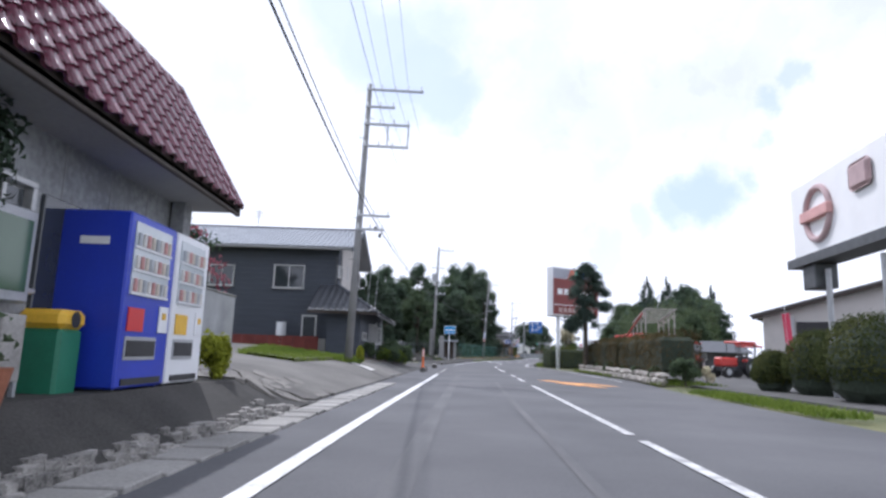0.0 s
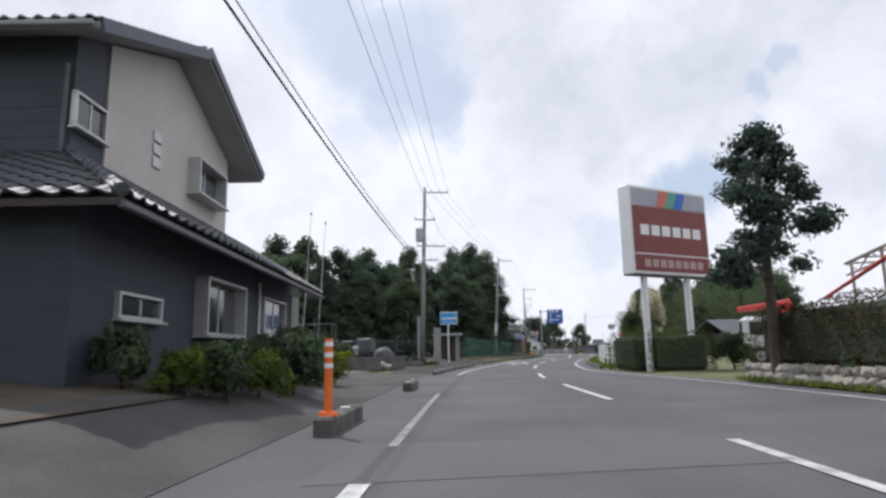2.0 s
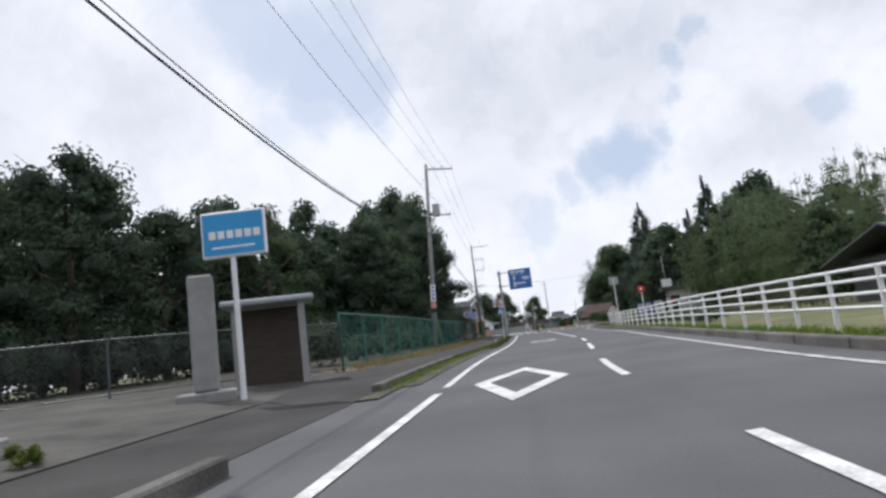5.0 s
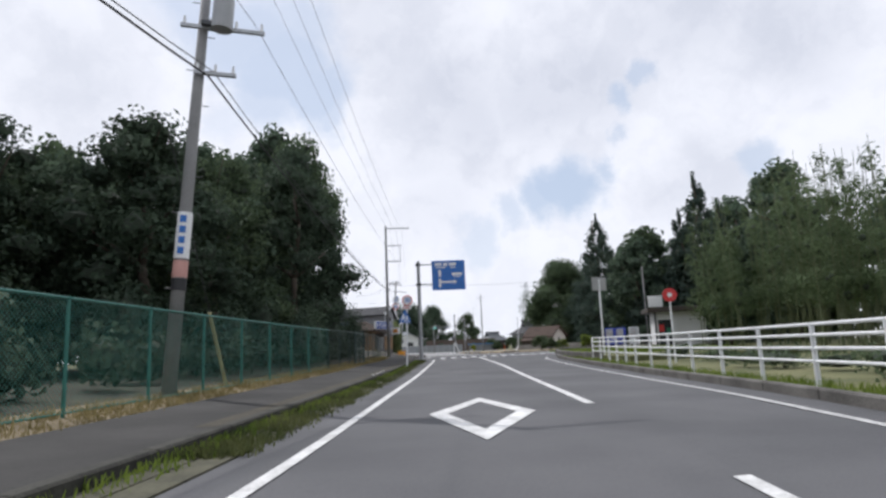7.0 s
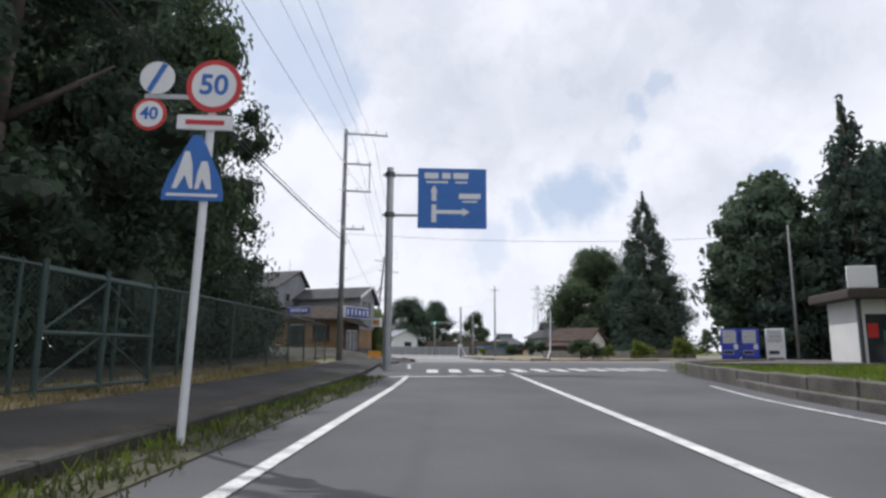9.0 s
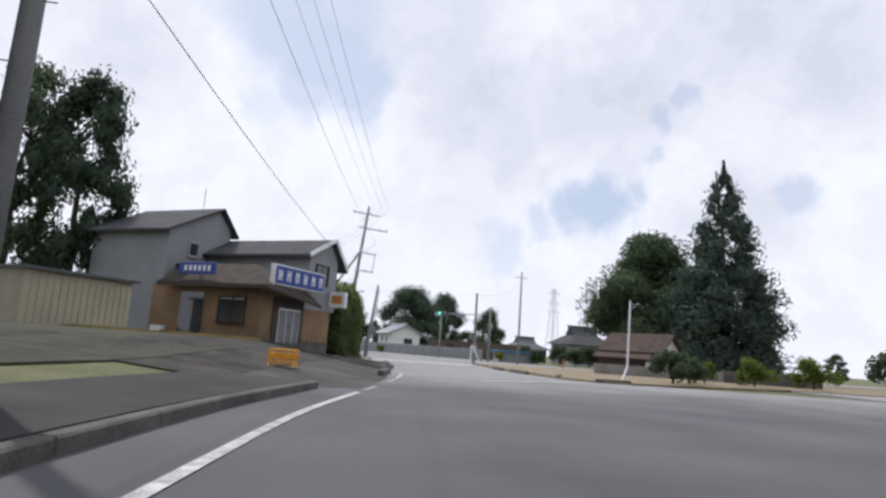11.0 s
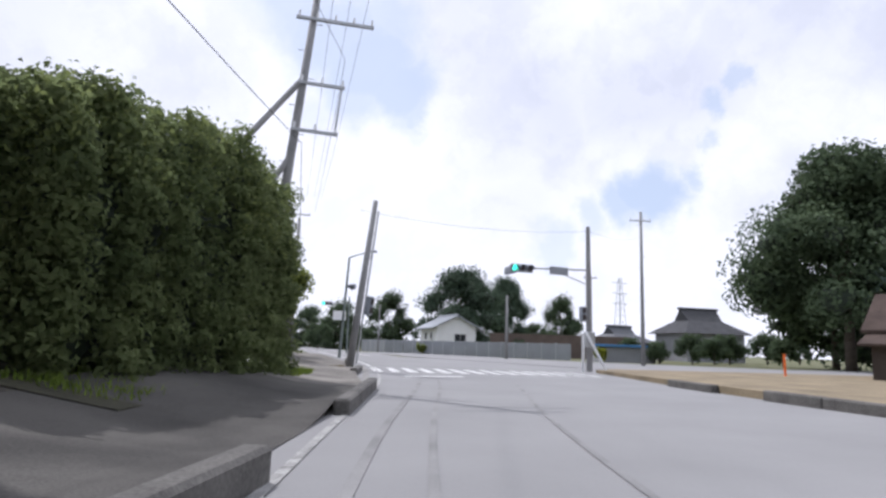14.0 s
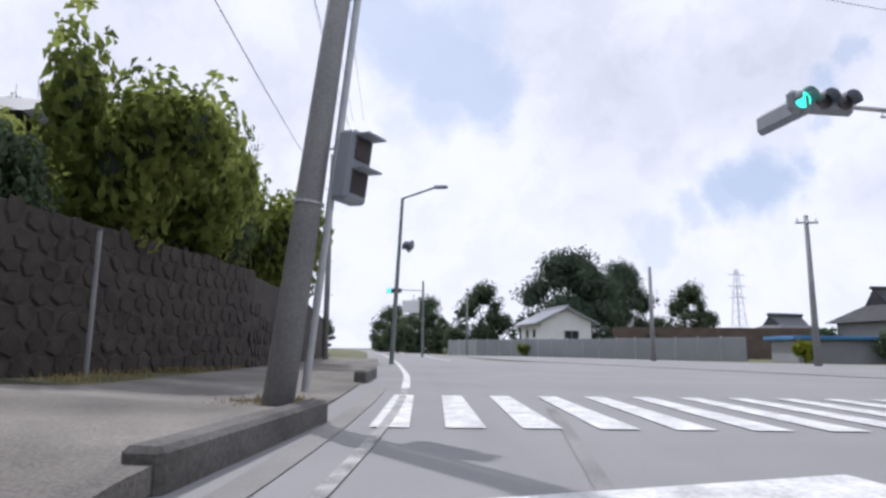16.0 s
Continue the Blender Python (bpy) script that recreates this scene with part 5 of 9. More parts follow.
poly_part("roof_slope", [[(-17, EAVE_N, EAVE_Z), (-5.35, EAVE_N, EAVE_Z), (-5.35, RIDGE_Y, RIDGE_Z), (-17, RIDGE_Y, RIDGE_Z)], [(-5.35, EAVE_F, EAVE_Z), (-17, EAVE_F, EAVE_Z), (-17, RIDGE_Y, RIDGE_Z), (-5.35, RIDGE_Y, RIDGE_Z)]], SOFFIT, house, 0.14)
up_n = Vector((0, RIDGE_Y - EAVE_N, RIDGE_Z - EAVE_Z))
tiles(house, (-17, EAVE_N - .05, EAVE_Z + .01), (1, 0, 0), up_n, 39, 17, 0.30, up_n.length / 17, TILE_PALE, limit=0)
up_f = Vector((0, RIDGE_Y - EAVE_F, RIDGE_Z - EAVE_Z))
tiles(house, (-5.3, EAVE_F + .05, EAVE_Z + .01), (-1, 0, 0), up_f, 39, 17, 0.30, up_f.length / 17, TILE_PALE, limit=0)
rid = bmesh.new()
for i in range(29):
    tube(rid, (-17 + i * .4, RIDGE_Y, RIDGE_Z + .06), (-17 + i * .4 + .39, RIDGE_Y, RIDGE_Z + .06), .13, .12, 8)
tagged(hpart("ridge_cap", rid, TILE_GREY), kind="stuff")
for sy, ey in ((EAVE_N, RIDGE_Y), (EAVE_F, RIDGE_Y)):
    d = Vector((0, ey - sy, RIDGE_Z - EAVE_Z))
    bm = nbox(-.04, .05, 0, d.length, -.2, .06, .01, Matrix.Translation((-5.33, sy, EAVE_Z)) @ Matrix.Rotation(math.atan2(d.z, d.y) if d.y > 0 else math.pi - math.atan2(d.z, -d.y), 4, "X"))
    hpart("barge_board", bm, mat("dark_grey_trim", (.10, .115, .14), .6, .1, 2, 20, .05))
hpart("gutter", nbox(-17, -5.4, EAVE_N - .14, EAVE_N - .04, EAVE_Z - .12, EAVE_Z - .02, .02), SOFFIT)
# lean-to roof
T0, T1 = 4.75, 3.05
poly_part("extension_roof", [[(-3.45, 33.7, T1), (-3.45, 47.2, T1), (-6.2, 47.2, T0), (-6.2, 37, T0)], [(-7.2, 33.7, T1), (-3.45, 33.7, T1), (-6.2, 37, T0), (-7.2, 37, T0)]], WOOD_DARK, house, .1)
up_e = Vector((-2.75, 0, T0 - T1))
tiles(house, (-3.42, 33.7, T1 + .02), (0, 1, 0), up_e, 38, 11, .355, up_e.length / 11, TILE_GREY, inside=lambda a, b: a > b * 1.02, limit=300)
up_g = Vector((0, 3.3, T0 - T1))
tiles(house, (-7.2, 33.68, T1 + .02), (1, 0, 0), up_g, 10, 12, .37, up_g.length / 12, TILE_GREY, inside=lambda a, b: a < 3.75 - b * .74, limit=120)
hip = bmesh.new()
a_, b_ = Vector((-3.45, 33.7, T1 + .1)), Vector((-6.2, 37, T0 + .1))
for i in range(11):
    tube(hip, a_.lerp(b_, i / 11), a_.lerp(b_, (i + .96) / 11), .1, .09, 8)
tube(hip, (-6.25, 37, T0 + .08), (-6.25, 47.2, T0 + .08), .07, .07, 8)
hpart("hip_cap", hip, TILE_GREY)
hpart("gutter", nbox(-3.5, -3.38, 33.7, 47.2, T1 - .14, T1 - .05, .02), mat("dark_gutter", (.10, .10, .11), .5, .1, 2, 20, .02))
# windows of the house
window(house, onwall(-13.9, 37.0, 4.6, 180) @ pose(-1.5, 0, 0, 0, 0, 0), 1.5, 1.25)
window(house, onwall(-10.05, 37.0, 4.55, 180) @ pose(-1.85, 0, 0, 0, 0, 0), 1.85, 1.4)
window(house, onwall(-6.2, 38.0, 5.3, -90) @ pose(-.05, 0, 0, 0, 0, 0) @ pose(0, 0, 0, 0, 0, 0), 1.1, .7)
window(house, onwall(-6.16, 44.3, 5.4, -90), 2.1, 1.0, label="bay window in a pale frame", depth=.35)
for k in range(3):
    hpart("vent_frame", nbox(-6.16, -6.11, 40.1, 40.5, 5.5 + k * .32, 5.74 + k * .32, .01), ALU)
window(house, onwall(-4.4, 37.0, 1.62, -90), 1.5, .42)
window(house, onwall(-4.4, 41.1, 1.45, -90), 2.5, 1.2, depth=.3, label="projecting window in a pale frame")
window(house, onwall(-4.4, 45.6, 1.5, -90), 2.4, 1.15, depth=.14)
hpart("door", nbox(-8.1, -7.4, 36.93, 36.99, .9, 2.9, .01), GLASS_DARK)
hpart("door_frame", nbox(-8.2, -7.3, 36.95, 37.0, .8, 3.0, .01), ALU)
hpart("downpipe", ntube((-6.3, 36.9, .3), (-6.3, 36.9, 6.5), .05, .05, 8), DARK_STEEL)
hpart("downpipe", ntube((-4.36, 43.0, .3), (-4.36, 43.0, 3.0), .04, .04, 8), WHITE_METAL)
ant = bmesh.new()
tube(ant, (-12.5, RIDGE_Y, 9.2), (-12.5, RIDGE_Y, 10.2), .025, .025, 6)
for k in range(4):
    tube(ant, (-12.8, RIDGE_Y, 9.7 + .13 * k), (-12.2, RIDGE_Y, 9.7 + .13 * k), .015, .015, 6)
hpart("aerial", ant, DARK_STEEL, "thin television aerial")
rb = thing("board_fence", "low dull red board fence before the house", "fence", at=(-10, 35.6, land(-10, 35.6)))
for i in range(12):
    inparent(part("board", nbox(-15.5 + i * .72, -15.5 + i * .72 + .7, 35.55, 35.6, .55, 1.72, .008), RED_BOARD, rb), rb)
inparent(part("panel", nbox(-6.85, -6.0, 35.5, 35.56, .55, 1.6, .01), CONCRETE, rb), rb)
drum = thing("white_tank", "small white water tank behind the fence", "tank", at=(-9.2, 36.3, land(-9.2, 36.3)))
part("tank", ntube((0, 0, .0), (0, 0, 1.35), .28, .28, 14), WHITE_VM, drum)


def shrub(seed, label, material, rx, ry, h, n=420, size=.13, name="shrub", lumps=9):
    rng = np.random.default_rng(seed)
    t = thing(name, label, "shrub")
    cl = [((rng.normal() * rx * .4, rng.normal() * ry * .4, h * rng.uniform(.3, .72)), (rx * rng.uniform(.4, .7), ry * rng.uniform(.4, .7), h * rng.uniform(.26, .42))) for _ in range(lumps)]
    pts, nor = clump_points(rng, cl, n // lumps)
    pts[:, 2] = np.maximum(pts[:, 2], .03)
    ob = new("foliage", quad_mesh("foliage", leaf_quads(rng, pts, size, .6, nor), material))
    ob.parent = t
    tagged(part("twig_mass", core(rng, cl, .36), TWIG_SHADE, ob), kind="stuff")
    part("stem", ntube((0, 0, -.1), (0, 0, h * .5), .05, .02, 6), BARK, t)
    return t


SH_DARK = shrub(81, "dark green leafy shrub by the house wall", LEAF_MID, .8, .8, 1.6, 2100, .14)
place(SH_DARK, -3.2, 42.0)
again(SH_DARK, -3.3, 40.2, 60, .75)
again(SH_DARK, -3.3, 43.4, 130, .85)
SH_LIGHT = shrub(82, "light green leafy shrub by the house wall", LEAF_FRESH, .7, .7, 1.2, 1800, .105)
place(SH_LIGHT, -3.0, 44.8, 0, 1.0)
again(SH_LIGHT, -2.8, 41.2, 40, .75)
for i, (x, y, q) in enumerate(((-3.9, 34.9, .62), (-2.95, 34.9, .6), (-2.55, 35.4, .62), (-2.45, 36.6, .72), (-2.2, 38.0, .8))):
    again(SH_LIGHT if i % 2 else SH_DARK, x, y, 31 + i * 70, q)
for i, (x, y, s) in enumerate(((-3.3, 35.2, .5), (-3.1, 36.3, .65), (-2.9, 37.6, .7), (-2.7, 38.7, .72), (-2.6, 39.8, .7), (-3.3, 46.6, .6))):
    again(SH_LIGHT if i % 2 else SH_DARK, x, y, i * 50, s * (1 if i % 2 else .85))
SH_YEL = shrub(83, "small bright yellow-green clipped cypress", LEAF_YELLOW, .38, .38, 1.15, 4200, .085)
place(SH_YEL, -3.35, 9.4, 50, .75)
again(SH_YEL, -13.9, 31.5, 50, 1.3)

flag = thing("pavement_13", "pale new concrete slab at the driveway edge", "pavement", kind="structure")
poly_part("slab", [[(x, y, land(x, y) + .055) for x, y in ((-3.53, 25.62), (-2.88, 26.17), (-2.36, 25.5))], [(x, y, land(x, y) + .055) for x, y in ((-3.53, 25.62), (-2.36, 25.5), (-2.39, 24.27))]], mat("new_concrete", (.50, .49, .46), .9, .15, 2, 40, .2), flag, .06)
grass_tufts("grass", 13, lambda a, b: (-3.45 - 2.9 * a, 25.9 + 2.4 * b - .8 * a), 1500, .17, GRASS_LEAF, "green grass round the foot of the pole")
grate = thing("drain_grate", "dark steel drain grate across the driveway", "grate", at=(-2.04, 25.5, land(-2.04, 25.5) + .04))
for sx in (-.2, .2):
    part("grate_edge", nbox(sx - .02, sx + .02, 0, 3.4, -.03, .012), DARK_STEEL, grate)
for k in range(42):
    part("grate_bar", nbox(-.18, .18, .03 + k * .081, .055 + k * .081, -.025, .008), DARK_STEEL, grate)
orange_post = thing("delineator_post", "orange plastic delineator post with white bands on a kerb block", "post", at=(-.86, 34.2, HEIGHT(34.2) + .24), rz=0)
part("base", ntube((0, 0, 0), (0, 0, .05), .13, .11, 14), ORANGE, orange_post)
part("tube", ntube((0, 0, .05), (0, 0, .98), .055, .05, 14), ORANGE, orange_post)
for zz in (.6, .74, .88):
    part("band", ntube((0, 0, zz), (0, 0, zz + .06), .0575, .0565, 14), SIGN_WHITE, orange_post)
# rough concrete lip along the gutter
lip = thing("concrete_lip", "crumbling pale concrete lip along the gutter", "kerb", kind="structure")
rngs = np.random.default_rng(19)
for i in range(290):
    y = -.6 + i * .039
    x = LEFT(y) - 1.29 - rngs.uniform(0, .2) - (.12 * rngs.uniform() if i % 6 == 0 else 0)
    bm = bmesh.new()
    r, k, a0 = rngs.uniform(.07, .17), int(rngs.integers(5, 8)), rngs.uniform(0, 6.28)
    slab(bm, [(x + r * rngs.uniform(.7, 1.1) * math.cos(a0 + 6.28 * j / k), y + r * rngs.uniform(.7, 1.1) * math.sin(a0 + 6.28 * j / k)) for j in range(k)], land(x, y) - .1, land(x, y) + .016 + rngs.uniform(0, .022))
    part("broken_piece", bm, mat("crumbled_concrete", (.14, .135, .125), .92, .4, 7, 45, .6, second=(.34, .325, .30), spread=.3), lip)
# broken paving at the forecourt's edge
pav = thing("broken_paving", "broken concrete paving at the forecourt edge", "paving", kind="structure")
rngs = np.random.default_rng(9)
WORN_PAVING = mat("worn_paving", (.095, .089, .079), .92, .3, 1.5, 30, .4, second=(.185, .174, .156), spread=.25)
jitter = {}


def cracked_corner(x, y):
    key = (round(x, 1), round(y, 1))
    if key not in jitter:
        jitter[key] = (rngs.uniform(-.13, .13), rngs.uniform(-.13, .13))
    return x + jitter[key][0], y + jitter[key][1]


for j in range(11):
    for i in range(9):
        cx, cy = -6.3 + i * .52 + (.26 if j % 2 else 0), 9.9 + j * .45
        if cx > LEFT(cy) - 1.62 or cx < -2.6 - .75 * (15.4 - cy) or rngs.uniform() < .06:
            continue
        ring6 = [cracked_corner(cx + .26 * u, cy + .30 * v) for u, v in ((1, -.5), (1, .5), (0, 1), (-1, .5), (-1, -.5), (0, -1))]
        ring6 = [(cx + (x - cx) * .93, cy + (y - cy) * .93) for x, y in ring6]
        bm = bmesh.new()
        lift = .046 + rngs.uniform(0, .014)
        lo = [bm.verts.new((x, y, land(x, y) - .03)) for x, y in ring6]
        hi = [bm.verts.new((cx + (x - cx) * .97, cy + (y - cy) * .97, land(x, y) + lift)) for x, y in ring6]
        bm.faces.new(hi)
        for k in range(6):
            bm.faces.new((lo[k], lo[(k + 1) % 6], hi[(k + 1) % 6], hi[k]))
        part("paving_stone", bm, WORN_PAVING, pav)

# ---------------------------------------------------------------- the right side: dealer's yard
def clipped(seed, pts_fn, n, size, material, t, name="foliage"):
    rng = np.random.default_rng(seed)
    P, N = pts_fn(rng, n)
    ob = new(name, quad_mesh(name, leaf_quads(rng, P, size, .6, N), material))
    ob.parent = t
    return ob


def hedge(label, path, width, h, material, seed, n_m=900, size=.09, top_material=None, name="hedge", z=None):
    """A clipped hedge along a line of (x, y), rounded at the top."""
    t = thing(name, label, "hedge", at=(path[0][0], path[0][1], land(*path[0])))
    inv = t.matrix_world.inverted()
    for (xa, ya), (xb, yb) in zip(path, path[1:]):
        L = math.hypot(xb - xa, yb - ya)
        ux, uy = (xb - xa) / L, (yb - ya) / L

        def pts(rng, n):
            s, a = rng.uniform(0, L, n), rng.uniform(-.15, math.pi + .15, n)
            w = width / 2 * (1 + .06 * np.sin(s * 2.1) + .05 * rng.normal(size=n))
            hh = h * (1 + .05 * np.sin(s * 1.3 + 1) + .03 * rng.normal(size=n))
            c, sn = np.cos(a), np.sin(a)
            oy = np.sign(c) * np.abs(c) ** .5 * w
            oz = np.maximum(0.02, np.sign(sn) * np.abs(sn) ** .5 * hh)
            side = rng.uniform(size=n) < .45
            oz = np.where(side, rng.uniform(0.02, 1, n) * hh * .93, oz)
            oy = np.where(side, np.sign(oy) * w, oy)
            end = rng.uniform(size=n) < .9 / (L + .9)
            s = np.where(end, np.where(rng.uniform(size=n) < .5, 0, L) + .06 * rng.normal(size=n), s)
            oy = np.where(end, rng.uniform(-1, 1, n) * w, oy)
            oz = np.where(end, rng.uniform(.02, .97, n) * hh, oz)
            x = xa + ux * s - uy * oy
            y = ya + uy * s + ux * oy
            zz = np.array([land(float(p), float(q)) for p, q in zip(x[:: max(1, n // 40)], y[:: max(1, n // 40)])]).mean() if z is None else z
            P = np.stack([x, y, zz + oz], 1)
            N = np.stack([-uy * c, ux * c, np.maximum(sn, 0)], 1)
            P = np.array(P) - np.array(t.location)
            return P, N
        clipped(seed, pts, int(n_m * L), size, material, t)
        seed += 1
        base = land((xa + xb) / 2, (ya + yb) / 2) if z is None else z
        ang = math.degrees(math.atan2(uy, ux))
        m = inv @ pose(xa, ya, base, 0, 0, ang)
        # dark filling box, coloured as the shade inside the hedge
        tagged(part("twig_mass", nbox(0.3, L - .3, -width * .40, width * .40, 0.02, h * .88, .15, m), TWIG_SHADE, t), kind="stuff")
    return t


def round_bush(label, x, y, r, h, seed, material=LEAF_HEDGE, n=2600):
    t = thing("clipped_bush", label, "bush", "clipped bushes", (x, y, land(x, y)))

    def pts(rng, n):
        d = rng.normal(size=(n, 3))
        d /= np.linalg.norm(d, axis=1, keepdims=True)
        d[:, 2] = np.abs(d[:, 2]) * np.where(rng.uniform(size=n) < .25, -0.4, 1)
        s = 1 + .05 * rng.normal(size=(n, 1))
        P = d * s * np.array([r, r, h * .6]) + np.array([0, 0, h * .4])
        P[:, 2] = np.maximum(P[:, 2], .03)
        return P, d
    clipped(seed, pts, n * 2, .09, material, t)
    # dark filling ball, coloured as the shade inside the bush
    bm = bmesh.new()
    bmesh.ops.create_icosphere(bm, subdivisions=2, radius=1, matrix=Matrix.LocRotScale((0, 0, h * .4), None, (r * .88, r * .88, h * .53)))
    tagged(part("twig_mass", bm, TWIG_SHADE, t), kind="stuff")
    return t


round_bush("round clipped dark green bush by the yard entrance", 11.9, 22.4, .72, 1.45, 1)
round_bush("large round clipped bush by the yard entrance", 12.4, 20.6, 1.0, 2.1, 2)
round_bush("large round clipped bush at the road", 12.1, 17.2, 1.55, 2.45, 3, n=3600)
round_bush("large round clipped bush at the road", 12.4, 12.6, 1.6, 2.3, 4, n=3600)
round_bush("small bright yellow-green clipped cypress by the pole", -3.38, 26.9, .16, .72, 9, LEAF_YELLOW, n=500)
hedge("long clipped hedge with rusty tips on a low stone wall", [(10.0, 26.0), (10.9, 36.0), (11.4, 46.0)], 1.7, 1.75, LEAF_RUST, 20, z=.45)
hedge("dark clipped hedge below the advertising sign", [(10.45, 59.8), (10.9, 56.8), (13.4, 55.6)], 1.9, 1.85, LEAF_HEDGE, 30)
again(SH_DARK, 14.6, 56.2, 20, 1.2, z=HEIGHT(58))
for i, (x, y, s) in enumerate(((9.3, 27, .45), (9.6, 30.5, .4), (9.9, 33.5, .42), (10.2, 37.5, .5), (10.4, 41, .5), (9.6, 24.6, .7))):
    again(SH_DARK, x, y, i * 77, s, z=HEIGHT(y) + .1)
swall = thing("stone_wall", "low wall of rough pale stones under the hedge", "wall", at=(10, 30, 0), kind="structure")
rngs = np.random.default_rng(14)
ROCKS = []
for k in range(4):
    bm = bmesh.new()
    bmesh.ops.create_icosphere(bm, subdivisions=1, radius=1)
    for v in bm.verts:
        v.co *= rngs.uniform(.8, 1.12)
    me = bpy.data.meshes.new("stone")
    bm.to_mesh(me)
    bm.free()
    me.materials.append(ROCK)
    ROCKS.append(me)


def stone(parent, x, y, z, r, rz=.7, name="stone"):
    ob = new(name, ROCKS[int(rngs.integers(0, 4))])
    ob.parent = parent
    m = pose(x, y, z, rngs.uniform(0, 30), rngs.uniform(0, 30), rngs.uniform(0, 360)) @ Matrix.Diagonal((r * rngs.uniform(.8, 1.2), r * rngs.uniform(.8, 1.2), r * rz, 1))
    ob.matrix_local = (parent.matrix_world.inverted() @ m) if parent else m
    return ob


for i in range(52):
    y = 25.4 + i * .4
    x = float(np.interp(y, [25, 36, 46], [8.95, 9.85, 10.35]))
    stone(swall, x, y, HEIGHT(y) + .12, .27)
    stone(swall, x + .1, y + .2, HEIGHT(y) + .38, .24)

pine = place(broadleaf(91, 4.7, 3.7, LEAF_CONIFER, "bare-trunked garden conifer with hanging shaggy branches", clumps=46, per=210, size=.16, low=-.04, droop=1.8, see_through=True, name="garden_conifer"), 10.3, 44.2, 0, 1.0, z=3.1)
ptr = ntube((0, 0, -3.1), (0, 0, 1.0), .17, .12, 10)
part("lower_trunk", ptr, BARK, pine)

# the billboard on two posts
bill = thing("advertising_sign", "tall maroon and white advertising sign box on two white posts", "sign", at=(12.4, 57.0, HEIGHT(57)), rz=28)
part("box_body", nbox(-2.75, 2.75, .0, .75, 4.65, 9.1, .03), SIGN_WHITE, bill)
part("face", nbox(-2.62, 2.62, -.03, .0, 4.8, 8.05), MAROON, bill, "maroon face panel")
part("top_band", nbox(-2.62, 2.62, -.03, .0, 8.08, 8.95), mat("pale_grey_face", (.36, .37, .42), .5, .12, 1, 30, .02), bill)
for i, c in enumerate(((.55, .16, .10), (.10, .32, .24), (.03, .14, .50))):
    bm = bmesh.new()
    x0 = -1.0 + i * .62
    vs = [bm.verts.new(p) for p in ((x0, -.04, 8.08), (x0 + .62, -.04, 8.08), (x0 + .95, -.04, 8.95), (x0 + .33, -.04, 8.95))]
    bm.faces.new(vs)
    part("colour_stripe", bm, mat("stripe_%d" % i, c, .5, .1, 1, 30, .02), bill)
for i in range(6):
    x0 = -2.15 + i * .74
    part("mark_bar", nbox(x0, x0 + .56, -.05, -.03, 6.6, 7.12, .004), SIGN_WHITE, bill, "plain white mark")
part("rule", nbox(-2.62, 2.62, -.045, -.03, 5.62, 5.68), SIGN_WHITE, bill)
for i in range(8):
    x0 = -2.0 + i * .53
    part("mark_bar", nbox(x0, x0 + .4, -.045, -.03, 5.0, 5.4), mat("pale_pink_mark", (.42, .30, .28), .5, .1, 1, 30, .02), bill)
part("underside", nbox(-2.7, 2.7, .02, .73, 4.6, 4.66), DARK_STEEL, bill)
for x0 in (-1.75, 1.3):
    part("post", ntube((x0, .38, -.2), (x0, .38, 4.7), .17, .17, 16), WHITE_METAL, bill)

pamp = thing("pampas_grass", "tall pampas grass clump with cream plumes", "plant", at=(12.1, 60.6, land(12.1, 60.6)))
rngp = np.random.default_rng(15)
q = []
for i in range(260):
    a, l = rngp.uniform(0, 6.28), rngp.uniform(1.4, 2.6)
    dx, dy = math.cos(a), math.sin(a)
    q.append([(dx * .1, dy * .1, 0), (dx * .1 - dy * .03, dy * .1 + dx * .03, 0), (dx * l * .6 - dy * .02, dy * l * .6 + dx * .02, l * .9), (dx * l * .6, dy * l * .6, l * .9)])
bl = new("leaf_tuft", quad_mesh("leaf_tuft", q, GRASS_LEAF))
bl.parent = pamp
for i in range(26):
    a, r = rngp.uniform(0, 6.28), rngp.uniform(.1, 1.05)
    top = Vector((math.cos(a) * r, math.sin(a) * r, rngp.uniform(2.9, 4.0)))
    part("stalk", ntube((math.cos(a) * .2, math.sin(a) * .2, 0), top, .02, .015, 5), BARK, pamp)
    pp, pn = clump_points(rngp, [(tuple(top), (.26, .26, .75))], 150)
    ob = new("plume", quad_mesh("plume", leaf_quads(rngp, pp, .17, .35, pn, 1.4), PLUME))
    ob.parent = pamp

# the white sign of the roadside building
wsign = thing("roadside_sign", "large white sign panel with a dull red ring emblem", "sign", at=(12.15, 18.4, 0.05), rz=-8)
part("panel", nbox(-.2, .2, -4.2, 3.1, 4.5, 7.05, .02), SIGN_WHITE, wsign)
ring = bmesh.new()
loops = [[ring.verts.new((-.24 + .11 * math.sin(b), 1.1 + (.85 + .11 * math.cos(b)) * math.cos(a), 5.8 + (.85 + .11 * math.cos(b)) * math.sin(a))) for b in np.arange(8) * math.pi / 4] for a in np.arange(36) * math.pi / 18]
for a, b in zip(loops, loops[1:] + loops[:1]):
    for k in range(8):
        ring.faces.new((a[k], b[k], b[(k + 1) % 8], a[(k + 1) % 8]))
part("ring", ring, mat("faded_grey_red", (.42, .30, .30), .5, .15, 2, 30, .02), wsign, "faded ring emblem")
part("cross_bar", nbox(-.4, -.2, .12, 2.08, 5.62, 5.98, .03), mat("faded_red", (.55, .30, .28), .5, .15, 2, 30, .02), wsign)
part("emblem", nbox(-.36, -.2, -2.2, -1.1, 5.9, 6.7, .12), MATS["faded_grey_red"], wsign, "second dull red emblem")
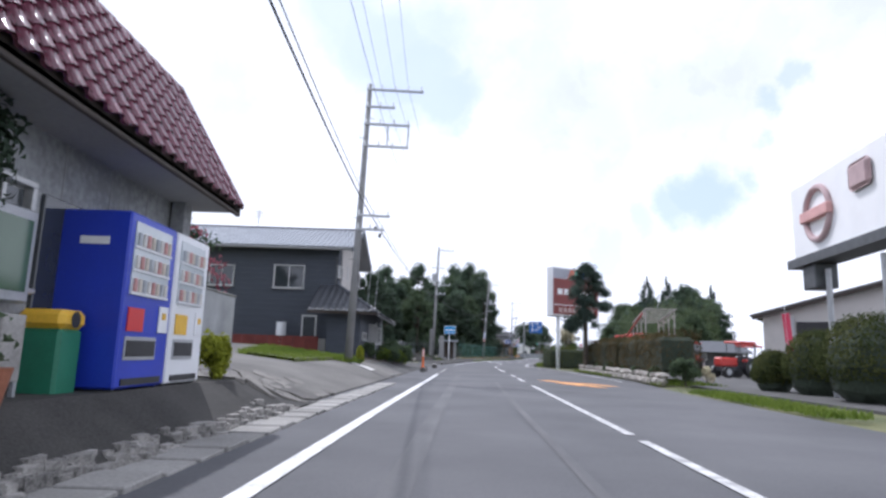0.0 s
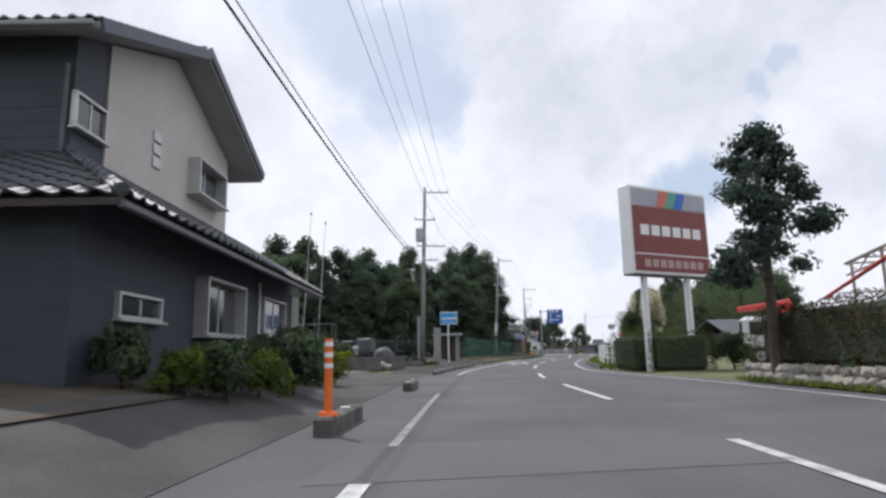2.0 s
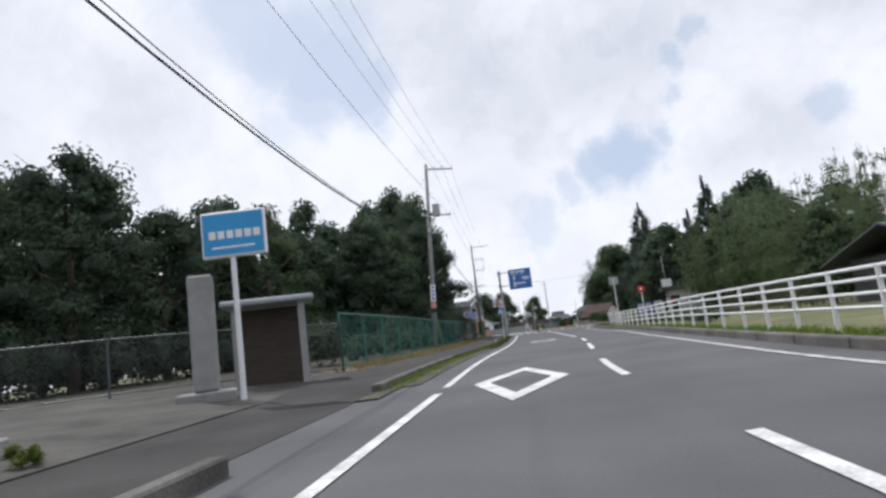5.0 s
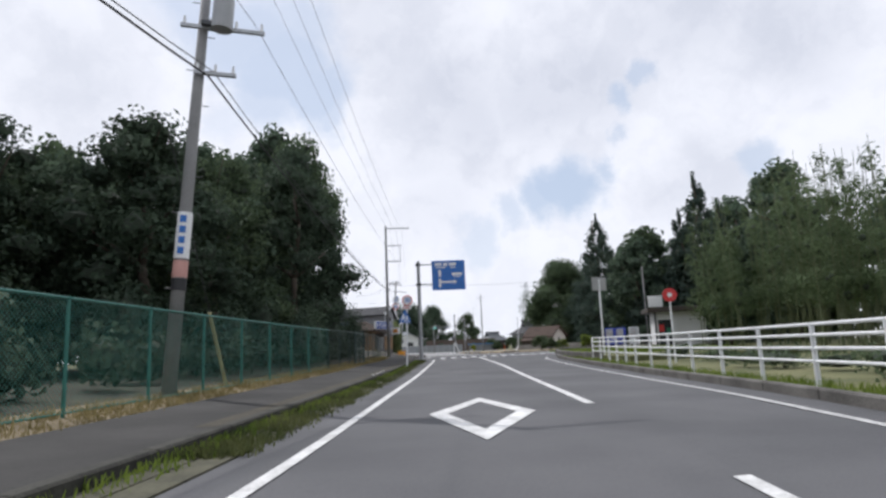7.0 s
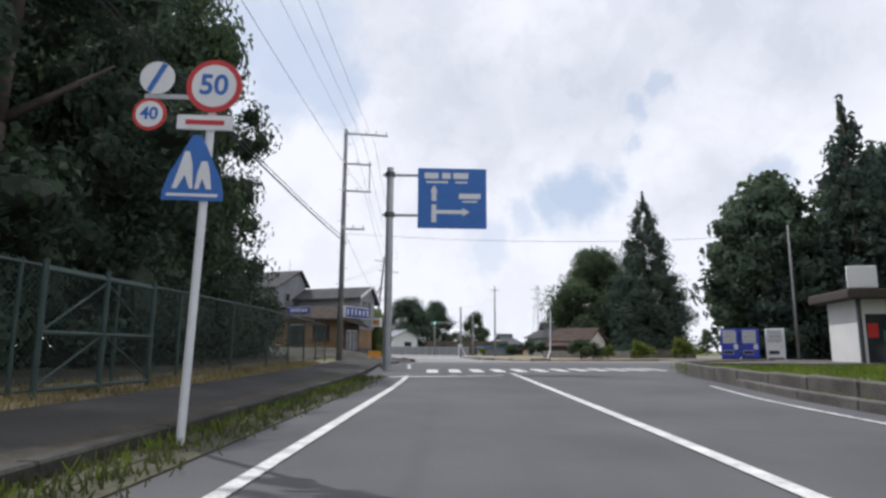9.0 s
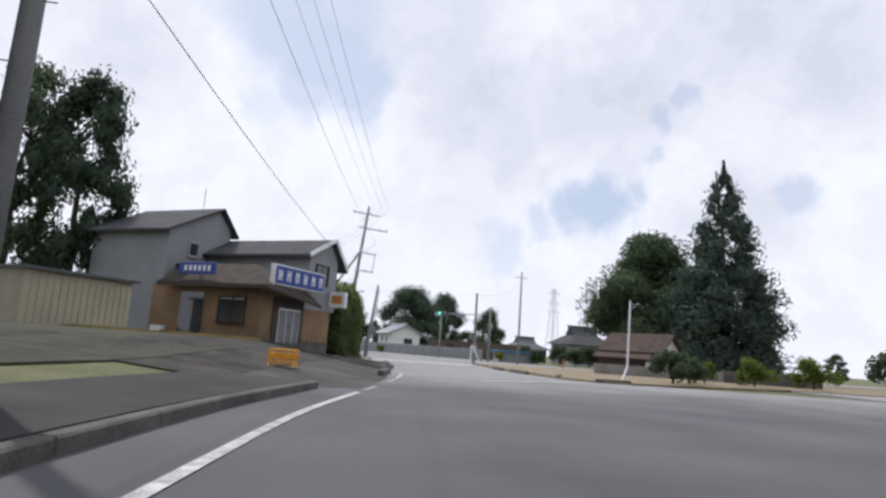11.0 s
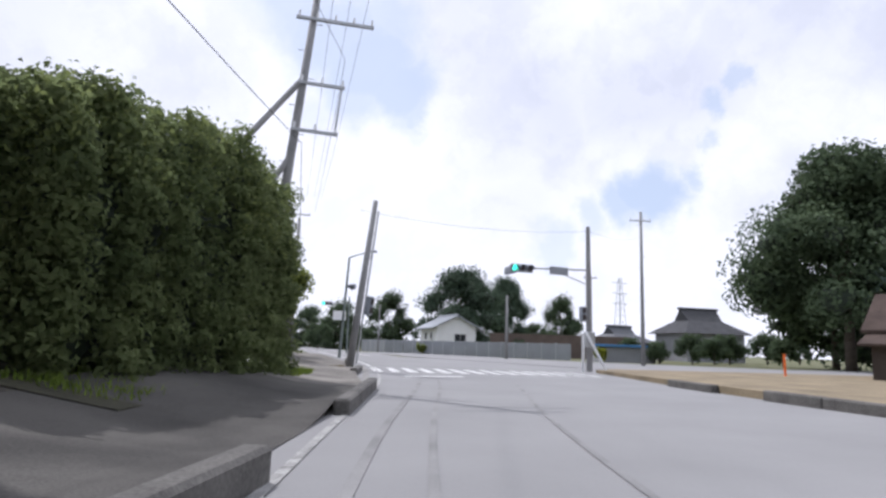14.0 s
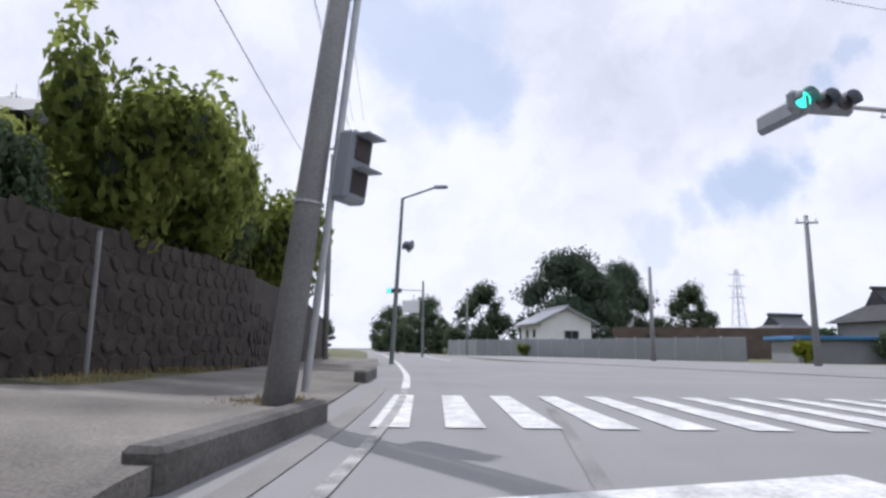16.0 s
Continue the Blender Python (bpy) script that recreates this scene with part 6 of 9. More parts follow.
part("underframe", nbox(-.5, .4, -4.1, 3.0, 4.2, 4.5), DARK_STEEL, wsign)
part("bracket_box", nbox(-.35, .35, 1.3, 2.2, 3.4, 4.2, .03), DARK_STEEL, wsign)
part("post", ntube((0, 1.2, 0), (0, 1.2, 4.0), .09, .09, 12), STEEL, wsign)
part("post", ntube((0, -2.0, 0), (0, -2.0, 4.0), .09, .09, 12), STEEL, wsign)
flag = thing("banner_flag", "tall thin red banner flag on a pole", "flag", at=(17.0, 30.5, .05), rz=20)
part("pole", ntube((0, 0, 0), (-.15, 0, 3.8), .02, .015, 8), WHITE_METAL, flag)
part("cloth", nbox(0, .5, -.012, .012, 1.5, 3.4, .01, Matrix.Rotation(-.1, 4, "Y")), mat("red_cloth", (.55, .05, .10), .8, .15, 4, 20, .1), flag)

# warehouse
ware = thing("warehouse", "long warehouse with grey roof and cream doors", "building", at=(26.6, 53.5, 0), rz=-34)
bm = prism(bmesh.new(), [(.9, 0), (19.1, 0), (19.1, 5.2), (10, 7.7), (.9, 5.2)], .8, 12)
for v in bm.verts:
    v.co = (v.co.y, v.co.x, v.co.z)
bmesh.ops.reverse_faces(bm, faces=bm.faces)
part("wall", bm, WALL_CREAM, ware)
for sg in (-1, 1):
    m = Matrix.Translation((10, 0, 7.85)) @ Matrix.Rotation(sg * math.atan2(2.8, 10), 4, "Y")
    part("roof", nbox(0 if sg > 0 else -10.4, 10.4 if sg > 0 else 0, 0, 13, -.16, 0, .01, m), SLATE, ware)
    part("verge_beam", nbox(0 if sg > 0 else -10.3, 10.3 if sg > 0 else 0, .06, .22, -.42, -.17, 0, m), WOOD_DARK, ware)
    for k in range(9):
        part("roof_seam", nbox(.1 if sg > 0 else -10.3, 10.3 if sg > 0 else -.1, .3 + k * 1.5, .36 + k * 1.5, -.01, .05, 0, m), SLATE, ware)
for a, b, mm in ((3.4, 7.6, BLACK), (8.6, 12.6, SIGN_WHITE), (13.6, 18.0, BLACK)):
    part("shutter", nbox(a, b, .7, .78, .05, 4.5), mm, ware)
for xx in (3.1, 8.1, 13.1):
    part("pillar", nbox(xx - .15, xx + .15, .45, .75, 0, 4.9), STEEL, ware)

def wheel(parent, x, y, r, w, side=1):
    wh = part("wheel", ntube((x, y, r), (x, y + side * w, r), r, r, 18), BLACK, parent)
    part("rim", ntube((x, y + side * w, r), (x, y + side * (w + .02), r), r * .55, r * .5, 14), STEEL, wh)


def tractor(x, y, yaw, s=1.0):
    t = thing("tractor", "red farm tractor with a sun roof parked in the yard", "tractor", "farm machines in the yard", (x, y, .05), yaw)
    part("bonnet", nbox(.3, 1.7, -.32, .32, .7, 1.25, .08), RED_PAINT, t)
    part("chassis", nbox(-.6, 1.6, -.25, .25, .4, .72, .03), DARK_STEEL, t)
    part("seat", nbox(-.5, 0, -.25, .25, .95, 1.35, .06), BLACK, t)
    part("fender", nbox(-.9, .1, -.75, -.35, 1.0, 1.15, .05), RED_PAINT, t)
    part("fender", nbox(-.9, .1, .35, .75, 1.0, 1.15, .05), RED_PAINT, t)
    part("roof", nbox(-.9, .5, -.65, .65, 2.15, 2.28, .05), RED_PAINT, t)
    for dx, dy in ((-.8, -.55), (-.8, .55), (.4, -.5), (.4, .5)):
        part("roof_post", ntube((dx, dy, 1.0), (dx, dy, 2.16), .025, .025, 6), DARK_STEEL, t)
    for sg in (-1, 1):
        wheel(t, -.45, sg * .45, .62, .32, sg)
        wheel(t, 1.35, sg * .4, .36, .22, sg)
    return t


trac = tractor(19.0, 40.0, 200)
copy_thing(trac, pose(21.5, 44.5, .05, 0, 0, 150))
copy_thing(trac, pose(17.6, 44.0, .05, 0, 0, 240))
copy_thing(trac, pose(24.3, 49.5, .05, 0, 0, 190))
tarp = thing("covered_machine", "farm machine under a dark tarpaulin", "machine", at=(22.5, 38.2, .05))
bm = bmesh.new()
bmesh.ops.create_icosphere(bm, subdivisions=3, radius=1, matrix=Matrix.LocRotScale((0, 0, .7), None, (1.3, 1.0, .75)))
for v in bm.verts:
    v.co.z = max(0.0, v.co.z + .1 * math.sin(v.co.x * 5) * math.cos(v.co.y * 4))
part("tarpaulin", bm, mat("dark_tarpaulin", (.06, .06, .065), .6, .2, 3, 20, .2), tarp)
ptub = thing("flower_bed", "pale flower clump in the grass corner", "plant", at=(11.7, 27.6, land(11.7, 27.6)))
pp, pn = clump_points(rngp, [((0, 0, .55), (.3, .3, .35)), ((.3, .2, .35), (.3, .3, .3))], 120)
ob = new("blossom", quad_mesh("blossom", leaf_quads(rngp, pp, .12, .8, pn), PLUME))
ob.parent = ptub
part("stem", ntube((0, 0, -.05), (0, 0, .5), .03, .02, 6), BARK, ptub)

# crane truck and loader frames
truck = thing("crane_truck", "flatbed truck with a red loading crane and white cab", "truck", at=(20.2, 58.6, .05), rz=158)
part("chassis", nbox(-3.4, 3.2, -.45, .45, .55, .85, .03), DARK_STEEL, truck)
part("bed", nbox(-3.6, 1.0, -1.05, 1.05, .9, 1.1, .02), mat("orange_red_paint", (.55, .12, .04), .5, .2, 2, 20, .05), truck)
part("side_board", nbox(-3.6, 1.0, 1.02, 1.08, 1.1, 1.45, .01), MATS["orange_red_paint"], truck)
part("side_board", nbox(-3.6, 1.0, -1.08, -1.02, 1.1, 1.45, .01), MATS["orange_red_paint"], truck)
cab = part("cab", nbox(1.7, 3.3, -1.0, 1.0, .75, 2.35, .15), WHITE_VM, truck, "white driver's cab")
part("windscreen", nbox(3.28, 3.32, -.85, .85, 1.45, 2.15, .01), GLASS_DARK, cab)
part("side_window", nbox(2.2, 3.0, -1.02, -1.0, 1.45, 2.1), GLASS_DARK, cab)
part("side_window", nbox(2.2, 3.0, 1.0, 1.02, 1.45, 2.1), GLASS_DARK, cab)
part("bumper", nbox(3.2, 3.4, -1.0, 1.0, .45, .75, .04), RED_PAINT, cab)
part("crane_column", nbox(1.15, 1.6, -.25, .25, .9, 2.6, .05), RED_PAINT, truck)
bm = bmesh.new()
tube(bm, (1.4, 0, 2.5), (1.0, 0, 3.0), .2, .18, 8)
tube(bm, (1.0, 0, 3.0), (3.4, 0, 2.75), .2, .13, 8)
part("crane_boom", bm, RED_PAINT, truck, "folded red crane boom")
for xx in (-2.6, -1.5, 2.6):
    for sg in (-1, 1):
        wheel(truck, xx, sg * .75, .45, .25, sg)
part("tool_box", nbox(-.9, .6, -1.0, -.4, 1.1, 1.7, .03), mat("blue_sheet", (.05, .22, .55), .6, .15, 2, 20, .1), truck)
truck.matrix_world = pose(20.2, 58.6, .05, 0, 0, 158) @ Matrix.Diagonal((1.08, 1.08, 1.08, 1))
frame_ = thing("steel_frame", "tall pale steel canopy frame with a sloping boom in the yard", "frame", at=(14.8, 43.5, 0.05), rz=80)
PALE_STEEL = mat("pale_rusty_steel", (.36, .33, .30), .6, .25, 4, 30, .1)
for dx in (-3, -1, 1, 3):
    for dy in (-.9, .9):
        part("upright", ntube((dx, dy, 0), (dx, dy, 3.95 - .08 * dx), .05, .05, 8), PALE_STEEL, frame_)
for dy in (-.9, .9):
    part("beam", ntube((-3.6, dy, 4.2), (3.4, dy, 3.7), .06, .06, 8), PALE_STEEL, frame_)
    part("beam", ntube((-3.6, dy, 3.8), (3.4, dy, 3.3), .04, .04, 8), PALE_STEEL, frame_)
    for k in range(8):
        part("brace", ntube((-3.4 + k * .85, dy, (3.78 if k % 2 else 4.18) - .06 * k), (-2.55 + k * .85, dy, (4.12 if k % 2 else 3.72) - .06 * k), .025, .025, 6), PALE_STEEL, frame_)
for k in range(8):
    part("rafter", ntube((-3.5 + k * .97, -.9, 4.19 - .07 * k), (-3.5 + k * .97, .9, 4.19 - .07 * k), .035, .035, 6), PALE_STEEL, frame_)
part("boom", ntube((-2.0, .95, 4.0), (4.4, 1.3, 2.6), .07, .06, 8), RED_PAINT, frame_, "faded red boom")

# ---------------------------------------------------------------- middle left: yard, stones, sign
shedl = thing("lean_to", "dark lean-to of grey boards beyond the house", "shed", at=(-6.5, 50, 0))
inparent(part("wall", nbox(-12, -7.4, 48.5, 53, 0, 3.0), mat("grey_boards", (.16, .16, .165), .8, .25, 1, 15, .2, stretch=(4, 4, 1)), shedl), shedl)
inparent(part("panel", nbox(-7.4, -7.34, 49.5, 52.5, 1.4, 2.6), mat("greenish_panel", (.30, .34, .30), .5, .1, 1, 20, .05), shedl), shedl)
poly_part("roof", [[(-7.2, 48.3, 3.0), (-7.2, 53.2, 3.0), (-12.2, 53.2, 3.5), (-12.2, 48.3, 3.5)]], TILE_GREY, shedl, .1)
van = thing("van", "white van parked by the lean-to", "van", at=(-9.9, 56.3, land(-9.9, 56.3)), rz=100)
vb = bmesh.new()
prism(vb, [(-.8, .3), (.8, .3), (.8, 1.2), (.62, 1.85), (-.62, 1.85), (-.8, 1.2)], -1.6, 1.6)
part("body", vb, WHITE_VM, van)
part("windscreen", nbox(1.58, 1.62, -.6, .6, 1.15, 1.7), GLASS_DARK, van)
part("side_window", nbox(-1.2, 1.3, -.76, -.7, 1.22, 1.68), GLASS_DARK, van)
part("side_window", nbox(-1.2, 1.3, .7, .76, 1.22, 1.68), GLASS_DARK, van)
for xx in (-1.0, 1.0):
    for sg in (-1, 1):
        wheel(van, xx, sg * .62, .29, .18, sg)
SCAFFOLD = mat("weathered_scaffold_tube", (.15, .155, .15), .7, .2, 3, 30, .05, metal=.2)
scaf = thing("scaffolding", "stack of weathered grey scaffolding frames in the yard", "scaffolding", at=(-9.2, 63, land(-9.2, 63)))
for k in range(8):
    xx = -4.0 + k * 1.05
    hh = 4.9 - k * .33
    for dy in (0, 1.2):
        part("upright", ntube((xx, dy, 0), (xx, dy, hh), .025, .025, 6), SCAFFOLD, scaf)
    for zz in np.arange(1.6, hh, .95):
        part("rail", ntube((xx, 0, zz), (xx, 1.2, zz), .02, .02, 6), SCAFFOLD, scaf)
        if k < 7:
            part("rail", ntube((xx, 0, zz), (xx + 1.05, 0, zz), .02, .02, 6), SCAFFOLD, scaf)
part("deck", nbox(-4, 3.5, 0, 1.2, 1.55, 1.62), mat("rusty_deck", (.2, .17, .14), .8, .3, 3, 30, .2), scaf)
for dx, dy, hh in ((-7.7, 63, 9.2), (-7.1, 64.5, 8.9)):
    pl = thing("flag_pole", "tall thin pale pole with a small knob", "pole", "thin poles in the yard", (dx, dy, land(dx, dy)))
    part("shaft", ntube((0, 0, 0), (.5, 0, hh), .032, .016, 8), STEEL, pl)
    part("knob", ntube((.5, 0, hh), (.5, 0, hh + .15), .06, .04, 8), DARK_STEEL, pl)


PLANTER = mat("weathered_stone_trough", (.105, .098, .09), .92, .3, 1.5, 30, .4, second=(.19, .18, .165))


def planter(x, y, yaw, w=1.7, d=1.0, h=.62):
    t = thing("stone_planter", "rectangular grey stone planter trough", "planter", "stone planters", (x, y, land(x, y)), yaw)
    part("side", nbox(-w / 2, w / 2, -d / 2, -d / 2 + .1, 0, h, .015), PLANTER, t)
    part("side", nbox(-w / 2, w / 2, d / 2 - .1, d / 2, 0, h, .015), PLANTER, t)
    part("side", nbox(-w / 2, -w / 2 + .1, -d / 2 + .1, d / 2 - .1, 0, h, .015), PLANTER, t)
    part("side", nbox(w / 2 - .1, w / 2, -d / 2 + .1, d / 2 - .1, 0, h, .015), PLANTER, t)
    part("soil", nbox(-w / 2 + .1, w / 2 - .1, -d / 2 + .1, d / 2 - .1, .1, h - .015), mat("rusty_soil", (.32, .15, .05), .95, .3, 3, 20, .3), t)
    return t


pl1 = planter(-3.6, 60.3, 12, h=.72)
copy_thing(pl1, pose(-2.45, 63.1, land(-2.45, 63.1), 0, 0, 15))
planter(-1.45, 67.0, 20, 1.4, .95, .34)
for i, (x, y, s) in enumerate(((-.6, 68.0, .34), (-.2, 68.9, .3), (-1.2, 68.3, .42), (-.1, 69.8, .3), (-1.9, 68.6, .45), (-2.6, 67.4, .4), (-.8, 69.5, .36), (.2, 70.4, .26), (-2.9, 69.2, .5))):
    again(SH_LIGHT if i % 2 else SH_DARK, x, y, i * 47, s)
for i in range(30):
    x, y = -2.2 - rngs.uniform(0, 3.0), 61.5 + rngs.uniform(0, 7.5)
    tagged(stone(None, x, y, land(x, y) + .1, rngs.uniform(.14, .34), .8, "boulder"), "rough garden stone by the planters", "stone", "loose stones")
for i, (x, y, s, src) in enumerate(((-5.6, 60.4, 1.15, SH_YEL), (-6.1, 60.9, 1.2, SH_YEL), (-5.9, 61.6, 1.2, SH_YEL), (-4.9, 61.6, 1.1, SH_YEL), (-5.3, 62.4, 1.0, SH_DARK), (-6.6, 61.6, 1.1, SH_LIGHT), (-7.2, 62.6, 1.3, SH_DARK), (-8.2, 63.5, 1.4, SH_LIGHT), (-2.3, 63.0, .45, SH_YEL), (-1.9, 65.2, .4, SH_DARK), (-9.4, 66, 1.3, SH_DARK), (-4.4, 62.0, .6, SH_LIGHT), (-7.4, 58.8, .9, SH_DARK), (-8.4, 60.0, 1.1, SH_LIGHT), (-9.6, 62, 1.3, SH_DARK), (-2.0, 64.8, .5, SH_LIGHT), (-4.6, 51.4, .95, SH_YEL), (-4.3, 50.4, 1.0, SH_YEL), (-4.0, 49.4, 1.0, SH_YEL), (-4.9, 52.4, .8, SH_LIGHT), (-7.6, 67, 1.4, SH_DARK), (-10, 70, 1.5, SH_LIGHT))):
    again(src, x, y, i * 63, s)
TARP = mat("grey_tarpaulin", (.085, .09, .10), .6, .12, 2, 20, .15)
loader = thing("covered_machine", "dark machine half covered by a hanging grey tarpaulin", "machine", at=(-5.0, 67.0, land(-5.0, 67.0)), rz=-12)
part("body", nbox(-1.5, .9, -.5, .5, .3, 1.1, .06), DARK_STEEL, loader)
part("engine", nbox(-.9, .0, -.35, .35, 1.1, 1.6, .08), BLACK, loader)
bm = bmesh.new()
prof = [(-.65, .85), (-.62, 1.65), (-.52, 1.75), (.4, 1.7), (.52, .9)]
prism(bm, prof, .3, 1.2)
for v in bm.verts:
    v.co.y += .05 * math.sin(v.co.z * 5 + v.co.x * 3)
part("tarpaulin", bm, TARP, loader, "hanging grey tarpaulin")
for xx in (-1.0, .9):
    for sg in (-1, 1):
        wheel(loader, xx, sg * .4, .35, .2, sg)
cov = thing("covered_load", "rounded load under a grey sheet in the yard", "load", at=(-3.3, 68.4, land(-3.3, 68.4)))
bm = bmesh.new()
bmesh.ops.create_icosphere(bm, subdivisions=3, radius=1, matrix=Matrix.LocRotScale((0, 0, .45), None, (.75, .6, .75)))
for v in bm.verts:
    v.co.z = max(0.0, v.co.z + .04 * math.sin(v.co.x * 9) * math.cos(v.co.y * 7))
part("sheet", bm, TARP, cov)
part("cord", ntube((-.5, -.5, .5), (.5, -.5, .5), .015, .015, 6), ORANGE, cov)
pipes = thing("pipe_stack", "pale green and grey pipes lying on dark timbers", "pipes", at=(-6.4, 64.2, land(-6.4, 64.2)), rz=8)
for i in range(5):
    part("pipe", ntube((-1.8, (i % 3) * .36, .78 + .3 * (i // 3)), (1.9, (i % 3) * .36, .78 + .3 * (i // 3)), .17, .17, 12), mat("pale_green_pipe", (.34, .38, .35), .6, .15, 2, 20, .05) if i % 2 else STONE, pipes)
for i in range(3):
    part("timber", nbox(-1.5 + i * 1.3, -1.2 + i * 1.3, -.2, 1.0, 0, .6, .02), WOOD_DARK, pipes)
rub = thing("rubble_heap", "heap of broken concrete rubble between the planters", "rubble", at=(-3.2, 62.0, land(-3.2, 62.0)))
for i in range(46):
    a, r = rngs.uniform(0, 6.28), rngs.uniform(0, .9)
    stone(rub, -3.2 + r * math.cos(a), 61.9 + r * .7 * math.sin(a), land(-3.2, 62) + .55 * (1 - r) + .05, rngs.uniform(.1, .22), .8, "rubble_piece")

mon1 = thing("memorial_stone", "tall upright grey memorial stone behind the pole", "memorial stone", "memorial stones", (-.88, 71.0, land(-.88, 71.0)), 10)
part("plinth", nbox(-.45, .45, -.35, .35, -.1, .25, .03), STONE, mon1)
part("slab", nbox(-.23, .23, -.15, .15, .25, 3.4, .05), STONE, mon1)
mon2 = thing("memorial_stone", "upright grey memorial stone on a stepped base", "memorial stone", "memorial stones", (.25, 77.2, land(.25, 77.2)), 10)
part("plinth", nbox(-.6, .6, -.45, .45, -.1, .2, .03), STONE, mon2)
part("slab", nbox(-.27, .27, -.16, .16, .2, 2.75, .05), STONE, mon2)
shr = thing("wayside_shelter", "small roofed wayside shelter beside the stones", "shelter", at=(1.0, 80.4, land(1, 80.4)), rz=8)
part("roof", nbox(-1.1, 1.3, -.8, .8, 2.15, 2.32, .05), TILE_PALE, shr)
for dx in (-.75, .95):
    for dy in (-.5, .5):
        part("post", nbox(dx - .09, dx + .09, dy - .09, dy + .09, 0, 2.15), STONE, shr)
part("wall", nbox(-.7, .9, .45, .55, 0, 2.1), WOOD_DARK, shr)
bsign = thing("information_sign", "light blue rectangular sign on a white post", "sign", at=(1.15, 76.6, land(1.15, 76.6)), rz=-4)
part("post", ntube((0, 0, -.1), (0, 0, 3.1), .06, .06, 12), WHITE_METAL, bsign)
bpan = part("panel", nbox(-.62, .75, -.09, .05, 3.05, 4.05, .02), SIGN_WHITE, bsign)
part("face", nbox(-.58, .71, -.1, -.09, 3.1, 4.0), SKY_BLUE, bpan, "light blue face")
for i in range(6):
    part("mark_bar", nbox(-.45 + i * .19, -.45 + i * .19 + .14, -.108, -.1, 3.45, 3.62), SIGN_WHITE, bpan)
part("mark_bar", nbox(-.4, .5, -.108, -.1, 3.24, 3.28), SIGN_WHITE, bpan)

# ---------------------------------------------------------------- fences
def chain_fence(points, h, material, label, post_gap=3.0, spacing=.13, rail=True, post_mat=None):
    t = thing("chain_link_fence", label, "fence", at=(points[0][0], points[0][1], land(*points[0])))
    inv = t.matrix_world.inverted()
    post_mat = post_mat or material
    dens = [points[0]]
    for (xa, ya), (xb, yb) in zip(points, points[1:]):
        L = math.hypot(xb - xa, yb - ya)
        n = max(1, int(round(L / post_gap)))
        for i in range(1, n + 1):
            dens.append((xa + (xb - xa) * i / n, ya + (yb - ya) * i / n))
    for x, y in dens:
        b = inv @ Vector((x, y, land(x, y)))
        part("post", ntube(b - Vector((0, 0, .2)), b + Vector((0, 0, h + .03)), .035, .035, 8), post_mat, t)
    for (xa, ya), (xb, yb) in zip(dens, dens[1:]):
        A, B = inv @ Vector((xa, ya, land(xa, ya))), inv @ Vector((xb, yb, land(xb, yb)))
        if rail:
            part("top_rail", ntube(A + Vector((0, 0, h)), B + Vector((0, 0, h)), .028, .028, 8), material, t)
            part("bottom_rail", ntube(A + Vector((0, 0, .12)), B + Vector((0, 0, .12)), .02, .02, 6), material, t)
        L = (B - A).length
        d = (B - A) / L
        n = int((L + h) / spacing)
        verts, faces = [], []
        side = Vector((d.y, -d.x, 0)).normalized() * .004
        for sgn in (0, 1):
            for i in range(n):
                s0 = -h + i * spacing
                a0, b0 = max(0, -s0), min(h, L - s0)
                if b0 - a0 < .02:
                    continue
                pa, pb = s0 + a0, s0 + b0
                if sgn:
                    pa, pb = L - pa, L - pb
                p, q = A + d * pa + Vector((0, 0, .12 + a0 * (h - .12) / h)), A + d * pb + Vector((0, 0, .12 + b0 * (h - .12) / h))
                w = d * .006
                o = len(verts)
                verts += [p - w + side, p + w + side, q + w + side, q - w + side]
                faces.append((o, o + 1, o + 2, o + 3))
        tagged(part("wire_mesh", (verts, faces), material, t), kind="stuff")
    return t


FX = lambda y: LEFT(y) - 4.75
DULL_GREEN = mat("weathered_green_wire", (0.035, 0.062, 0.054), 0.6, 0.2, 3, 30, 0.05)
chain_fence([(FX(y), y) for y in (84, 92, 100, 108, 116, 120)], 1.95, GREEN_FENCE, "green chain-link fence along the footway", spacing=.10)
chain_fence([(FX(y), y) for y in (120, 126, 131, 138, 145, 152)], 1.95, DULL_GREEN, "dull dark green chain-link fence with a gate by the footway", spacing=.12)
chain_fence([(-16, 77), (-8, 78.5), (-1, 82), (FX(84), 84)], 1.6, DARK_STEEL, "old dark chain-link fence at the edge of the wood", spacing=.14)
gate = thing("yard_gate", "dull grey-green steel gate in the dark fence", "gate", at=(FX(127) + .1, 126, land(FX(127), 127)), rz=76)
for a in ((0, 3.0, 1.85), (0, 3.0, .95), (0, 3.0, .15)):
    part("gate_bar", ntube((a[0], 0, a[2]), (a[1], 0, a[2]), .035, .035, 8), DULL_GREEN, gate)
for a in (0, 1.5, 3.0):
    part("gate_post", ntube((a, 0, 0), (a, 0, 2.0), .045, .045, 8), DULL_GREEN, gate)
for a, b in (((0, .2), (1.5, .95)), ((3, .2), (1.5, .95)), ((0, .95), (1.5, 1.8)), ((3, .95), (1.5, 1.8))):
    part("brace", ntube((a[0], 0, a[1]), (b[0], 0, b[1]), .02, .02, 6), DULL_GREEN, gate)
prop = thing("yellow_stay", "yellow-sleeved guy wire of the utility pole", "guy wire", at=(FX(107) - .1, 107.5, land(FX(107), 107)), rz=0)
part("wire", ntube((0, 0, 0), (-1.1, -2.6, 6.5), .012, .012, 6), CABLE, prop)
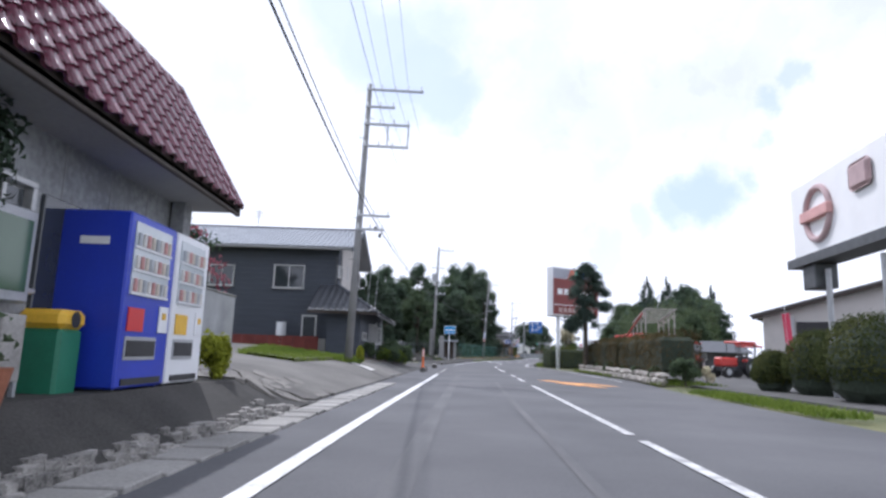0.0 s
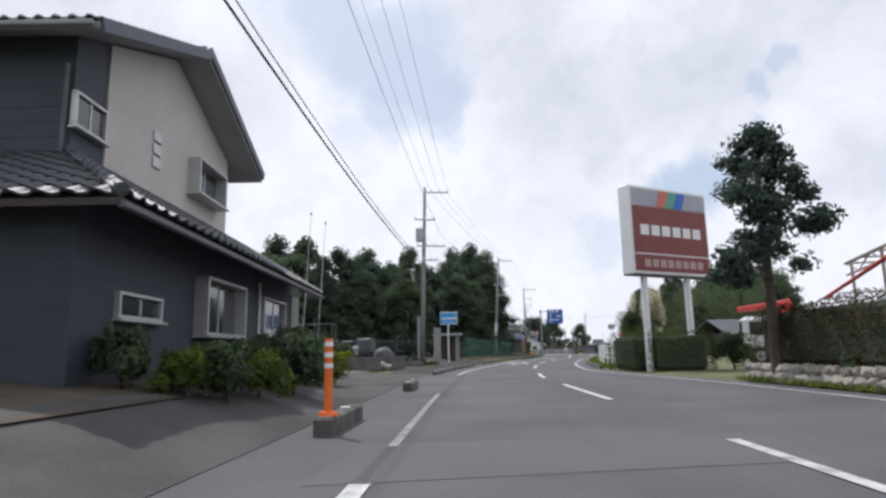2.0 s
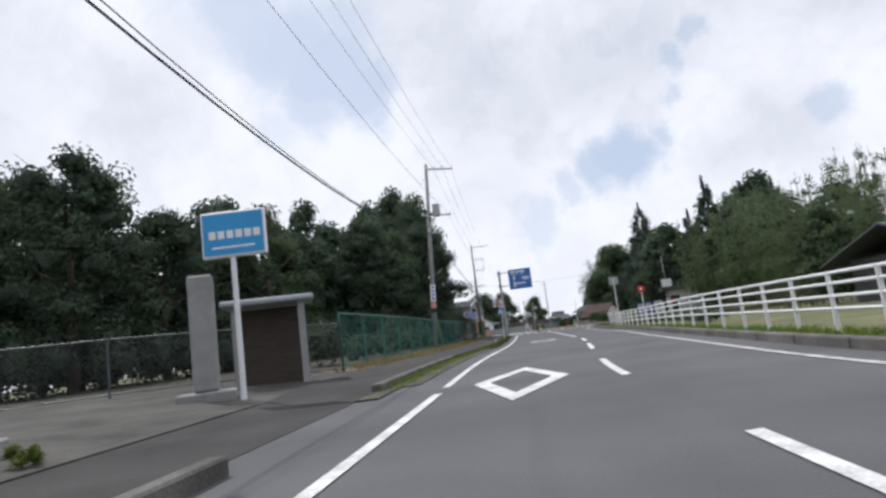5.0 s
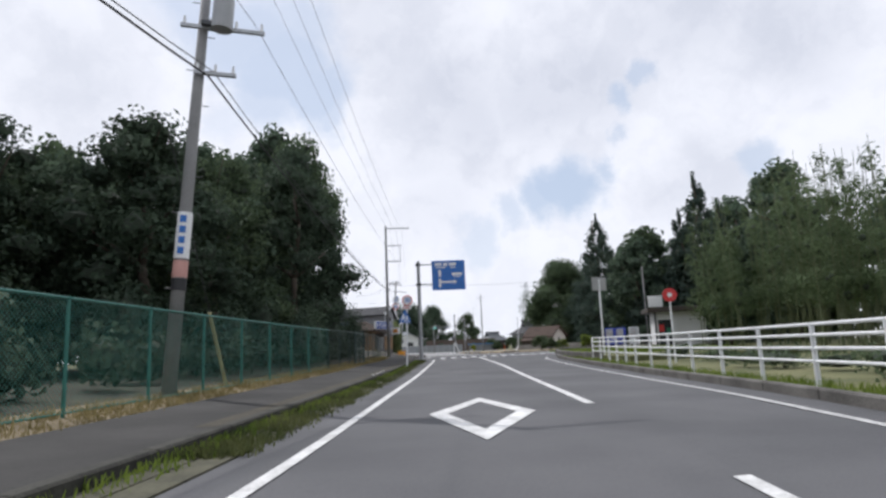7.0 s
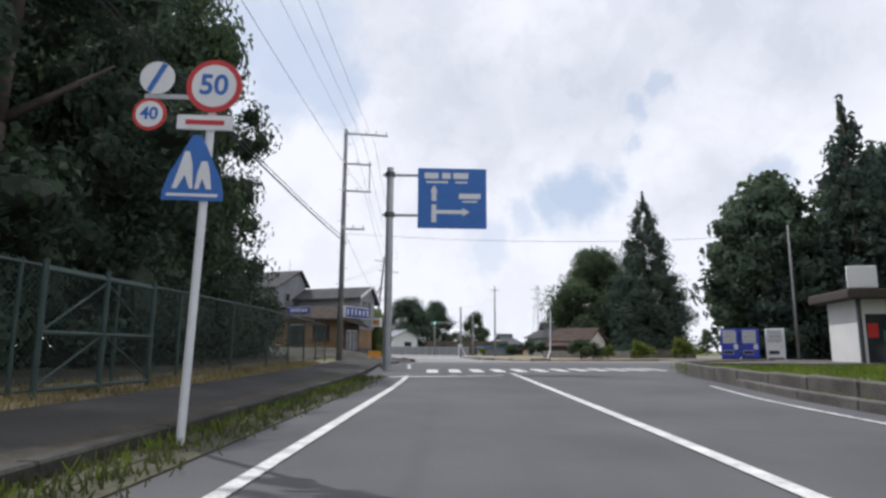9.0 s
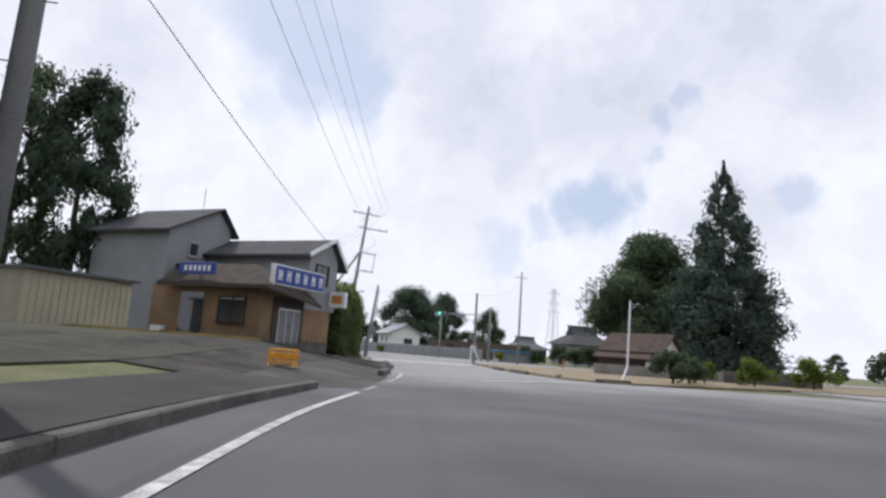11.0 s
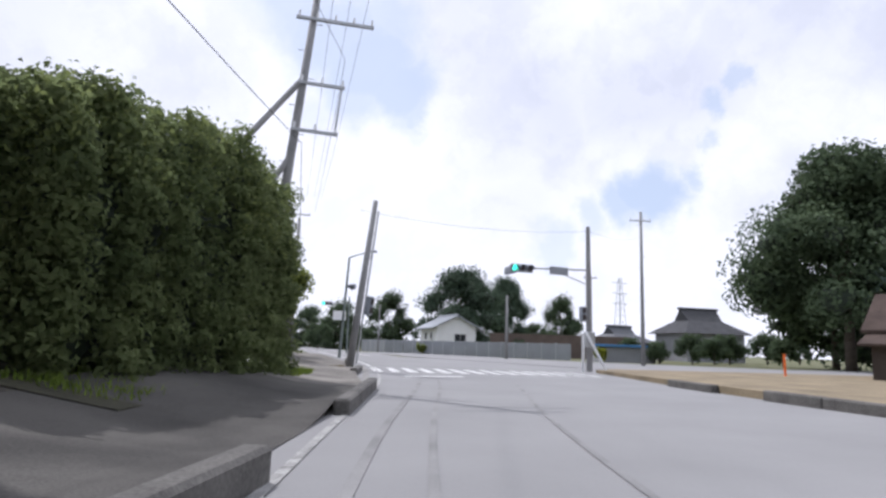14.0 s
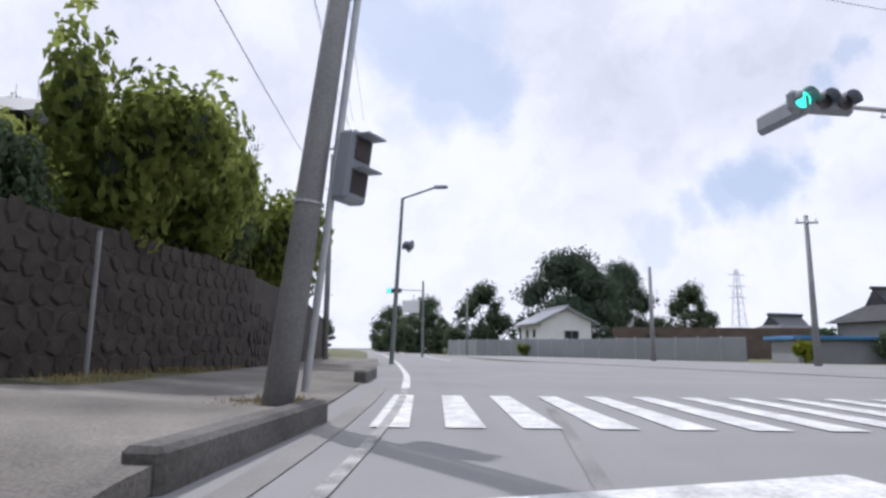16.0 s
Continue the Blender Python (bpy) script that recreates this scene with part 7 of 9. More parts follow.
part("sleeve", ntube((0, 0, 0), (-.36, -.85, 2.1), .05, .05, 8), mat("faded_yellow", (.34, .32, .16), .7, .2, 3, 30, .1), prop)

rail = thing("guard_rail", "white four-bar pipe guard rail along the road", "guard rail", at=(10.2, 60.5, HEIGHT(60.5)))
rpts = [(10.2, 60.5), (11.0, 66.5), (12.3, 72.5), (14.0, 79.5), (15.8, 86), (17.7, 92.5), (19.55, 99.0), (21.2, 105.5), (22.9, 112.0), (24.2, 117.0), (25.2, 121.0)]
rail_pts = []
for (xa, ya), (xb, yb) in zip(rpts, rpts[1:]):
    n = max(1, int(round(math.hypot(xb - xa, yb - ya) / 2.0)))
    for i in range(n):
        rail_pts.append((xa + (xb - xa) * i / n, ya + (yb - ya) * i / n))
rail_pts.append(rpts[-1])
RZ = lambda x, y: HEIGHT(y) + .22 + .0 * x
for x, y in rail_pts:
    b = Vector((x, y, RZ(x, y)))
    inparent(part("post", ntube(b - Vector((0, 0, .3)), b + Vector((0, 0, 1.0)), .05, .045, 10), WHITE_METAL, rail), rail)
for (xa, ya), (xb, yb) in zip(rail_pts, rail_pts[1:]):
    for hh in (.30, .54, .78, .98):
        inparent(part("bar", ntube((xa, ya, RZ(xa, ya) + hh), (xb, yb, RZ(xb, yb) + hh), .032, .032, 8), WHITE_METAL, rail), rail)
bh = thing("barn", "low dark building behind the rail with pale windows", "building", at=(31, 90, 0))
inparent(part("wall", nbox(29, 42, 87, 94, 0, 2.4), mat("dark_boards", (.07, .07, .075), .8, .2, 1, 15, .2), bh), bh)
poly_part("roof", [[(28, 86, 2.3), (43, 86, 2.3), (43, 90.5, 3.9), (28, 90.5, 3.9)], [(43, 95, 2.3), (28, 95, 2.3), (28, 90.5, 3.9), (43, 90.5, 3.9)]], TILE_GREY, bh, .1)
window(bh, pose(33, 87, 1.1, 0, 0, 180), 2.4, 1.0)
window(bh, pose(37, 87, 1.1, 0, 0, 180), 2.4, 1.0)

# ---------------------------------------------------------------- road signs
def disc(parent, name, y, x, z, r, material, thick=.012, seg=32, label=""):
    return part(name, ntube((x, y, z), (x, y - thick, z), r, r, seg), material, parent, label)


def text_part(parent, body, x, y, z, size, material, name="numeral"):
    c = bpy.data.curves.new(name, "FONT")
    c.body, c.size, c.align_x, c.align_y, c.extrude = body, size, "CENTER", "CENTER", .003
    c.offset = size * .02
    tmp = bpy.data.objects.new(name, c)
    scene.collection.objects.link(tmp)
    me = bpy.data.meshes.new_from_object(tmp.evaluated_get(bpy.context.evaluated_depsgraph_get()))
    bpy.data.objects.remove(tmp)
    me.materials.clear()
    me.materials.append(material)
    ob = new(name, me)
    ob.parent = parent
    ob.matrix_local = pose(x, y, z, 90, 0, 0)
    return ob


post = thing("speed_sign_post", "white post with speed limit discs and a blue crossing sign", "road sign", at=(14.93, 122.9, -.35), rz=-10)
part("post", ntube((.25, 0, .4), (.25, 0, 4.36), .042, .042, 12), WHITE_METAL, post)


def limit_disc(x, z, r, value):
    d = disc(post, "limit_disc", -.05, x, z, r, SIGN_RED, label="white disc with a red rim")
    disc(d, "disc_face", -.064, x, z, r * .8, SIGN_WHITE, .004)
    text_part(d, value, x, -.072, z, r * 1.05, SIGN_BLUE)


post.matrix_world = pose(14.96, 122.9, -.35, 0, 1.6, -10)
limit_disc(.27, 4.21, .29, "50")
limit_disc(-.37, 3.88, .175, "40")
d2 = disc(post, "end_of_limit_disc", -.05, -.33, 4.28, .18, SIGN_WHITE, label="white disc with a blue slash")
part("slash", nbox(-.026, .026, -.07, -.062, -.17, .17, 0, Matrix.Translation((-.33, 0, 4.28)) @ Matrix.Rotation(.45, 4, "Y")), SIGN_BLUE, d2)
part("bracket", nbox(-.45, .3, -.045, -.02, 4.06, 4.11), STEEL, post)
sp = part("supplement_plate", nbox(-.08, .5, -.06, -.05, 3.73, 3.89, .01), SIGN_WHITE, post)
part("red_rule", nbox(.01, .41, -.066, -.06, 3.785, 3.835), SIGN_RED, sp)
bm = bmesh.new()
slab(bm, [(-.31, 0), (.31, 0), (.31, .09), (.26, .26), (.045, .69), (-.045, .69), (-.26, .26), (-.31, .09)], 0, .012)
bmesh.ops.transform(bm, matrix=pose(.15, -.05, 2.98, 90, 0, 0), verts=bm.verts)
cr = part("crossing_plate", bm, SIGN_BLUE, post, "blue five-sided crossing sign")
bm = bmesh.new()
slab(bm, [(-.21, .13), (-.16, .13), (-.09, .27), (-.03, .13), (.0, .13), (-.02, .38), (-.06, .52), (-.11, .52), (-.15, .36)], 0, .004)
slab(bm, [(.02, .13), (.06, .13), (.09, .24), (.14, .13), (.19, .13), (.16, .32), (.13, .42), (.07, .42), (.04, .30)], 0, .004)
bmesh.ops.transform(bm, matrix=pose(.15, -.066, 2.97, 90, 0, 0), verts=bm.verts)
part("white_mark", bm, SIGN_WHITE, cr, "two plain white marks")
part("white_rule", nbox(-.11, .41, -.068, -.064, 3.02, 3.05), SIGN_WHITE, cr)

gantry = thing("direction_sign", "blue direction sign on an overhanging grey pole", "road sign", at=(19.0, 141.3, land(19.0, 141.3)), rz=-8)
part("pole", ntube((0, 0, -.3), (0, 0, 8.3), .17, .14, 16), STEEL, gantry)
for zz in (8.0, 6.3):
    part("arm", ntube((-.3, 0, zz), (1.4, 0, zz), .06, .06, 10), STEEL, gantry)
    part("clamp", ntube((0, 0, zz - .1), (0, 0, zz + .1), .2, .2, 14), DARK_STEEL, gantry)
pan = part("panel", nbox(1.15, 4.0, -.1, -.04, 5.75, 8.3, .02), SIGN_BLUE, gantry, "blue panel with white arrows")
part("back_frame", nbox(1.3, 3.9, -.03, .05, 6.0, 6.1), STEEL, pan)
for (a, b, c, d) in ((1.42, 2.0, 7.85, 8.1), (2.15, 2.5, 7.85, 8.1), (2.62, 3.25, 7.85, 8.1), (1.5, 2.4, 7.66, 7.74), (2.7, 3.2, 7.66, 7.74), (2.85, 3.75, 7.0, 7.22), (3.0, 3.6, 6.85, 6.92), (1.72, 1.92, 6.0, 6.75), (1.92, 3.0, 6.36, 6.52), (1.72, 1.92, 6.9, 7.3)):
    part("mark_bar", nbox(a, b, -.108, -.1, c, d), SIGN_WHITE, pan)
for pts in (((1.66, 7.28), (1.98, 7.28), (1.82, 7.58)), ((3.0, 6.26), (3.0, 6.62), (3.3, 6.44))):
    bm = bmesh.new()
    bm.faces.new([bm.verts.new((x, -.108, z)) for x, z in pts])
    part("arrow_head", bm, SIGN_WHITE, pan)

stopsign = thing("round_sign", "red round road sign on a white post at the rail", "road sign", at=(25.6, 113.6, HEIGHT(113.6) + .2), rz=-20)
part("post", ntube((0, 0, -.2), (0, 0, 3.0), .04, .04, 10), WHITE_METAL, stopsign)
dd = disc(stopsign, "sign_disc", -.05, 0, 2.72, .3, SIGN_RED)
disc(dd, "white_rule", -.064, 0, 2.72, .1, SIGN_WHITE, .003)
info = thing("thin_sign", "grey back of a road sign on a tall post", "road sign", at=(27.2, 123.8, HEIGHT(123.8) + .3), rz=20)
part("post", ntube((0, 0, -.2), (0, 0, 4.4), .06, .06, 12), WHITE_METAL, info)
part("panel", nbox(-.6, .6, -.03, 0, 3.7, 4.5, .02), mat("grey_sign_back", (.34, .34, .34), .55, .1, 2, 20, .02), info)

# ---------------------------------------------------------------- kiosk corner
kio = thing("kiosk", "small white kiosk with dark flat roof and lattice", "kiosk", at=(37.8, 140.5, .62), rz=-22)
part("wall", nbox(0, 4.5, 0, 3.6, -.3, 2.75), WALL_WHITE, kio)
part("roof", nbox(-.7, 5.2, -.8, 4.2, 2.75, 3.15, .04), WOOD_DARK, kio)
kio.matrix_world = pose(40.5, 140.8, .62, 0, 0, -22) @ Matrix.Diagonal((.96, .96, 1.06, 1))
part("roof_board", nbox(-.55, .75, -.5, -.4, 3.2, 4.15, .02), SIGN_WHITE, kio, "blank white board on the roof edge")
part("door_glass", nbox(.25, 1.5, -.03, .0, -.1, 2.1), GLASS_DARK, kio)
part("red_poster", nbox(.3, .75, -.045, -.03, 1.1, 1.7), SIGN_RED, kio)
part("green_poster", nbox(.95, 1.3, -.045, -.03, .95, 1.4), GREEN_PLASTIC, kio)
part("corner_post", nbox(-.06, .1, -.06, .1, -.3, 2.75), DARK_STEEL, kio)
for i in range(10):
    for sgn in (-1, 1):
        bm = nbox(-.03, .03, -.02, .02, -.65, .65, 0, Matrix.Translation((1.85 + i * .28, -.05 - .01 * sgn, .4)) @ Matrix.Rotation(sgn * .7, 4, "Y"))
        part("lattice_slat", bm, WHITE_METAL, kio)
pv = vending("vending_machine", "blue drinks vending machine by the kiosk", BLUE_VM, 40.3, 150.8, 235, 1.0, z=land(38, 148) + .3, group="vending machines by the kiosk")
copy_thing(pv, pose(41.2, 150.2, land(38, 148) + .3, 0, 0, 235))
vending("vending_machine", "white drinks vending machine by the kiosk", WHITE_VM, 42.3, 149.4, 235, 1.0, z=land(38, 148) + .3, group="vending machines by the kiosk")
padk = bmesh.new()
slab(padk, [(31, 140.0), (37, 138.5), (48, 142), (46, 153.5), (38.5, 152.5)], .1, .66)
tagged(part("pavement_10", padk, CONCRETE_DARK), "raised concrete apron before the kiosk", "pavement", kind="structure")
kerb_c = thing("kerb", "dark concrete kerb at the corner of the side road", "kerb", "kerbs along the road", (26, 122, .3), kind="structure")
cpts = [(25.2, 120), (26.0, 126), (27.2, 131), (28.6, 135), (30.3, 139.0), (33.5, 141.8), (40, 146)]
for (xa, ya), (xb, yb) in zip(cpts, cpts[1:]):
    n = max(1, int(math.hypot(xb - xa, yb - ya) / 1.5))
    for i in range(n):
        A = Vector((xa + (xb - xa) * i / n, ya + (yb - ya) * i / n, HEIGHT(ya)))
        B = Vector((xa + (xb - xa) * (i + 1) / n, ya + (yb - ya) * (i + 1) / n, HEIGHT(yb)))
        d = B - A
        inparent(part("kerb_stone", nbox(.01, d.length - .01, -.12, .12, -.2, .42, .03, Matrix.Translation(A) @ d.to_track_quat("X", "Z").to_matrix().to_4x4()), CONCRETE_DARK, kerb_c), kerb_c)
again(SH_LIGHT, 62, 190, 0, 2.4, z=.15)
again(SH_DARK, 44.6, 182.2, 0, 1.9, 1.55, z=.15)
again(SH_DARK, 46.4, 183.2, 90, 1.6, 1.3, z=.15)
again(SH_LIGHT, 55, 188, 0, 2.0, z=.15)
again(SH_LIGHT, 50, 187, 70, 1.5, z=.15)
again(SH_DARK, 72, 192, 0, 2.6, z=.15)
again(SH_DARK, 84, 194, 0, 2.6, z=.15)

# ---------------------------------------------------------------- the shuttered shop with the blue sign
PLASTER = mat("tan_plaster", (.225, .145, .085), .88, .3, .5, 18, .2, second=(.33, .21, .115))
GREY_WALL = mat("pale_grey_siding", (.275, .282, .292), .8, .1, .8, 30, .12)
SLATE_DARK = mat("dark_slate_roof", (.075, .076, .08), .92, .2, 1.2, 20, .25, spec=.2)
BROWN_ROOF = mat("brown_shingle", (.066, .053, .045), .92, .25, 1.5, 20, .3, spec=.2)
nk = thing("shop_house", "shuttered tan shop house with grey upper floor", "house", at=(17.8, 176.8, 1.1), rz=56.8)
part("wall", nbox(0, 3.6, 0, 8.0, -1.0, 3.0), PLASTER, nk)
part("wall", nbox(3.6, 6.5, 0.02, 8.0, -1.0, 2.06), PLASTER, nk)
part("grey_band", nbox(3.6, 6.9, 0.0, 8.0, 2.06, 3.05), GREY_WALL, nk)
part("base_strip", nbox(-.03, 6.48, -.03, 8.5, -1.0, .16), CONCRETE_DARK, nk)
upper = bmesh.new()
vs = [(3.95, .0, 3.0), (6.9, .0, 3.0), (6.9, .0, 5.3), (5.95, .0, 6.3), (3.95, .0, 5.35)]
vb = [(x, y + 8, z) for x, y, z in vs]
A = [upper.verts.new(p) for p in vs]
B = [upper.verts.new(p) for p in vb]
upper.faces.new(A)
upper.faces.new(B[::-1])
for i in range(5):
    upper.faces.new((A[i], A[(i + 1) % 5], B[(i + 1) % 5], B[i]))
part("upper_wall", upper, GREY_WALL, nk)


def lp(pts):
    return [nk.matrix_world @ Vector(p) for p in pts]


poly_part("upper_roof", [lp([(3.4, -.35, 5.25), (3.4, 8.6, 5.25), (5.95, 8.6, 6.55), (5.95, -.35, 6.55)]), lp([(7.55, 8.6, 4.8), (7.55, -.35, 4.8), (5.95, -.35, 6.55), (5.95, 8.6, 6.55)])], SLATE_DARK, nk, .16)
part("barge_board", nbox(-.05, 2.86, -.06, .0, -.14, .1, .01, Matrix.Translation((3.4, -.36, 5.25)) @ Matrix.Rotation(-math.atan2(1.3, 2.55), 4, "Y")), WHITE_METAL, nk)
part("barge_board", nbox(-2.37, .05, -.06, .0, -.14, .1, .01, Matrix.Translation((7.55, -.36, 4.8)) @ Matrix.Rotation(math.atan2(1.75, 1.6), 4, "Y")), WHITE_METAL, nk)
rear = bmesh.new()
vs = [(.6, 8.0, -1.0), (5.7, 8.0, -1.0), (5.7, 8.0, 7.1), (4.5, 8.0, 8.25), (.6, 8.0, 6.5)]
A = [rear.verts.new(p) for p in vs]
B = [rear.verts.new((x, y + 6.5, z)) for x, y, z in vs]
rear.faces.new(A)
rear.faces.new(B[::-1])
for i in range(5):
    rear.faces.new((A[i], A[(i + 1) % 5], B[(i + 1) % 5], B[i]))
part("rear_wall", rear, GREY_WALL, nk)
poly_part("rear_roof", [lp([(.1, 7.6, 6.25), (.1, 14.8, 6.25), (4.5, 14.8, 8.45), (4.5, 7.6, 8.45)]), lp([(6.1, 14.8, 6.8), (6.1, 7.6, 6.8), (4.5, 7.6, 8.45), (4.5, 14.8, 8.45)])], SLATE_DARK, nk, .14)
poly_part("skirt_roof", [lp([(-.75, -1.0, 2.95), (4.0, -1.0, 2.32), (4.0, .0, 3.0), (1.4, 1.8, 4.3)]), lp([(-.75, 6.9, 3.0), (-.75, -1.0, 2.95), (1.4, 1.8, 4.3), (1.4, 6.9, 4.3)]), lp([(1.4, 1.8, 4.3), (4.0, .0, 3.0), (4.0, 8.0, 4.3), (1.4, 8.0, 4.3)])], BROWN_ROOF, nk, .13)
part("skirt_fascia", nbox(-.05, 4.85, -.05, .0, -.2, -.02, 0, Matrix.Translation((-.78, -1.0, 2.95)) @ Matrix.Rotation(math.atan2(.63, 4.75), 4, "Y")), WOOD_DARK, nk)
part("skirt_fascia", nbox(-.79, -.73, -1.0, 6.9, 2.75, 2.95), WOOD_DARK, nk)
NAVY = mat("navy_sign_face", (.022, .06, .27), .5, .12, 2, 30, .02)
sign1 = thing("shop_sign", "long blue shop sign with six white marks", "sign", at=(17.8, 176.8, 1.1), rz=56.8)
part("box_body", nbox(-.1, 4.55, -.75, -.45, 3.05, 4.15, .02), SIGN_WHITE, sign1)
for i in range(6):
    x0 = -.02 + i * .75
    pnl = part("panel", nbox(x0, x0 + .72, -.78, -.75, 3.12, 4.08), NAVY, sign1)
    part("mark_bar", nbox(x0 + .22, x0 + .32, -.79, -.78, 3.32, 3.88), SIGN_WHITE, pnl)
    part("mark_bar", nbox(x0 + .42, x0 + .52, -.79, -.78, 3.32, 3.88), SIGN_WHITE, pnl)
    part("mark_bar", nbox(x0 + .32, x0 + .42, -.79, -.78, 3.55 + .1 * (i % 3), 3.65 + .1 * (i % 3)), SIGN_WHITE, pnl)
for xx in (.4, 2.2, 4.0):
    part("bracket", ntube((xx, -.5, 3.2), (xx, .3, 3.4), .03, .03, 6), STEEL, sign1)
sign2 = thing("shop_sign", "small blue shop sign on the side roof", "sign", at=(17.8, 176.8, 1.1), rz=56.8)
part("box_body", nbox(-.65, -.4, 3.0, 5.5, 3.45, 4.1, .02), NAVY, sign2)
for i in range(6):
    part("mark_bar", nbox(-.665, -.65, 3.2 + i * .34, 3.38 + i * .34, 3.62, 3.92), SIGN_WHITE, sign2)
part("bracket", nbox(-.55, .4, 4.1, 4.15, 3.3, 3.45), STEEL, sign2)
sign3 = thing("box_sign", "projecting white box sign with orange print", "sign", at=(17.8, 176.8, 1.1), rz=56.8)
part("box_body", nbox(6.2, 6.5, -1.2, -.05, 2.35, 3.3, .02), SIGN_WHITE, sign3)
part("orange_print", nbox(6.19, 6.2, -1.0, -.25, 2.6, 3.1), mat("orange_sign_print", (.62, .26, .05), .5, .2, 4, 30, .02), sign3)
part("bracket", nbox(6.3, 6.4, -.06, .3, 2.7, 2.8), STEEL, sign3)
dg = part("shop_door", nbox(1.45, 3.45, -.04, .0, .0, 1.9), mat("pale_shutter_glass", (.15, .16, .17), .25, .15, 1, 20, .02), nk, "closed glass sliding doors")
for xx in (1.45, 2.1, 2.75, 3.4):
    part("door_stile", nbox(xx, xx + .07, -.07, -.04, .0, 1.9), ALU, dg)
part("door_rail", nbox(1.45, 3.45, -.07, -.04, 1.8, 1.9), ALU, dg)
part("lock", nbox(2.4, 2.5, -.08, -.07, .85, 1.0), BLACK, dg)
# flat dark plates stand in for the shaded recess round the doors
part("door_surround", nbox(.98, 1.45, -.06, .0, .0, 2.5), WOOD_DARK, nk)
part("door_lintel", nbox(1.45, 3.5, -.06, .0, 1.9, 2.5), WOOD_DARK, nk)
rngp2 = np.random.default_rng(61)
PEELED = mat("peeled_plaster", (.36, .29, .21), .95, .3, 4, 40, .3)
for k, (px, py, w, hh) in enumerate(((.1, .75, .42, .12), (.12, .55, .55, .16), (.08, .36, .4, .1), (.5, .62, .2, .07), (4.1, .35, .16, .12), (4.5, .33, .2, .14), (5.1, .3, .14, .16))):
    bm = bmesh.new()
    ring = [bm.verts.new((px + w * .5 + math.cos(a) * w * .5 * rngp2.uniform(.6, 1), .012 - .02 * (px < 3), py + math.sin(a) * hh * .5 * rngp2.uniform(.6, 1))) for a in np.linspace(0, 6.283, 13)[:-1]]
    bm.faces.new(ring)
    bmesh.ops.solidify(bm, geom=bm.faces[:], thickness=.004)
    part("peeled_patch", bm, PEELED, nk, "patch of bare peeled plaster")
part("pilaster", nbox(3.5, 3.62, -.12, 0, 0, 2.6), WOOD_DARK, nk)
window(nk, nk.matrix_world @ pose(5.9, .0, 3.62, 0, 0, 180), 1.35, 1.22, frame=WOOD_DARK, label="sliding window half open to a dark room")
window(nk, nk.matrix_world @ pose(0, 1.0, .9, 0, 0, 90), 1.9, 1.45, frame=WOOD_DARK, label="dark shop window in a brown frame")
window(nk, nk.matrix_world @ pose(3.0, 8.0, 4.9, 0, 0, 180), .8, .9, 1)
part("side_door", nbox(-.05, 0, 4.0, 5.7, .1, 2.5), GLASS_DARK, nk)
part("air_unit", nbox(-.75, -.4, 6.2, 7.0, -.2, .5, .02), WHITE_VM, nk, "white air conditioner unit")
part("aerial", ntube((3.6, 8.6, 7.9), (3.6, 8.6, 9.6), .02, .02, 6), DARK_STEEL, nk)
for x, y, s, sz in ((4.0, 187, 1.0, 1.5), (-1, 189, 1.1, 1.6), (-5.5, 186, 1.1, 1.6)):
    tagged(again(NEAR[int(x) % 3], x, y, x * 40, s, sz), "tall dark tree behind the shop house", group="trees behind the shop")
again(SH_LIGHT, 5.5, 196, 0, 3.6, 5.2)
gar = thing("garage", "cream corrugated garage at the forecourt edge", "garage", at=(10.2, 172, land(10.2, 172)), rz=56.8)
part("wall", nbox(-2, 3.2, 0, 6, -.5, 2.3), mat("cream_corrugated", (.42, .38, .28), .6, .12, 1, 20, .1), gar)
for i in range(16):
    part("rib", nbox(-2 + i * .33, -2 + i * .33 + .06, -.03, 0, -.4, 2.25), MATS["cream_corrugated"], gar)
part("roof", nbox(-2.2, 3.4, -.3, 6.2, 2.3, 2.42), TILE_GREY, gar)
BARR = mat("amber_barrier_plastic", (.74, .34, .015), .5, .15, 3, 30, .05)
barr = thing("barrier", "amber plastic folding barrier standing on the forecourt", "barrier", "folding barriers", (20.15, 163.3, land(20.15, 163.3) + .02), 12)
part("panel", nbox(-.42, .42, -.03, .03, .30, .58, .025), BARR, barr)
part("top_rail", nbox(-.46, .46, -.04, .04, .68, .76, .03), BARR, barr)
part("bottom_rail", nbox(-.44, .44, -.03, .03, .14, .20, .02), BARR, barr)
for xx in (-.44, -.15, .15, .44):
    part("upright", nbox(xx - .03, xx + .03, -.035, .035, .05, .72, .015), BARR, barr)
for xx in (-.44, .44):
    part("foot", nbox(xx - .05, xx + .05, -.26, .26, 0, .07, .02), BARR, barr)
barr.matrix_world = pose(20.15, 163.3, land(20.15, 163.3) + .02, 0, 0, 12) @ Matrix.Diagonal((.85, .85, .72, 1))
copy_thing(barr, pose(20.3, 163.62, land(20.3, 163.62) + .02, 0, 0, 6))

grass_tufts("grass", 12, lambda a, b: (17.0 - 6.6 * b + 1.3 * a, 175.6 - 4.2 * b - 1.6 * a), 900, .13, DRY_LEAF, "dry yellow grass along the foot of the shop wall")

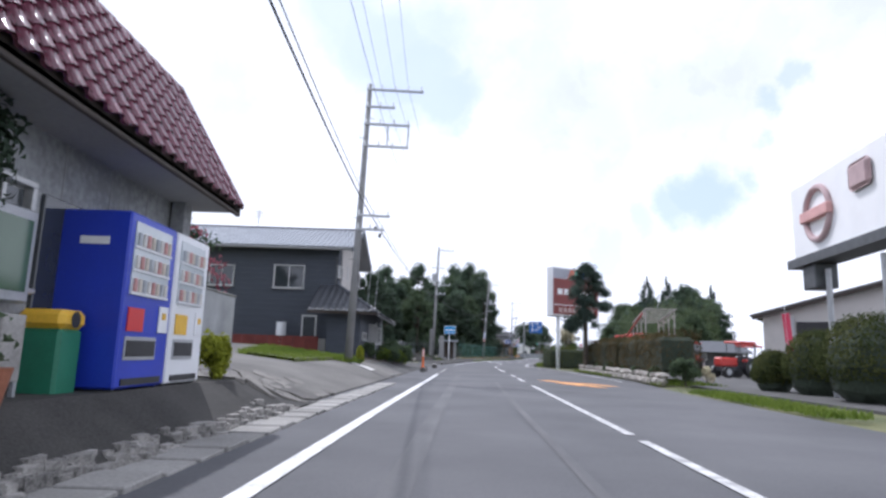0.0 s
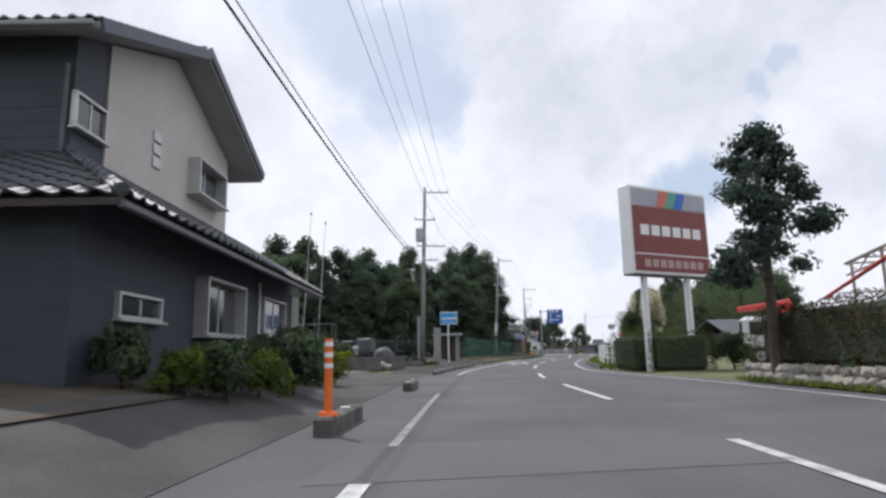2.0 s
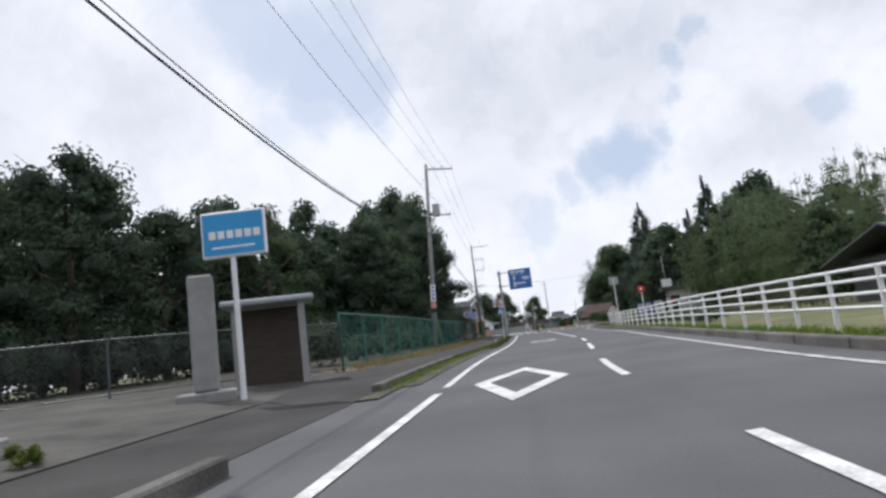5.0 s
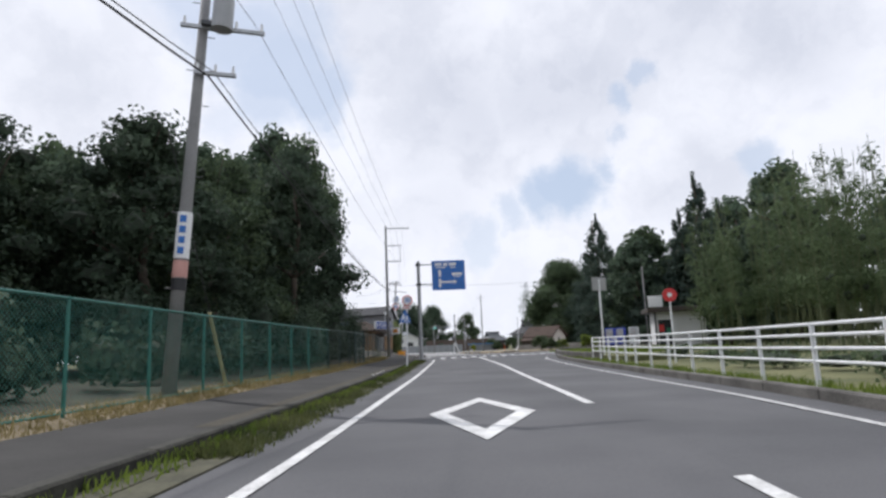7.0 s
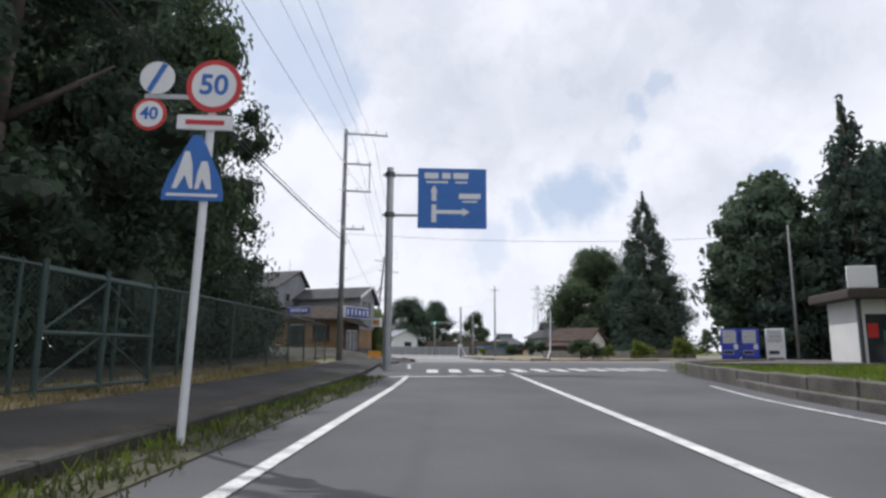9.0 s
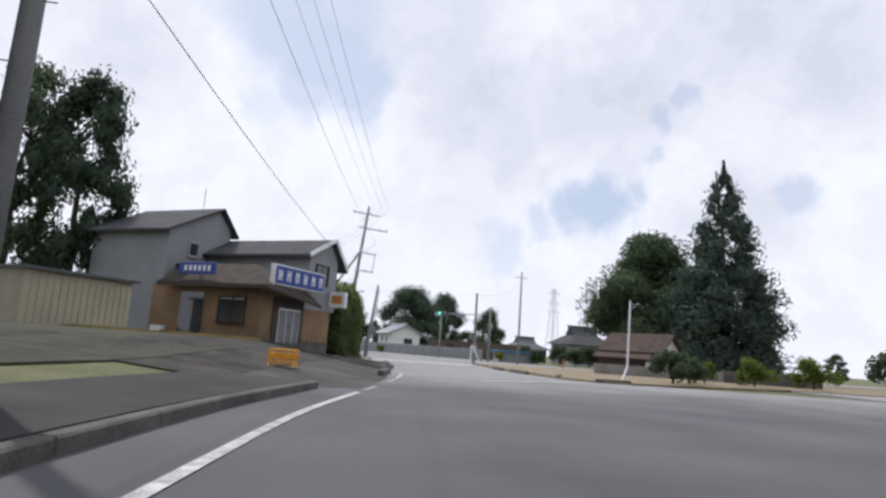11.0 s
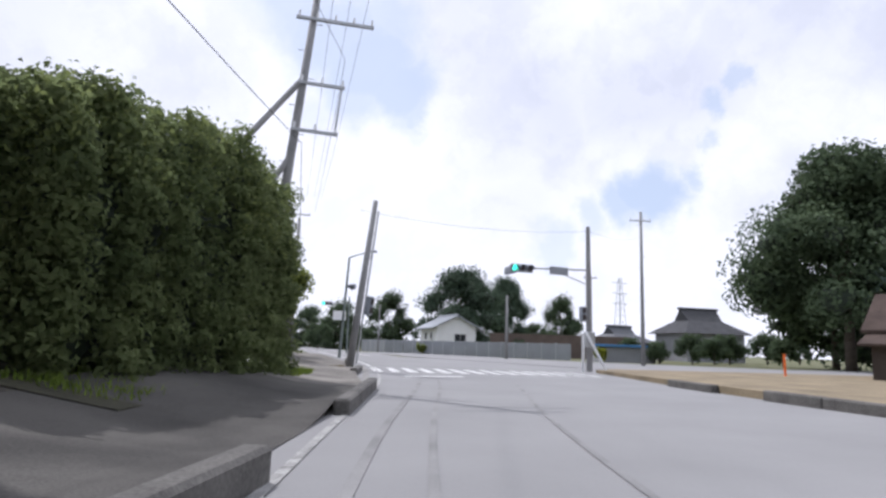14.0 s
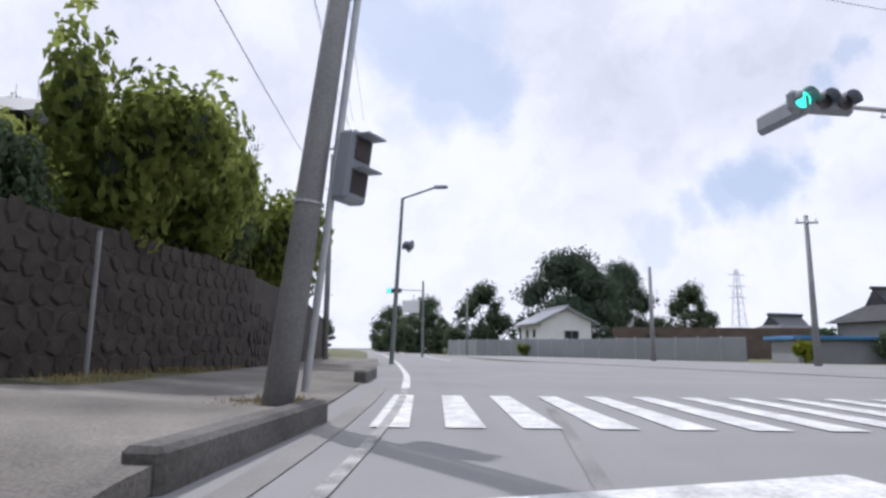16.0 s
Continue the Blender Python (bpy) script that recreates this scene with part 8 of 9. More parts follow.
# ---------------------------------------------------------------- overgrown hedge, retaining wall and bank
def vine_hedge(label, line_pts, half, tops_z, seed, per=150):
    """A shaggy hedge along (x, y) points; tops_z: its height over the ground at each of them."""
    t = thing("hedge", label, "hedge", at=(line_pts[0][0], line_pts[0][1], land(*line_pts[0])))
    rng = np.random.default_rng(seed)
    cl, inner = [], []
    for (xa, ya), (xb, yb), ha, hb in zip(line_pts, line_pts[1:], tops_z, tops_z[1:]):
        L = math.hypot(xb - xa, yb - ya)
        nx, ny = (yb - ya) / L, -(xb - xa) / L
        n = max(1, int(L / .5))
        for i in range(n):
            f = (i + rng.uniform(0, 1)) / n
            h = (ha + (hb - ha) * f) * rng.uniform(.93, 1.06)
            for z in np.arange(.25, h, .5):
                k = max(0.25, 1 - max(0, z / h - .6) ** 2 * 3.5)
                for side in (-1, 0, 1):
                    if side == 0 and z < h - .9:
                        if (xa, ya) == line_pts[0] and f * L < 1.0:
                            continue
                        inner.append(((xa + (xb - xa) * f - line_pts[0][0], ya + (yb - ya) * f - line_pts[0][1], z), (half * k * .62, half * k * .62, .5)))
                        continue
                    off = half * k * side * rng.uniform(.78, 1.04)
                    x, y = xa + (xb - xa) * f + nx * off, ya + (yb - ya) * f + ny * off
                    s = rng.uniform(.34, .52)
                    cl.append(((x - line_pts[0][0], y - line_pts[0][1], land(x, y) - t.location.z + z), (s, s, s)))
    for (x, y), h in ((line_pts[0], tops_z[0]), (line_pts[-1], tops_z[-1])):
        for z in np.arange(.25, h - .2, .45):
            for side in (-.75, -.4, 0, .4, .75):
                cl.append(((x + nx * half * side - line_pts[0][0], y + ny * half * side - line_pts[0][1], z), (.48, .48, .48)))
    pts, nor = clump_points(rng, cl, per)
    ob = new("foliage", quad_mesh("foliage", leaf_quads(rng, pts, .13, .6, nor, .3), LEAF_VINE))
    ob.parent = t
    # sunlight on the crest, painted as lighter leaves on the upper clumps
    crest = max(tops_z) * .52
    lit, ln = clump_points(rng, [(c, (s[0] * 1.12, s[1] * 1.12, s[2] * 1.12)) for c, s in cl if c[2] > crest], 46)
    ob2 = new("young_growth", quad_mesh("young_growth", leaf_quads(rng, lit, .12, .5, ln, .5), leafmat("sunlit_vine_leaves", (.17, .22, .075), (.34, .39, .15), .6)))
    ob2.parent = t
    # dark lumps give the hedge its inner shade by colour
    tagged(part("twig_mass", core(rng, inner, 1.0), TWIG_SHADE, ob), kind="stuff")
    return t


vine_hedge("tall overgrown dark green hedge of climbing plants", [(20.7, 184.3), (21.6, 188.2), (22.3, 190.8), (22.25, 192.9)], 1.4, [3.8, 4.9, 5.2, 4.6], 5)
grass_tufts("grass", 5, lambda a, b: (LEFT(184 + 15 * b) - 2.5 - 1.6 * a, 184 + 15 * b), 700, .12, GRASS_LEAF, "grass growing at the foot of the hedge")
grass_tufts("grass", 6, lambda a, b: (LEFT(203 + 12 * b) - 4.2 - .8 * a, 203 + 12 * b), 130, .10, DRY_LEAF, "short weeds at the foot of the stone wall")
grass_tufts("grass", 8, lambda a, b: (24.0 + .7 * a, 200.6 + 2.2 * b), 160, .12, DRY_LEAF, "dry tufts at the foot of the signal pole")
rwall = thing("retaining_wall", "dark retaining wall of rough round stones", "wall", at=(20.3, 203, 0), kind="structure")
WPTS = [(18.7, 196.6), (20.0, 202.6), (20.5, 211.5), (19.4, 220), (16.8, 232), (12.8, 248), (7, 268)]
DARK_ROCK = mat("dark_wall_stone", (.042, .034, .029), .9, .3, 3, 30, .5, spread=.4)
MORTAR = mat("dark_mortar", (.058, .050, .043), .95, .2, 2, 30, .3)
STONE_HEX = []
for k in range(3):
    bm = bmesh.new()
    rr = np.random.default_rng(200 + k)
    pts = [(math.cos(a) * rr.uniform(.17, .27), math.sin(a) * rr.uniform(.16, .23)) for a in np.linspace(0, 6.283, 7)[:-1]]
    lo = [bm.verts.new((x, 0, z)) for x, z in pts]
    hi = [bm.verts.new((x * .86, -.02 - .025 * rr.uniform(), z * .86)) for x, z in pts]
    bm.faces.new(hi)
    for i in range(6):
        bm.faces.new((lo[i], lo[(i + 1) % 6], hi[(i + 1) % 6], hi[i]))
    bmesh.ops.recalc_face_normals(bm, faces=bm.faces)
    me = bpy.data.meshes.new("wall_stone")
    bm.to_mesh(me)
    bm.free()
    me.materials.append(DARK_ROCK)
    STONE_HEX.append(me)
cnt = 0
for (xa, ya), (xb, yb) in zip(WPTS, WPTS[1:]):
    L = math.hypot(xb - xa, yb - ya)
    ang = math.degrees(math.atan2(yb - ya, xb - xa))
    base = land(xa, ya) - .2
    inparent(part("backing", nbox(0, L + .1, 0, .5, 0, 2.1 if ya < 200 else 2.65, 0, pose(xa, ya, base, 0, 0, ang)), MORTAR, rwall), rwall)
    for j in range(7):
        for i in range(int(L / .42)):
            if cnt >= 300 or ya > 219 or (ya < 200 and j > 4):
                continue
            m = pose(xa, ya, base, 0, 0, ang) @ pose(i * .42 + (.21 if j % 2 else 0) + rngs.uniform(-.05, .05), -.005, .28 + j * .37 + rngs.uniform(-.05, .05), rngs.uniform(-8, 8), rngs.uniform(0, 360), 0) @ Matrix.Diagonal((rngs.uniform(.85, 1.1), 1, rngs.uniform(.85, 1.1), 1))
            ob = new("wall_stone", STONE_HEX[int(rngs.integers(0, 3))])
            ob.parent = rwall
            ob.matrix_local = rwall.matrix_world.inverted() @ m
            cnt += 1
wend = thing("concrete_ramp", "sloping pale concrete bank at the end of the wall", "bank", at=(20, 200, 0), kind="structure")
poly_part("slope", [[(19.95, 201.0, .75), (22.6, 198.6, .10), (23.0, 194.6, .16), (18.2, 194.2, 1.5), (18.6, 196.6, 1.45)]], CONCRETE, wend, .2)
up_bank = bmesh.new()
slab(up_bank, [(19.8, 203), (20.2, 211.5), (19.1, 220), (16.5, 232), (12.5, 248), (6.7, 268), (-20, 268), (-5, 203), (10, 199), (19.2, 200.6)], -0.4, 2.45)
tagged(part("terrace", up_bank, GRASS_SOIL), "grassy terrace behind the retaining wall", "ground", kind="structure")
for i, (x, y, s) in enumerate(((19.2, 211.5, .34), (11.6, 202.5, .5), (13.5, 213.5, .5), (17.6, 214.5, .42), (9.0, 205, .6))):
    again(BAMBOO, x, y, i * 70, s, z=2.4)
# fresh leaves in a lighter copy, sunlight on the terrace put into the colour
LEAF_SUNNY = leafmat("sunlit_terrace_leaves", (0.17, 0.22, 0.055), (0.38, 0.42, 0.12), 0.7)
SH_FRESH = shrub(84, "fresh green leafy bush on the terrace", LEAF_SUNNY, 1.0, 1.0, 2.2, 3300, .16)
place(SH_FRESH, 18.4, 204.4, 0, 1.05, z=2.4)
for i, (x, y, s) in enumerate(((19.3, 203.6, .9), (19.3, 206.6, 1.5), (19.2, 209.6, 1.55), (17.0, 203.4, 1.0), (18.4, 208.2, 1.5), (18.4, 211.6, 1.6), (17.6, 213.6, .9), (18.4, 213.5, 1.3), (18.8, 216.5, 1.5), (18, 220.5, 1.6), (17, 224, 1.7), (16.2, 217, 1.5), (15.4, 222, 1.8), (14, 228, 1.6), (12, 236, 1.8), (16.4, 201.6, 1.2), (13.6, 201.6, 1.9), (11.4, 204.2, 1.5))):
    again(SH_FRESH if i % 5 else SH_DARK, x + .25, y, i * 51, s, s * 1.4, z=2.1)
for i, (x, y, s) in enumerate(((12, 218, .5), (10, 228, .6), (7, 240, .7), (3, 252, .8), (-2, 262, .8), (4, 225, .65))):
    tagged(again(WOOD[(i + 1) % 3], x, y, i * 80, s, z=2.3), "dark tree on the terrace by the road", group="trees on the terrace")
thouse = thing("house", "grey house half hidden behind the bamboo", "house", at=(13.4, 206.8, 2.2), rz=12)
part("wall", nbox(-4, 3, 0, 6, 0, 3.4), GREY_WALL, thouse)
bm = bmesh.new()
prism(bm, [(-.8, 3.3), (6.8, 3.3), (3, 5.0)], -4.7, 3.7)
part("roof", bm, TILE_GREY, thouse)
window(thouse, thouse.matrix_world @ pose(1.6, 0, 1.9, 0, 0, 180), 1.5, 1.1)

grass_tufts("grass", 14, lambda a, b: (22.75 - 2.7 * b + .5 * a, 198.2 + 2.7 * b + .5 * a), 420, .16, GRASS_LEAF, "fresh green weeds along the concrete bank")
grass_tufts("grass", 15, lambda a, b: (23.2 + .5 * a, 193.2 + 6.0 * b), 420, .12, GRASS_LEAF, "green and dry weeds below the concrete bank")

# ---------------------------------------------------------------- signals at the crossing
LAMP_GREEN = lampmat("green_signal_lens", (.05, .85, .55), 2.5)
LENS_OFF = mat("dark_signal_lens", (.05, .04, .04), .3, .2, 5, 30, .0)
SIGNAL_GREY = mat("signal_grey", (.24, .26, .29), .5, .1, 3, 30, .03)


def signal_head(parent, x, y, z, yaw, lit=True):
    """A flat Japanese three-lamp head, lenses towards -y."""
    m = pose(x, y, z, 0, 0, yaw)
    hd = part("signal_head", nbox(-.62, .62, -.1, .1, -.2, .2, .08, m), SIGNAL_GREY, parent)
    for i, xx in enumerate((-.4, 0, .4)):
        on = lit and i == 0
        part("lens", ntube(m @ Vector((xx, -.1, 0)), m @ Vector((xx, -.12, 0)), .14, .14, 18), LAMP_GREEN if on else LENS_OFF, hd, "lit green lens" if on else "dark lens")
        bm = bmesh.new()
        for k in range(10):
            a0, a1 = math.pi * (k / 10) * 1.2 - .3, math.pi * ((k + 1) / 10) * 1.2 - .3
            P = [m @ Vector((xx + .16 * math.cos(a), yy, .16 * math.sin(a))) for a, yy in ((a0, -.1), (a1, -.1), (a1, -.32), (a0, -.32))]
            bm.faces.new([bm.verts.new(p) for p in P])
        bmesh.ops.solidify(bm, geom=bm.faces[:], thickness=.01)
        part("visor", bm, SIGNAL_GREY, hd)
    return hd


def ped_head(parent, x, y, z, yaw):
    m = pose(x, y, z, 0, 0, yaw)
    hd = part("pedestrian_head", nbox(-.17, .17, -.12, .12, -.38, .38, .04, m), SIGNAL_GREY, parent)
    for zz in (-.18, .18):
        part("lens", nbox(-.12, .12, -.135, -.12, zz - .12, zz + .12, .01, m), LENS_OFF, hd)
        part("visor", nbox(-.14, .14, -.3, -.12, zz + .13, zz + .15, 0, m), SIGNAL_GREY, hd)


sig = thing("traffic_signal", "traffic signal on a grey pole with a long arm", "traffic signal", at=(36.45, 207.5, HEIGHT(207)), rz=0)
part("pole", ntube((0, 0, -.3), (-.05, 0, 7.5), .16, .11, 14), POLE, sig)
part("arm", ntube((0, 0, 5.2), (-4.4, -1.7, 4.95), .05, .04, 8), STEEL, sig)
part("arm", ntube((0, 0, 4.4), (-2.2, -.85, 5.05), .03, .03, 8), STEEL, sig)
signal_head(sig, -3.9, -1.6, 4.95, 12)
signal_head(sig, -4.35, -1.2, 4.9, 105, False)
part("plate", nbox(-.55, .55, -.03, .03, -.2, .2, .01, pose(-1.8, -.75, 5.0, 0, 0, 20)), SIGNAL_GREY, sig, "back of a small name plate")
ped_head(sig, -.4, -.2, 2.9, 30)
part("control_box", nbox(-.25, .25, -.2, .2, 1.2, 2.0, .03), STEEL, sig)
brace = thing("brace_post", "white slanting brace post at the signal", "post", at=(36.0, 207.1, HEIGHT(207)))
part("upright", ntube((0, 0, -.1), (0, 0, 1.9), .07, .07, 10), WHITE_METAL, brace)
part("slant", ntube((.1, -.1, 2.0), (1.1, -.6, -.1), .07, .07, 10), WHITE_METAL, brace)
ped_head(pole_f, .4, .05, 2.65, 60)
part("conduit", ntube((.24, .05, .3), (.18, .02, 6.6), .04, .04, 8), STEEL, pole_f)
for zz in (2.2, 4.6):
    part("strap", ntube((0, 0, zz), (0, 0, zz + .03), .166, .166, 14), STEEL, pole_f)
lampp = thing("street_lamp", "slim grey street lamp with curved arm and signal", "street lamp", at=(22.6, 222.5, land(22.6, 222.5)))
part("pole", ntube((0, 0, -.2), (.35, 0, 7.4), .11, .07, 12), mat("green_grey_pole", (.17, .20, .19), .5, .12, 2, 20, .05), lampp)
bm = bmesh.new()
prev = Vector((.35, 0, 7.4))
for k in range(1, 7):
    a = k / 6 * 1.35
    q = Vector((.35 + 1.6 * math.sin(a), 0, 7.4 + .55 * math.sin(a)))
    tube(bm, prev, q, .05, .045, 8)
    prev = q
part("arm", bm, MATS["green_grey_pole"], lampp)
part("lamp_head", nbox(1.75, 2.4, -.13, .13, 7.85, 8.0, .05), SIGNAL_GREY, lampp)
signal_head(lampp, .75, 0, 5.2, -75, False)
npost = thing("thin_post", "thin grey post at the foot of the stone wall", "post", at=(20.6, 204.6, land(20.6, 204.6)))
part("tube", ntube((0, 0, -.1), (0, 0, 2.3), .04, .04, 8), POLE, npost)
part("cap", ntube((0, 0, 2.3), (0, 0, 2.34), .05, .04, 8), DARK_STEEL, npost)
sig2 = thing("traffic_signal", "far traffic signal on a thin arm with a blue plate", "traffic signal", at=(21.5, 246, land(21.5, 246)))
part("pole", ntube((0, 0, -.2), (0, 0, 6.2), .1, .08, 10), MATS["green_grey_pole"], sig2)
part("arm", ntube((0, 0, 5.4), (-2.8, 0, 5.5), .04, .04, 8), STEEL, sig2)
part("plate", nbox(-1.7, -.3, -.05, .0, 3.6, 4.6, .01), SIGN_WHITE, sig2)
signal_head(sig2, -2.4, 0, 5.4, 0)
dpost = thing("delineator_post", "orange plastic delineator post at the far kerb", "post", at=(45.6, 205.5, HEIGHT(205) + .1))
part("tube", ntube((0, 0, 0), (0, 0, 1.1), .06, .05, 12), ORANGE, dpost)
part("base", ntube((0, 0, -.05), (0, 0, .04), .13, .12, 12), ORANGE, dpost)
npole = thing("white_post", "white sign post on a slanted concrete foot", "post", at=(40.0, 179.6, .16))
part("post", ntube((0, 0, .85), (.12, 0, 5.1), .075, .06, 10), WHITE_METAL, npole)
part("slant", ntube((-.55, -.35, -.1), (0, 0, .9), .075, .075, 10), WHITE_METAL, npole)

# ---------------------------------------------------------------- houses beyond the crossing
white = thing("storehouse", "small white plastered storehouse with pale tiled roof", "house", at=(36.3, 272, 0), rz=14)
w0 = bmesh.new()
A = [w0.verts.new(p) for p in ((-3.2, 0, 0), (3.2, 0, 0), (3.2, 0, 4.3), (0, 0, 5.7), (-3.2, 0, 4.3))]
B = [w0.verts.new(p) for p in ((-3.2, 8, 0), (3.2, 8, 0), (3.2, 8, 4.3), (0, 8, 5.7), (-3.2, 8, 4.3))]
w0.faces.new(A)
w0.faces.new(B[::-1])
for i in range(5):
    w0.faces.new((A[i], A[(i + 1) % 5], B[(i + 1) % 5], B[i]))
part("wall", w0, mat("bright_white_plaster", (.78, .78, .77), .85, .05, 1, 30, .1), white)


def wl(pts):
    return [white.matrix_world @ Vector(p) for p in pts]


poly_part("roof", [wl([(-4.1, -.7, 3.95), (-4.1, 8.7, 3.95), (0, 8.7, 5.95), (0, -.7, 5.95)]), wl([(4.1, 8.7, 3.95), (4.1, -.7, 3.95), (0, -.7, 5.95), (0, 8.7, 5.95)])], TILE_PALE, white, .18)
part("ridge_cap", ntube((0, -.7, 6.02), (0, 8.7, 6.02), .16, .16, 8), TILE_PALE, white)
window(white, white.matrix_world @ pose(1.6, 0, 1.9, 0, 0, 180), 1.9, 1.2)
window(white, white.matrix_world @ pose(-3.2, 2.0, 2.2, 0, 0, 90), 1.0, 1.1, 1)
window(white, white.matrix_world @ pose(-3.2, 4.8, 2.2, 0, 0, 90), 1.0, 1.1, 1)
GW = mat("grey_sheet_fence", (.26, .275, .29), .6, .1, .6, 20, .1)
gwall = thing("long_fence", "long grey sheet metal fence before the storehouse", "fence", at=(30, 262, 0), kind="structure")
gp = [(21.8, 276), (25.5, 267), (46, 243.5)]
for (xa, ya), (xb, yb) in zip(gp, gp[1:]):
    L = math.hypot(xb - xa, yb - ya)
    ang = math.degrees(math.atan2(yb - ya, xb - xa))
    n = int(L / 1.9)
    for i in range(n):
        inparent(part("fence_panel", nbox(L * i / n + .01, L * (i + 1) / n - .01, -.04, .04, -.1, 1.75, .01, pose(xa, ya, .05, 0, 0, ang)), GW, gwall), gwall)
        inparent(part("fence_post", nbox(L * i / n - .04, L * i / n + .04, -.08, .08, -.1, 1.85, .01, pose(xa, ya, .05, 0, 0, ang)), STEEL, gwall), gwall)
bfence = thing("brown_wall", "dark brown boarded wall behind the grey fence", "wall", at=(48, 262, 0), kind="structure")
inparent(part("wall", nbox(40, 60, 262, 262.3, 0, 3.2), mat("brown_boards", (.12, .09, .075), .8, .2, 1, 20, .2), bfence), bfence)
for i, (x, y, s) in enumerate(((58, 240, 2.2), (62, 243, 2.0), (66, 247, 2.4), (54, 239, 1.6), (70, 243, 2.2), (22, 282, 2.6), (14, 284, 3), (56, 296, 3.2), (70, 292, 3.0), (80, 262, 3), (88, 256, 3.2))):
    again(SH_DARK, x, y, i * 40, s, z=.0)
again(SH_FRESH, 30.5, 261, 0, .7, z=.0)
again(SH_DARK, 44, 262, 0, 1.7, z=.0)
again(SH_DARK, 56, 252, 0, 2.0, z=.0)
again(SH_YEL, 47.5, 238, 0, 1.6, z=.0)
bluesh = thing("blue_shed", "low shed under a blue sheet roof", "shed", at=(50, 240, 0))
part("wall", nbox(-2, 4, 0, 4, 0, 1.6), GREY_WALL, bluesh)
part("roof", nbox(-2.4, 4.4, -.4, 4.4, 1.6, 1.85, .03), mat("blue_roof_sheet", (.06, .20, .42), .5, .15, 1, 20, .05), bluesh)


def hip_house(name, label, x, y, z, rz, w, d, wall_h, roof_h, wall_mat, roof_mat, gable=.35):
    t = thing(name, label, "house", at=(x, y, z), rz=rz)
    part("wall", nbox(-w / 2, w / 2, -d / 2, d / 2, -.3, wall_h), wall_mat, t)
    bm = bmesh.new()
    e = .9
    b = [bm.verts.new(p) for p in ((-w / 2 - e, -d / 2 - e, wall_h - .2), (w / 2 + e, -d / 2 - e, wall_h - .2), (w / 2 + e, d / 2 + e, wall_h - .2), (-w / 2 - e, d / 2 + e, wall_h - .2))]
    mid = [bm.verts.new(p) for p in ((-w * .3, -d * .22, wall_h + roof_h * .5), (w * .3, -d * .22, wall_h + roof_h * .5), (w * .3, d * .22, wall_h + roof_h * .5), (-w * .3, d * .22, wall_h + roof_h * .5))]
    top = [bm.verts.new(p) for p in ((-w * .33, 0, wall_h + roof_h), (w * .33, 0, wall_h + roof_h))]
    for i in range(4):
        bm.faces.new((b[i], b[(i + 1) % 4], mid[(i + 1) % 4], mid[i]))
    bm.faces.new((mid[0], mid[1], top[1], top[0]))
    bm.faces.new((mid[2], mid[3], top[0], top[1]))
    bm.faces.new((mid[1], mid[2], top[1]))
    bm.faces.new((mid[3], mid[0], top[0]))
    bm.faces.new(b[::-1])
    part("roof", bm, roof_mat, t)
    part("ridge_cap", nbox(-w * .36, w * .36, -.18, .18, wall_h + roof_h - .1, wall_h + roof_h + .3, .05), roof_mat, t)
    for i in range(3):
        window(t, t.matrix_world @ pose(-w * .3 + i * w * .3 + .6, -d / 2, wall_h * .4, 0, 0, 180), 1.3, 1.1)
    return t


hip_house("temple_hall", "large old hall with a grey hipped and gabled tile roof", 74, 270, .2, 10, 10, 8, 4.2, 3.6, GREY_WALL, SLATE_DARK)
hip_house("house", "dark tiled house beside the large hall", 62, 272, .2, 20, 7, 6, 2.6, 2.2, WOOD_DARK, TILE_GREY)
kho = thing("house", "low brown-roofed house with cream gable behind a wall", "house", at=(54.9, 206.3, .2), rz=-55)
kb = bmesh.new()
prism(kb, [(-3, 0), (3, 0), (3, 3.0), (0, 4.9), (-3, 3.0)], -4.5, 4.5)
part("wall", kb, WALL_CREAM, kho)
bm = bmesh.new()
prism(bm, [(-3.7, 2.7), (0, 5.05), (3.7, 2.7), (3.7, 2.9), (0, 5.3), (-3.7, 2.9)], -5.1, 5.1)
part("roof", bm, mat("red_brown_sheet_roof", (.075, .055, .046), .9, .25, 1, 20, .1, spec=.2), kho)
bm = bmesh.new()
prism(bm, [(-5.6, 1.9), (-3.0, 2.7), (-3.0, 2.85), (-5.6, 2.05)], -4.8, 4.8)
part("porch_roof", bm, MATS["red_brown_sheet_roof"], kho)
part("porch_wall", nbox(-4.2, 2.6, -4.9, -3.0, 0, 2.2), WOOD_DARK, kho)
window(kho, kho.matrix_world @ pose(4.5, .6, 1.4, 0, 0, -90), 1.2, 1.2)
part("white_door", nbox(3.3, 4.2, -4.95, -4.9, .2, 1.7), SIGN_WHITE, kho)
kho.matrix_world = pose(53.0, 203.0, .16, 0, 0, -55) @ Matrix.Diagonal((.70, .70, .80, 1))
lw = thing("garden_wall", "low pale block wall along the dry bank", "wall", at=(52, 201, 0), kind="structure")
for i in range(12):
    inparent(part("wall_block", nbox(0, 1.0, -.1, .1, 0, .95, .01, pose(46.0 + i * .92, 198.6 - i * .28, .13, 0, 0, -16)), CONCRETE, lw), lw)
for i in range(9):
    inparent(part("wall_block", nbox(0, 1.0, -.1, .1, 0, 1.1, .01, pose(57.0 + i * .98, 195.3 - i * .2, .13, 0, 0, -11)), CONCRETE_DARK, lw), lw)
far_house = thing("house", "far pale house between the trees", "house", at=(24, 330, 0), rz=10)
part("wall", nbox(-4, 4, 0, 6, 0, 3.4), WALL_WHITE, far_house)
bm = bmesh.new()
prism(bm, [(-.8, 3.3), (6.8, 3.3), (3, 5.2)], -4.8, 4.8)
